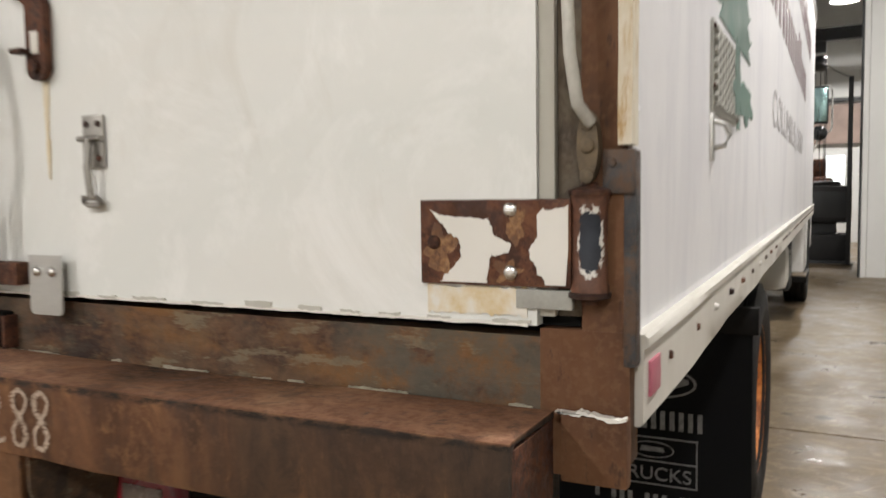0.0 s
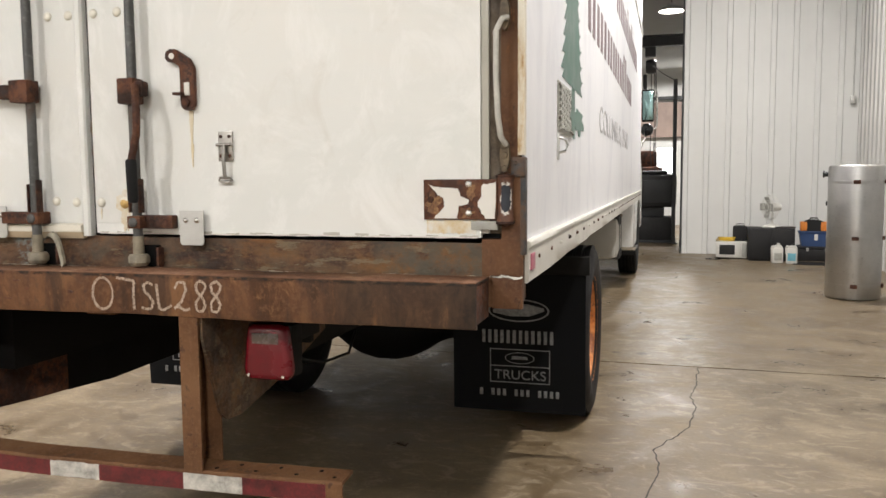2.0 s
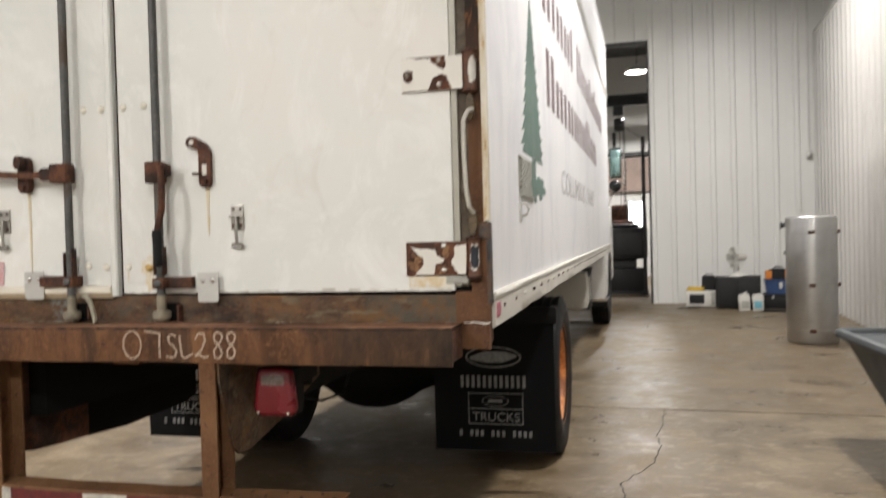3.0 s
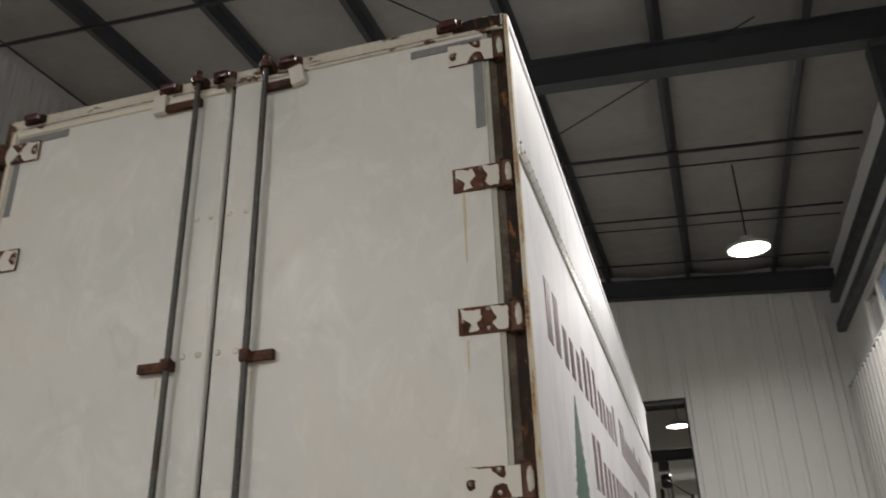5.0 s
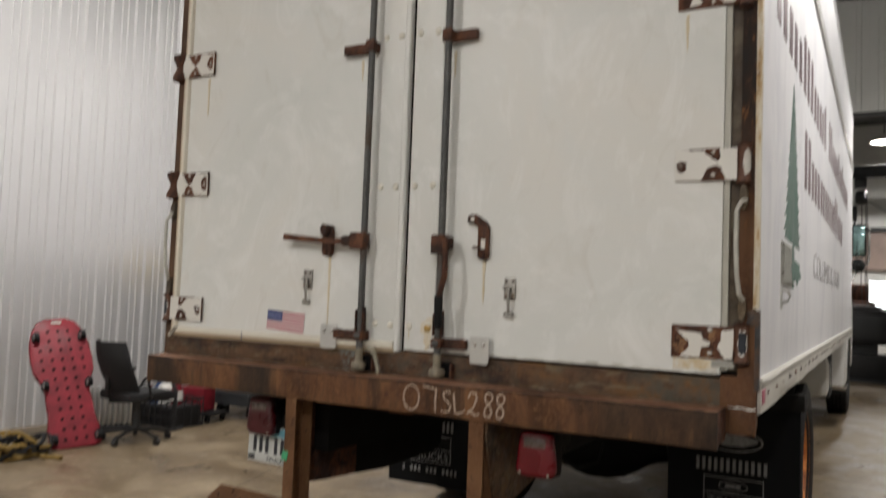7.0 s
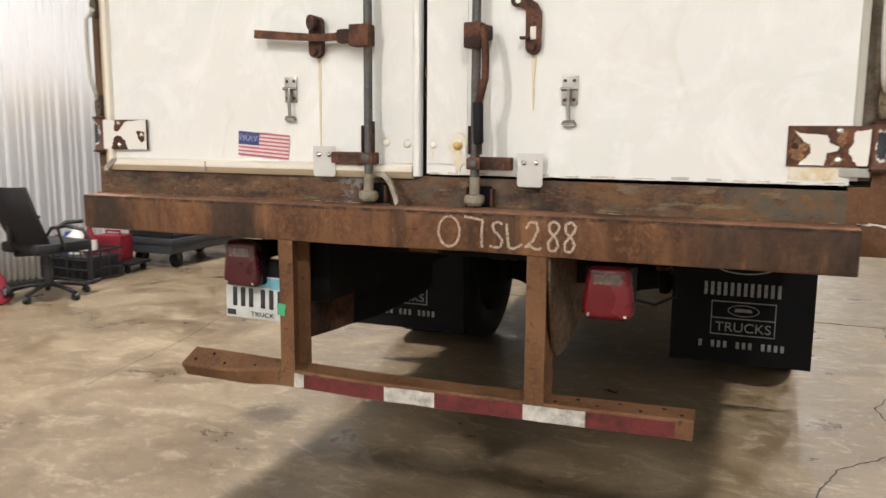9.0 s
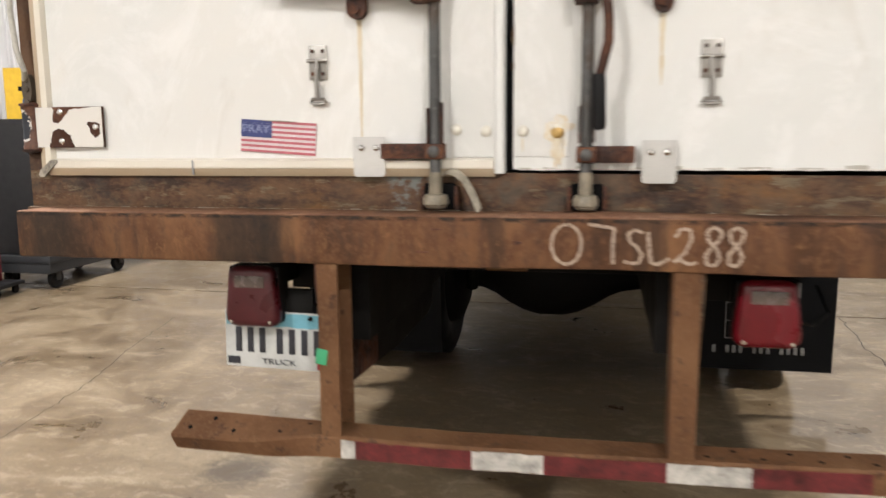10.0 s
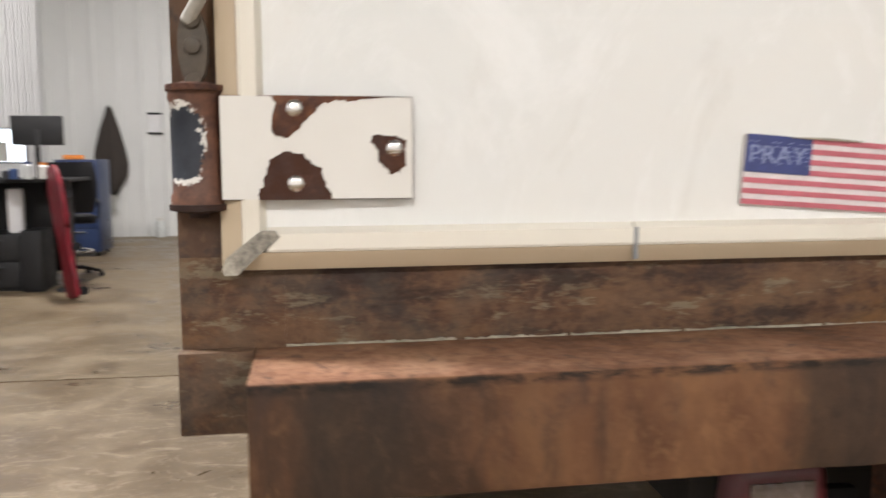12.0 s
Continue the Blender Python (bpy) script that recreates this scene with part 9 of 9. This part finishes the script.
def coat_mesh(bm):
    prof = [(2.17, 0.035, 0.03), (2.08, 0.06, 0.05), (1.95, 0.10, 0.08), (1.75, 0.16, 0.10), (1.50, 0.22, 0.12), (1.25, 0.26, 0.13), (1.05, 0.24, 0.12), (0.90, 0.18, 0.11), (0.74, 0.10, 0.08)]
    seg = 26
    rings = []
    for k, (z, w, d) in enumerate(prof):
        row = []
        for i in range(seg):
            a = 2 * math.pi * i / seg
            f = 1 + 0.14 * math.sin(5 * a + k * 0.25) + 0.06 * math.sin(9 * a)
            row.append(bm.verts.new((w * math.cos(a) * f, min(0.02, d * math.sin(a) * f - d * 0.4), z + 0.03 * math.sin(3 * a + k))))
        rings.append(row)
    for A, B in zip(rings, rings[1:]):
        for i in range(seg):
            bm.faces.new((A[i], A[(i + 1) % seg], B[(i + 1) % seg], B[i]))
    bm.faces.new(rings[0])
    bm.faces.new(rings[-1][::-1])


add(coat, "cloth", M["coat"], coat_mesh, auto=70)
add(coat, "lining", M["vent_grey"], lambda bm: box(bm, -0.03, 0.06, -0.10, -0.03, 0.45, 0.80, 0.02), "pale lining hanging out")
add(coat, "hook", M["steel_dark"], lambda bm: tube(bm, [(0, 0.02, 2.18), (0, -0.05, 2.18), (0, -0.06, 2.22)], 0.008, 6))
note = thing("paper_notice", 0, 0, 0, "white paper notice held by black tape", "notice")
note.matrix_world = HALL @ Matrix.Translation((-5.56, -0.024, 1.915))
add(note, "sheet", M["paper"], lambda bm: box(bm, -0.10, 0.10, -0.004, 0.0, -0.16, 0.16))
for z in (0.165, -0.165):
    add(note, "tape", M["black_plastic"], lambda bm: box(bm, -0.12, 0.12, -0.006, 0.0, z - 0.018, z + 0.018))
canister(-3.56, 13.28, 0.085, 0.33, "plate_white", "clear water jug on the floor by the wall", "jug", 0.0)

# ---------------------------------------------------------------- beyond the opening
bw = hall(tagged(link_mesh("window_2", box(bmesh.new(), -0.82, -0.32, 8.93, 8.99, 1.47, 2.27), M["frame_white"]), "bright window in the workshop beyond", "window", kind="structure"))
M["daylight"] = glow("window_daylight", (0.9, 0.96, 1.0), 5.0)
bm = bmesh.new()
box(bm, -0.78, -0.36, 8.915, 8.929, 1.51, 2.23)
part("pane", bm, M["daylight"], bw, "daylight behind the glass")
bpy.context.view_layer.update()
for i, (z0, z1, mt) in enumerate(((2.55, 3.55, "pink_panel"), (3.62, 3.72, "steel_dark"))):
    bm = bmesh.new()
    box(bm, -2.4, 0.25, 8.86, 8.93, z0, z1, 0.01)
    hall(struct("trim", bm, M[mt], "dull wall panel in the workshop beyond", "panel"))

hoist = thing("chain_hoist", 0, 0, 0, "dark chain hoist hanging from a steel beam", "hoist")
hoist.matrix_world = HALL @ Matrix.Translation((-0.78, 4.3, 0))
add(hoist, "trolley", M["steel_dark"], lambda bm: (box(bm, -0.12, 0.12, -0.10, 0.10, 4.20, 4.42, 0.01), rod(bm, (-0.1, 0, 4.36), (0.1, 0, 4.36), 0.07, 14)))
add(hoist, "drum", M["steel_dark"], lambda bm: lathe(bm, [(0, -0.12), (0.14, -0.12), (0.17, -0.06), (0.17, 0.06), (0.14, 0.12), (0, 0.12)], Matrix.Translation((0.02, 0, 3.98)) @ Matrix.Rotation(radians(90), 4, "Y"), 20))
add(hoist, "hook_block", M["steel_dark"], lambda bm: (box(bm, -0.16, -0.07, -0.05, 0.05, 3.45, 3.80, 0.03), tube(bm, [(-0.11, 0, 3.46), (-0.11, 0, 3.40), (-0.15, 0, 3.36), (-0.11, 0, 3.31), (-0.06, 0, 3.35)], 0.016, 8)))
for dx in (0.02, 0.10, 0.13):
    add(hoist, "chain", M["steel_dark"], lambda bm: tube(bm, [(dx, 0, 3.85), (dx + 0.02, 0, 2.9), (dx, 0, 2.1), (dx + 0.06, 0, 1.2)], 0.010, 6))
bm = bmesh.new()
box(bm, -5.9, 3.5, 4.2, 4.4, 4.43, 4.46, 0.004)
box(bm, -5.9, 3.5, 4.2, 4.4, 4.66, 4.69, 0.004)
box(bm, -5.9, 3.5, 4.29, 4.31, 4.46, 4.66)
hall(struct("beam", bm, M["steel_dark"], "dark steel crane beam in the workshop beyond", "beam"))
bm = bmesh.new()
box(bm, -5.9, 3.5, 6.5, 6.7, 4.9, 5.05, 0.004)
hall(struct("beam", bm, M["steel_grey"], "grey beam across the workshop beyond", "beam"))


mach = thing("shop_machine", 0, 0, 0, "black boxy shop machine on a low steel base", "machine")
mach.matrix_world = HALL @ Matrix.Translation((-0.82, 2.7, 0))
add(mach, "base", M["steel_grey"], lambda bm: box(bm, -0.70, 0.70, -0.38, 0.38, 0.0, 0.05, 0.006))
add(mach, "lower_housing", M["black_plastic"], lambda bm: box(bm, -0.68, 0.68, -0.36, 0.36, 0.05, 0.55, 0.03))
add(mach, "neck", M["steel_dark"], lambda bm: box(bm, -0.55, 0.45, -0.22, 0.22, 0.549, 0.761, 0.02))
add(mach, "upper_housing", M["black_plastic"], lambda bm: box(bm, -0.70, 0.70, -0.37, 0.37, 0.76, 1.46, 0.07))
add(mach, "cover", M["black_plastic"], lambda bm: box(bm, -0.30, 0.52, -0.30, 0.30, 1.459, 1.54, 0.05))
for sx in (-0.35, 0.32):
    add(mach, "access_panel", M["steel_dark"], lambda bm: box(bm, sx - 0.28, sx + 0.28, -0.377, -0.369, 0.86, 1.34, 0.004))
mast = thing("steel_mast", 0, 0, 0, "dark upright steel mast with a cable from the hoist", "mast")
mast.matrix_world = HALL @ Matrix.Translation((-0.16, 2.18, 0))
add(mast, "column", M["steel_dark"], lambda bm: (box(bm, -0.04, 0.04, -0.05, 0.05, 0.0, 3.42, 0.004), box(bm, -0.09, 0.09, -0.10, 0.10, 0.0, 0.015, 0.003)))
add(mast, "cable", M["steel_dark"], lambda bm: tube(bm, [(0, 0.03, 3.39), (-0.30, 1.05, 3.68), (-0.60, 2.10, 4.02)], 0.010, 6))
eng = thing("engine_block", 0, 0, 0, "dark brown engine on a stand", "engine")
eng.matrix_world = HALL @ Matrix.Translation((-0.87, 5.6, 0)) @ Matrix.Diagonal((1, 1, 1.14, 1))
add(eng, "block", M["rust_dark"], lambda bm: (box(bm, -0.35, 0.35, -0.4, 0.4, 0.95, 1.45, 0.05), box(bm, -0.2, 0.2, -0.3, 0.3, 1.45, 1.8, 0.04), rod(bm, (0, -0.4, 1.15), (0, -0.55, 1.15), 0.16, 16)))
for sx in (-0.3, 0.3):
    for sy in (-0.3, 0.3):
        add(eng, "leg", M["steel_dark"], lambda bm: box(bm, sx - 0.03, sx + 0.03, sy - 0.03, sy + 0.03, 0, 0.955))


# pieces that were shaped together but are separate parts
for ob in list(truck.children_recursive):
    if ob.name.split(".")[0] in {"screw", "plate_bolt", "bolt", "keeper_cheek", "rod_guard", "spring_hanger", "chipped_paint", "lever_catch", "strap"} and ob.type == "MESH":
        split_pieces(ob)
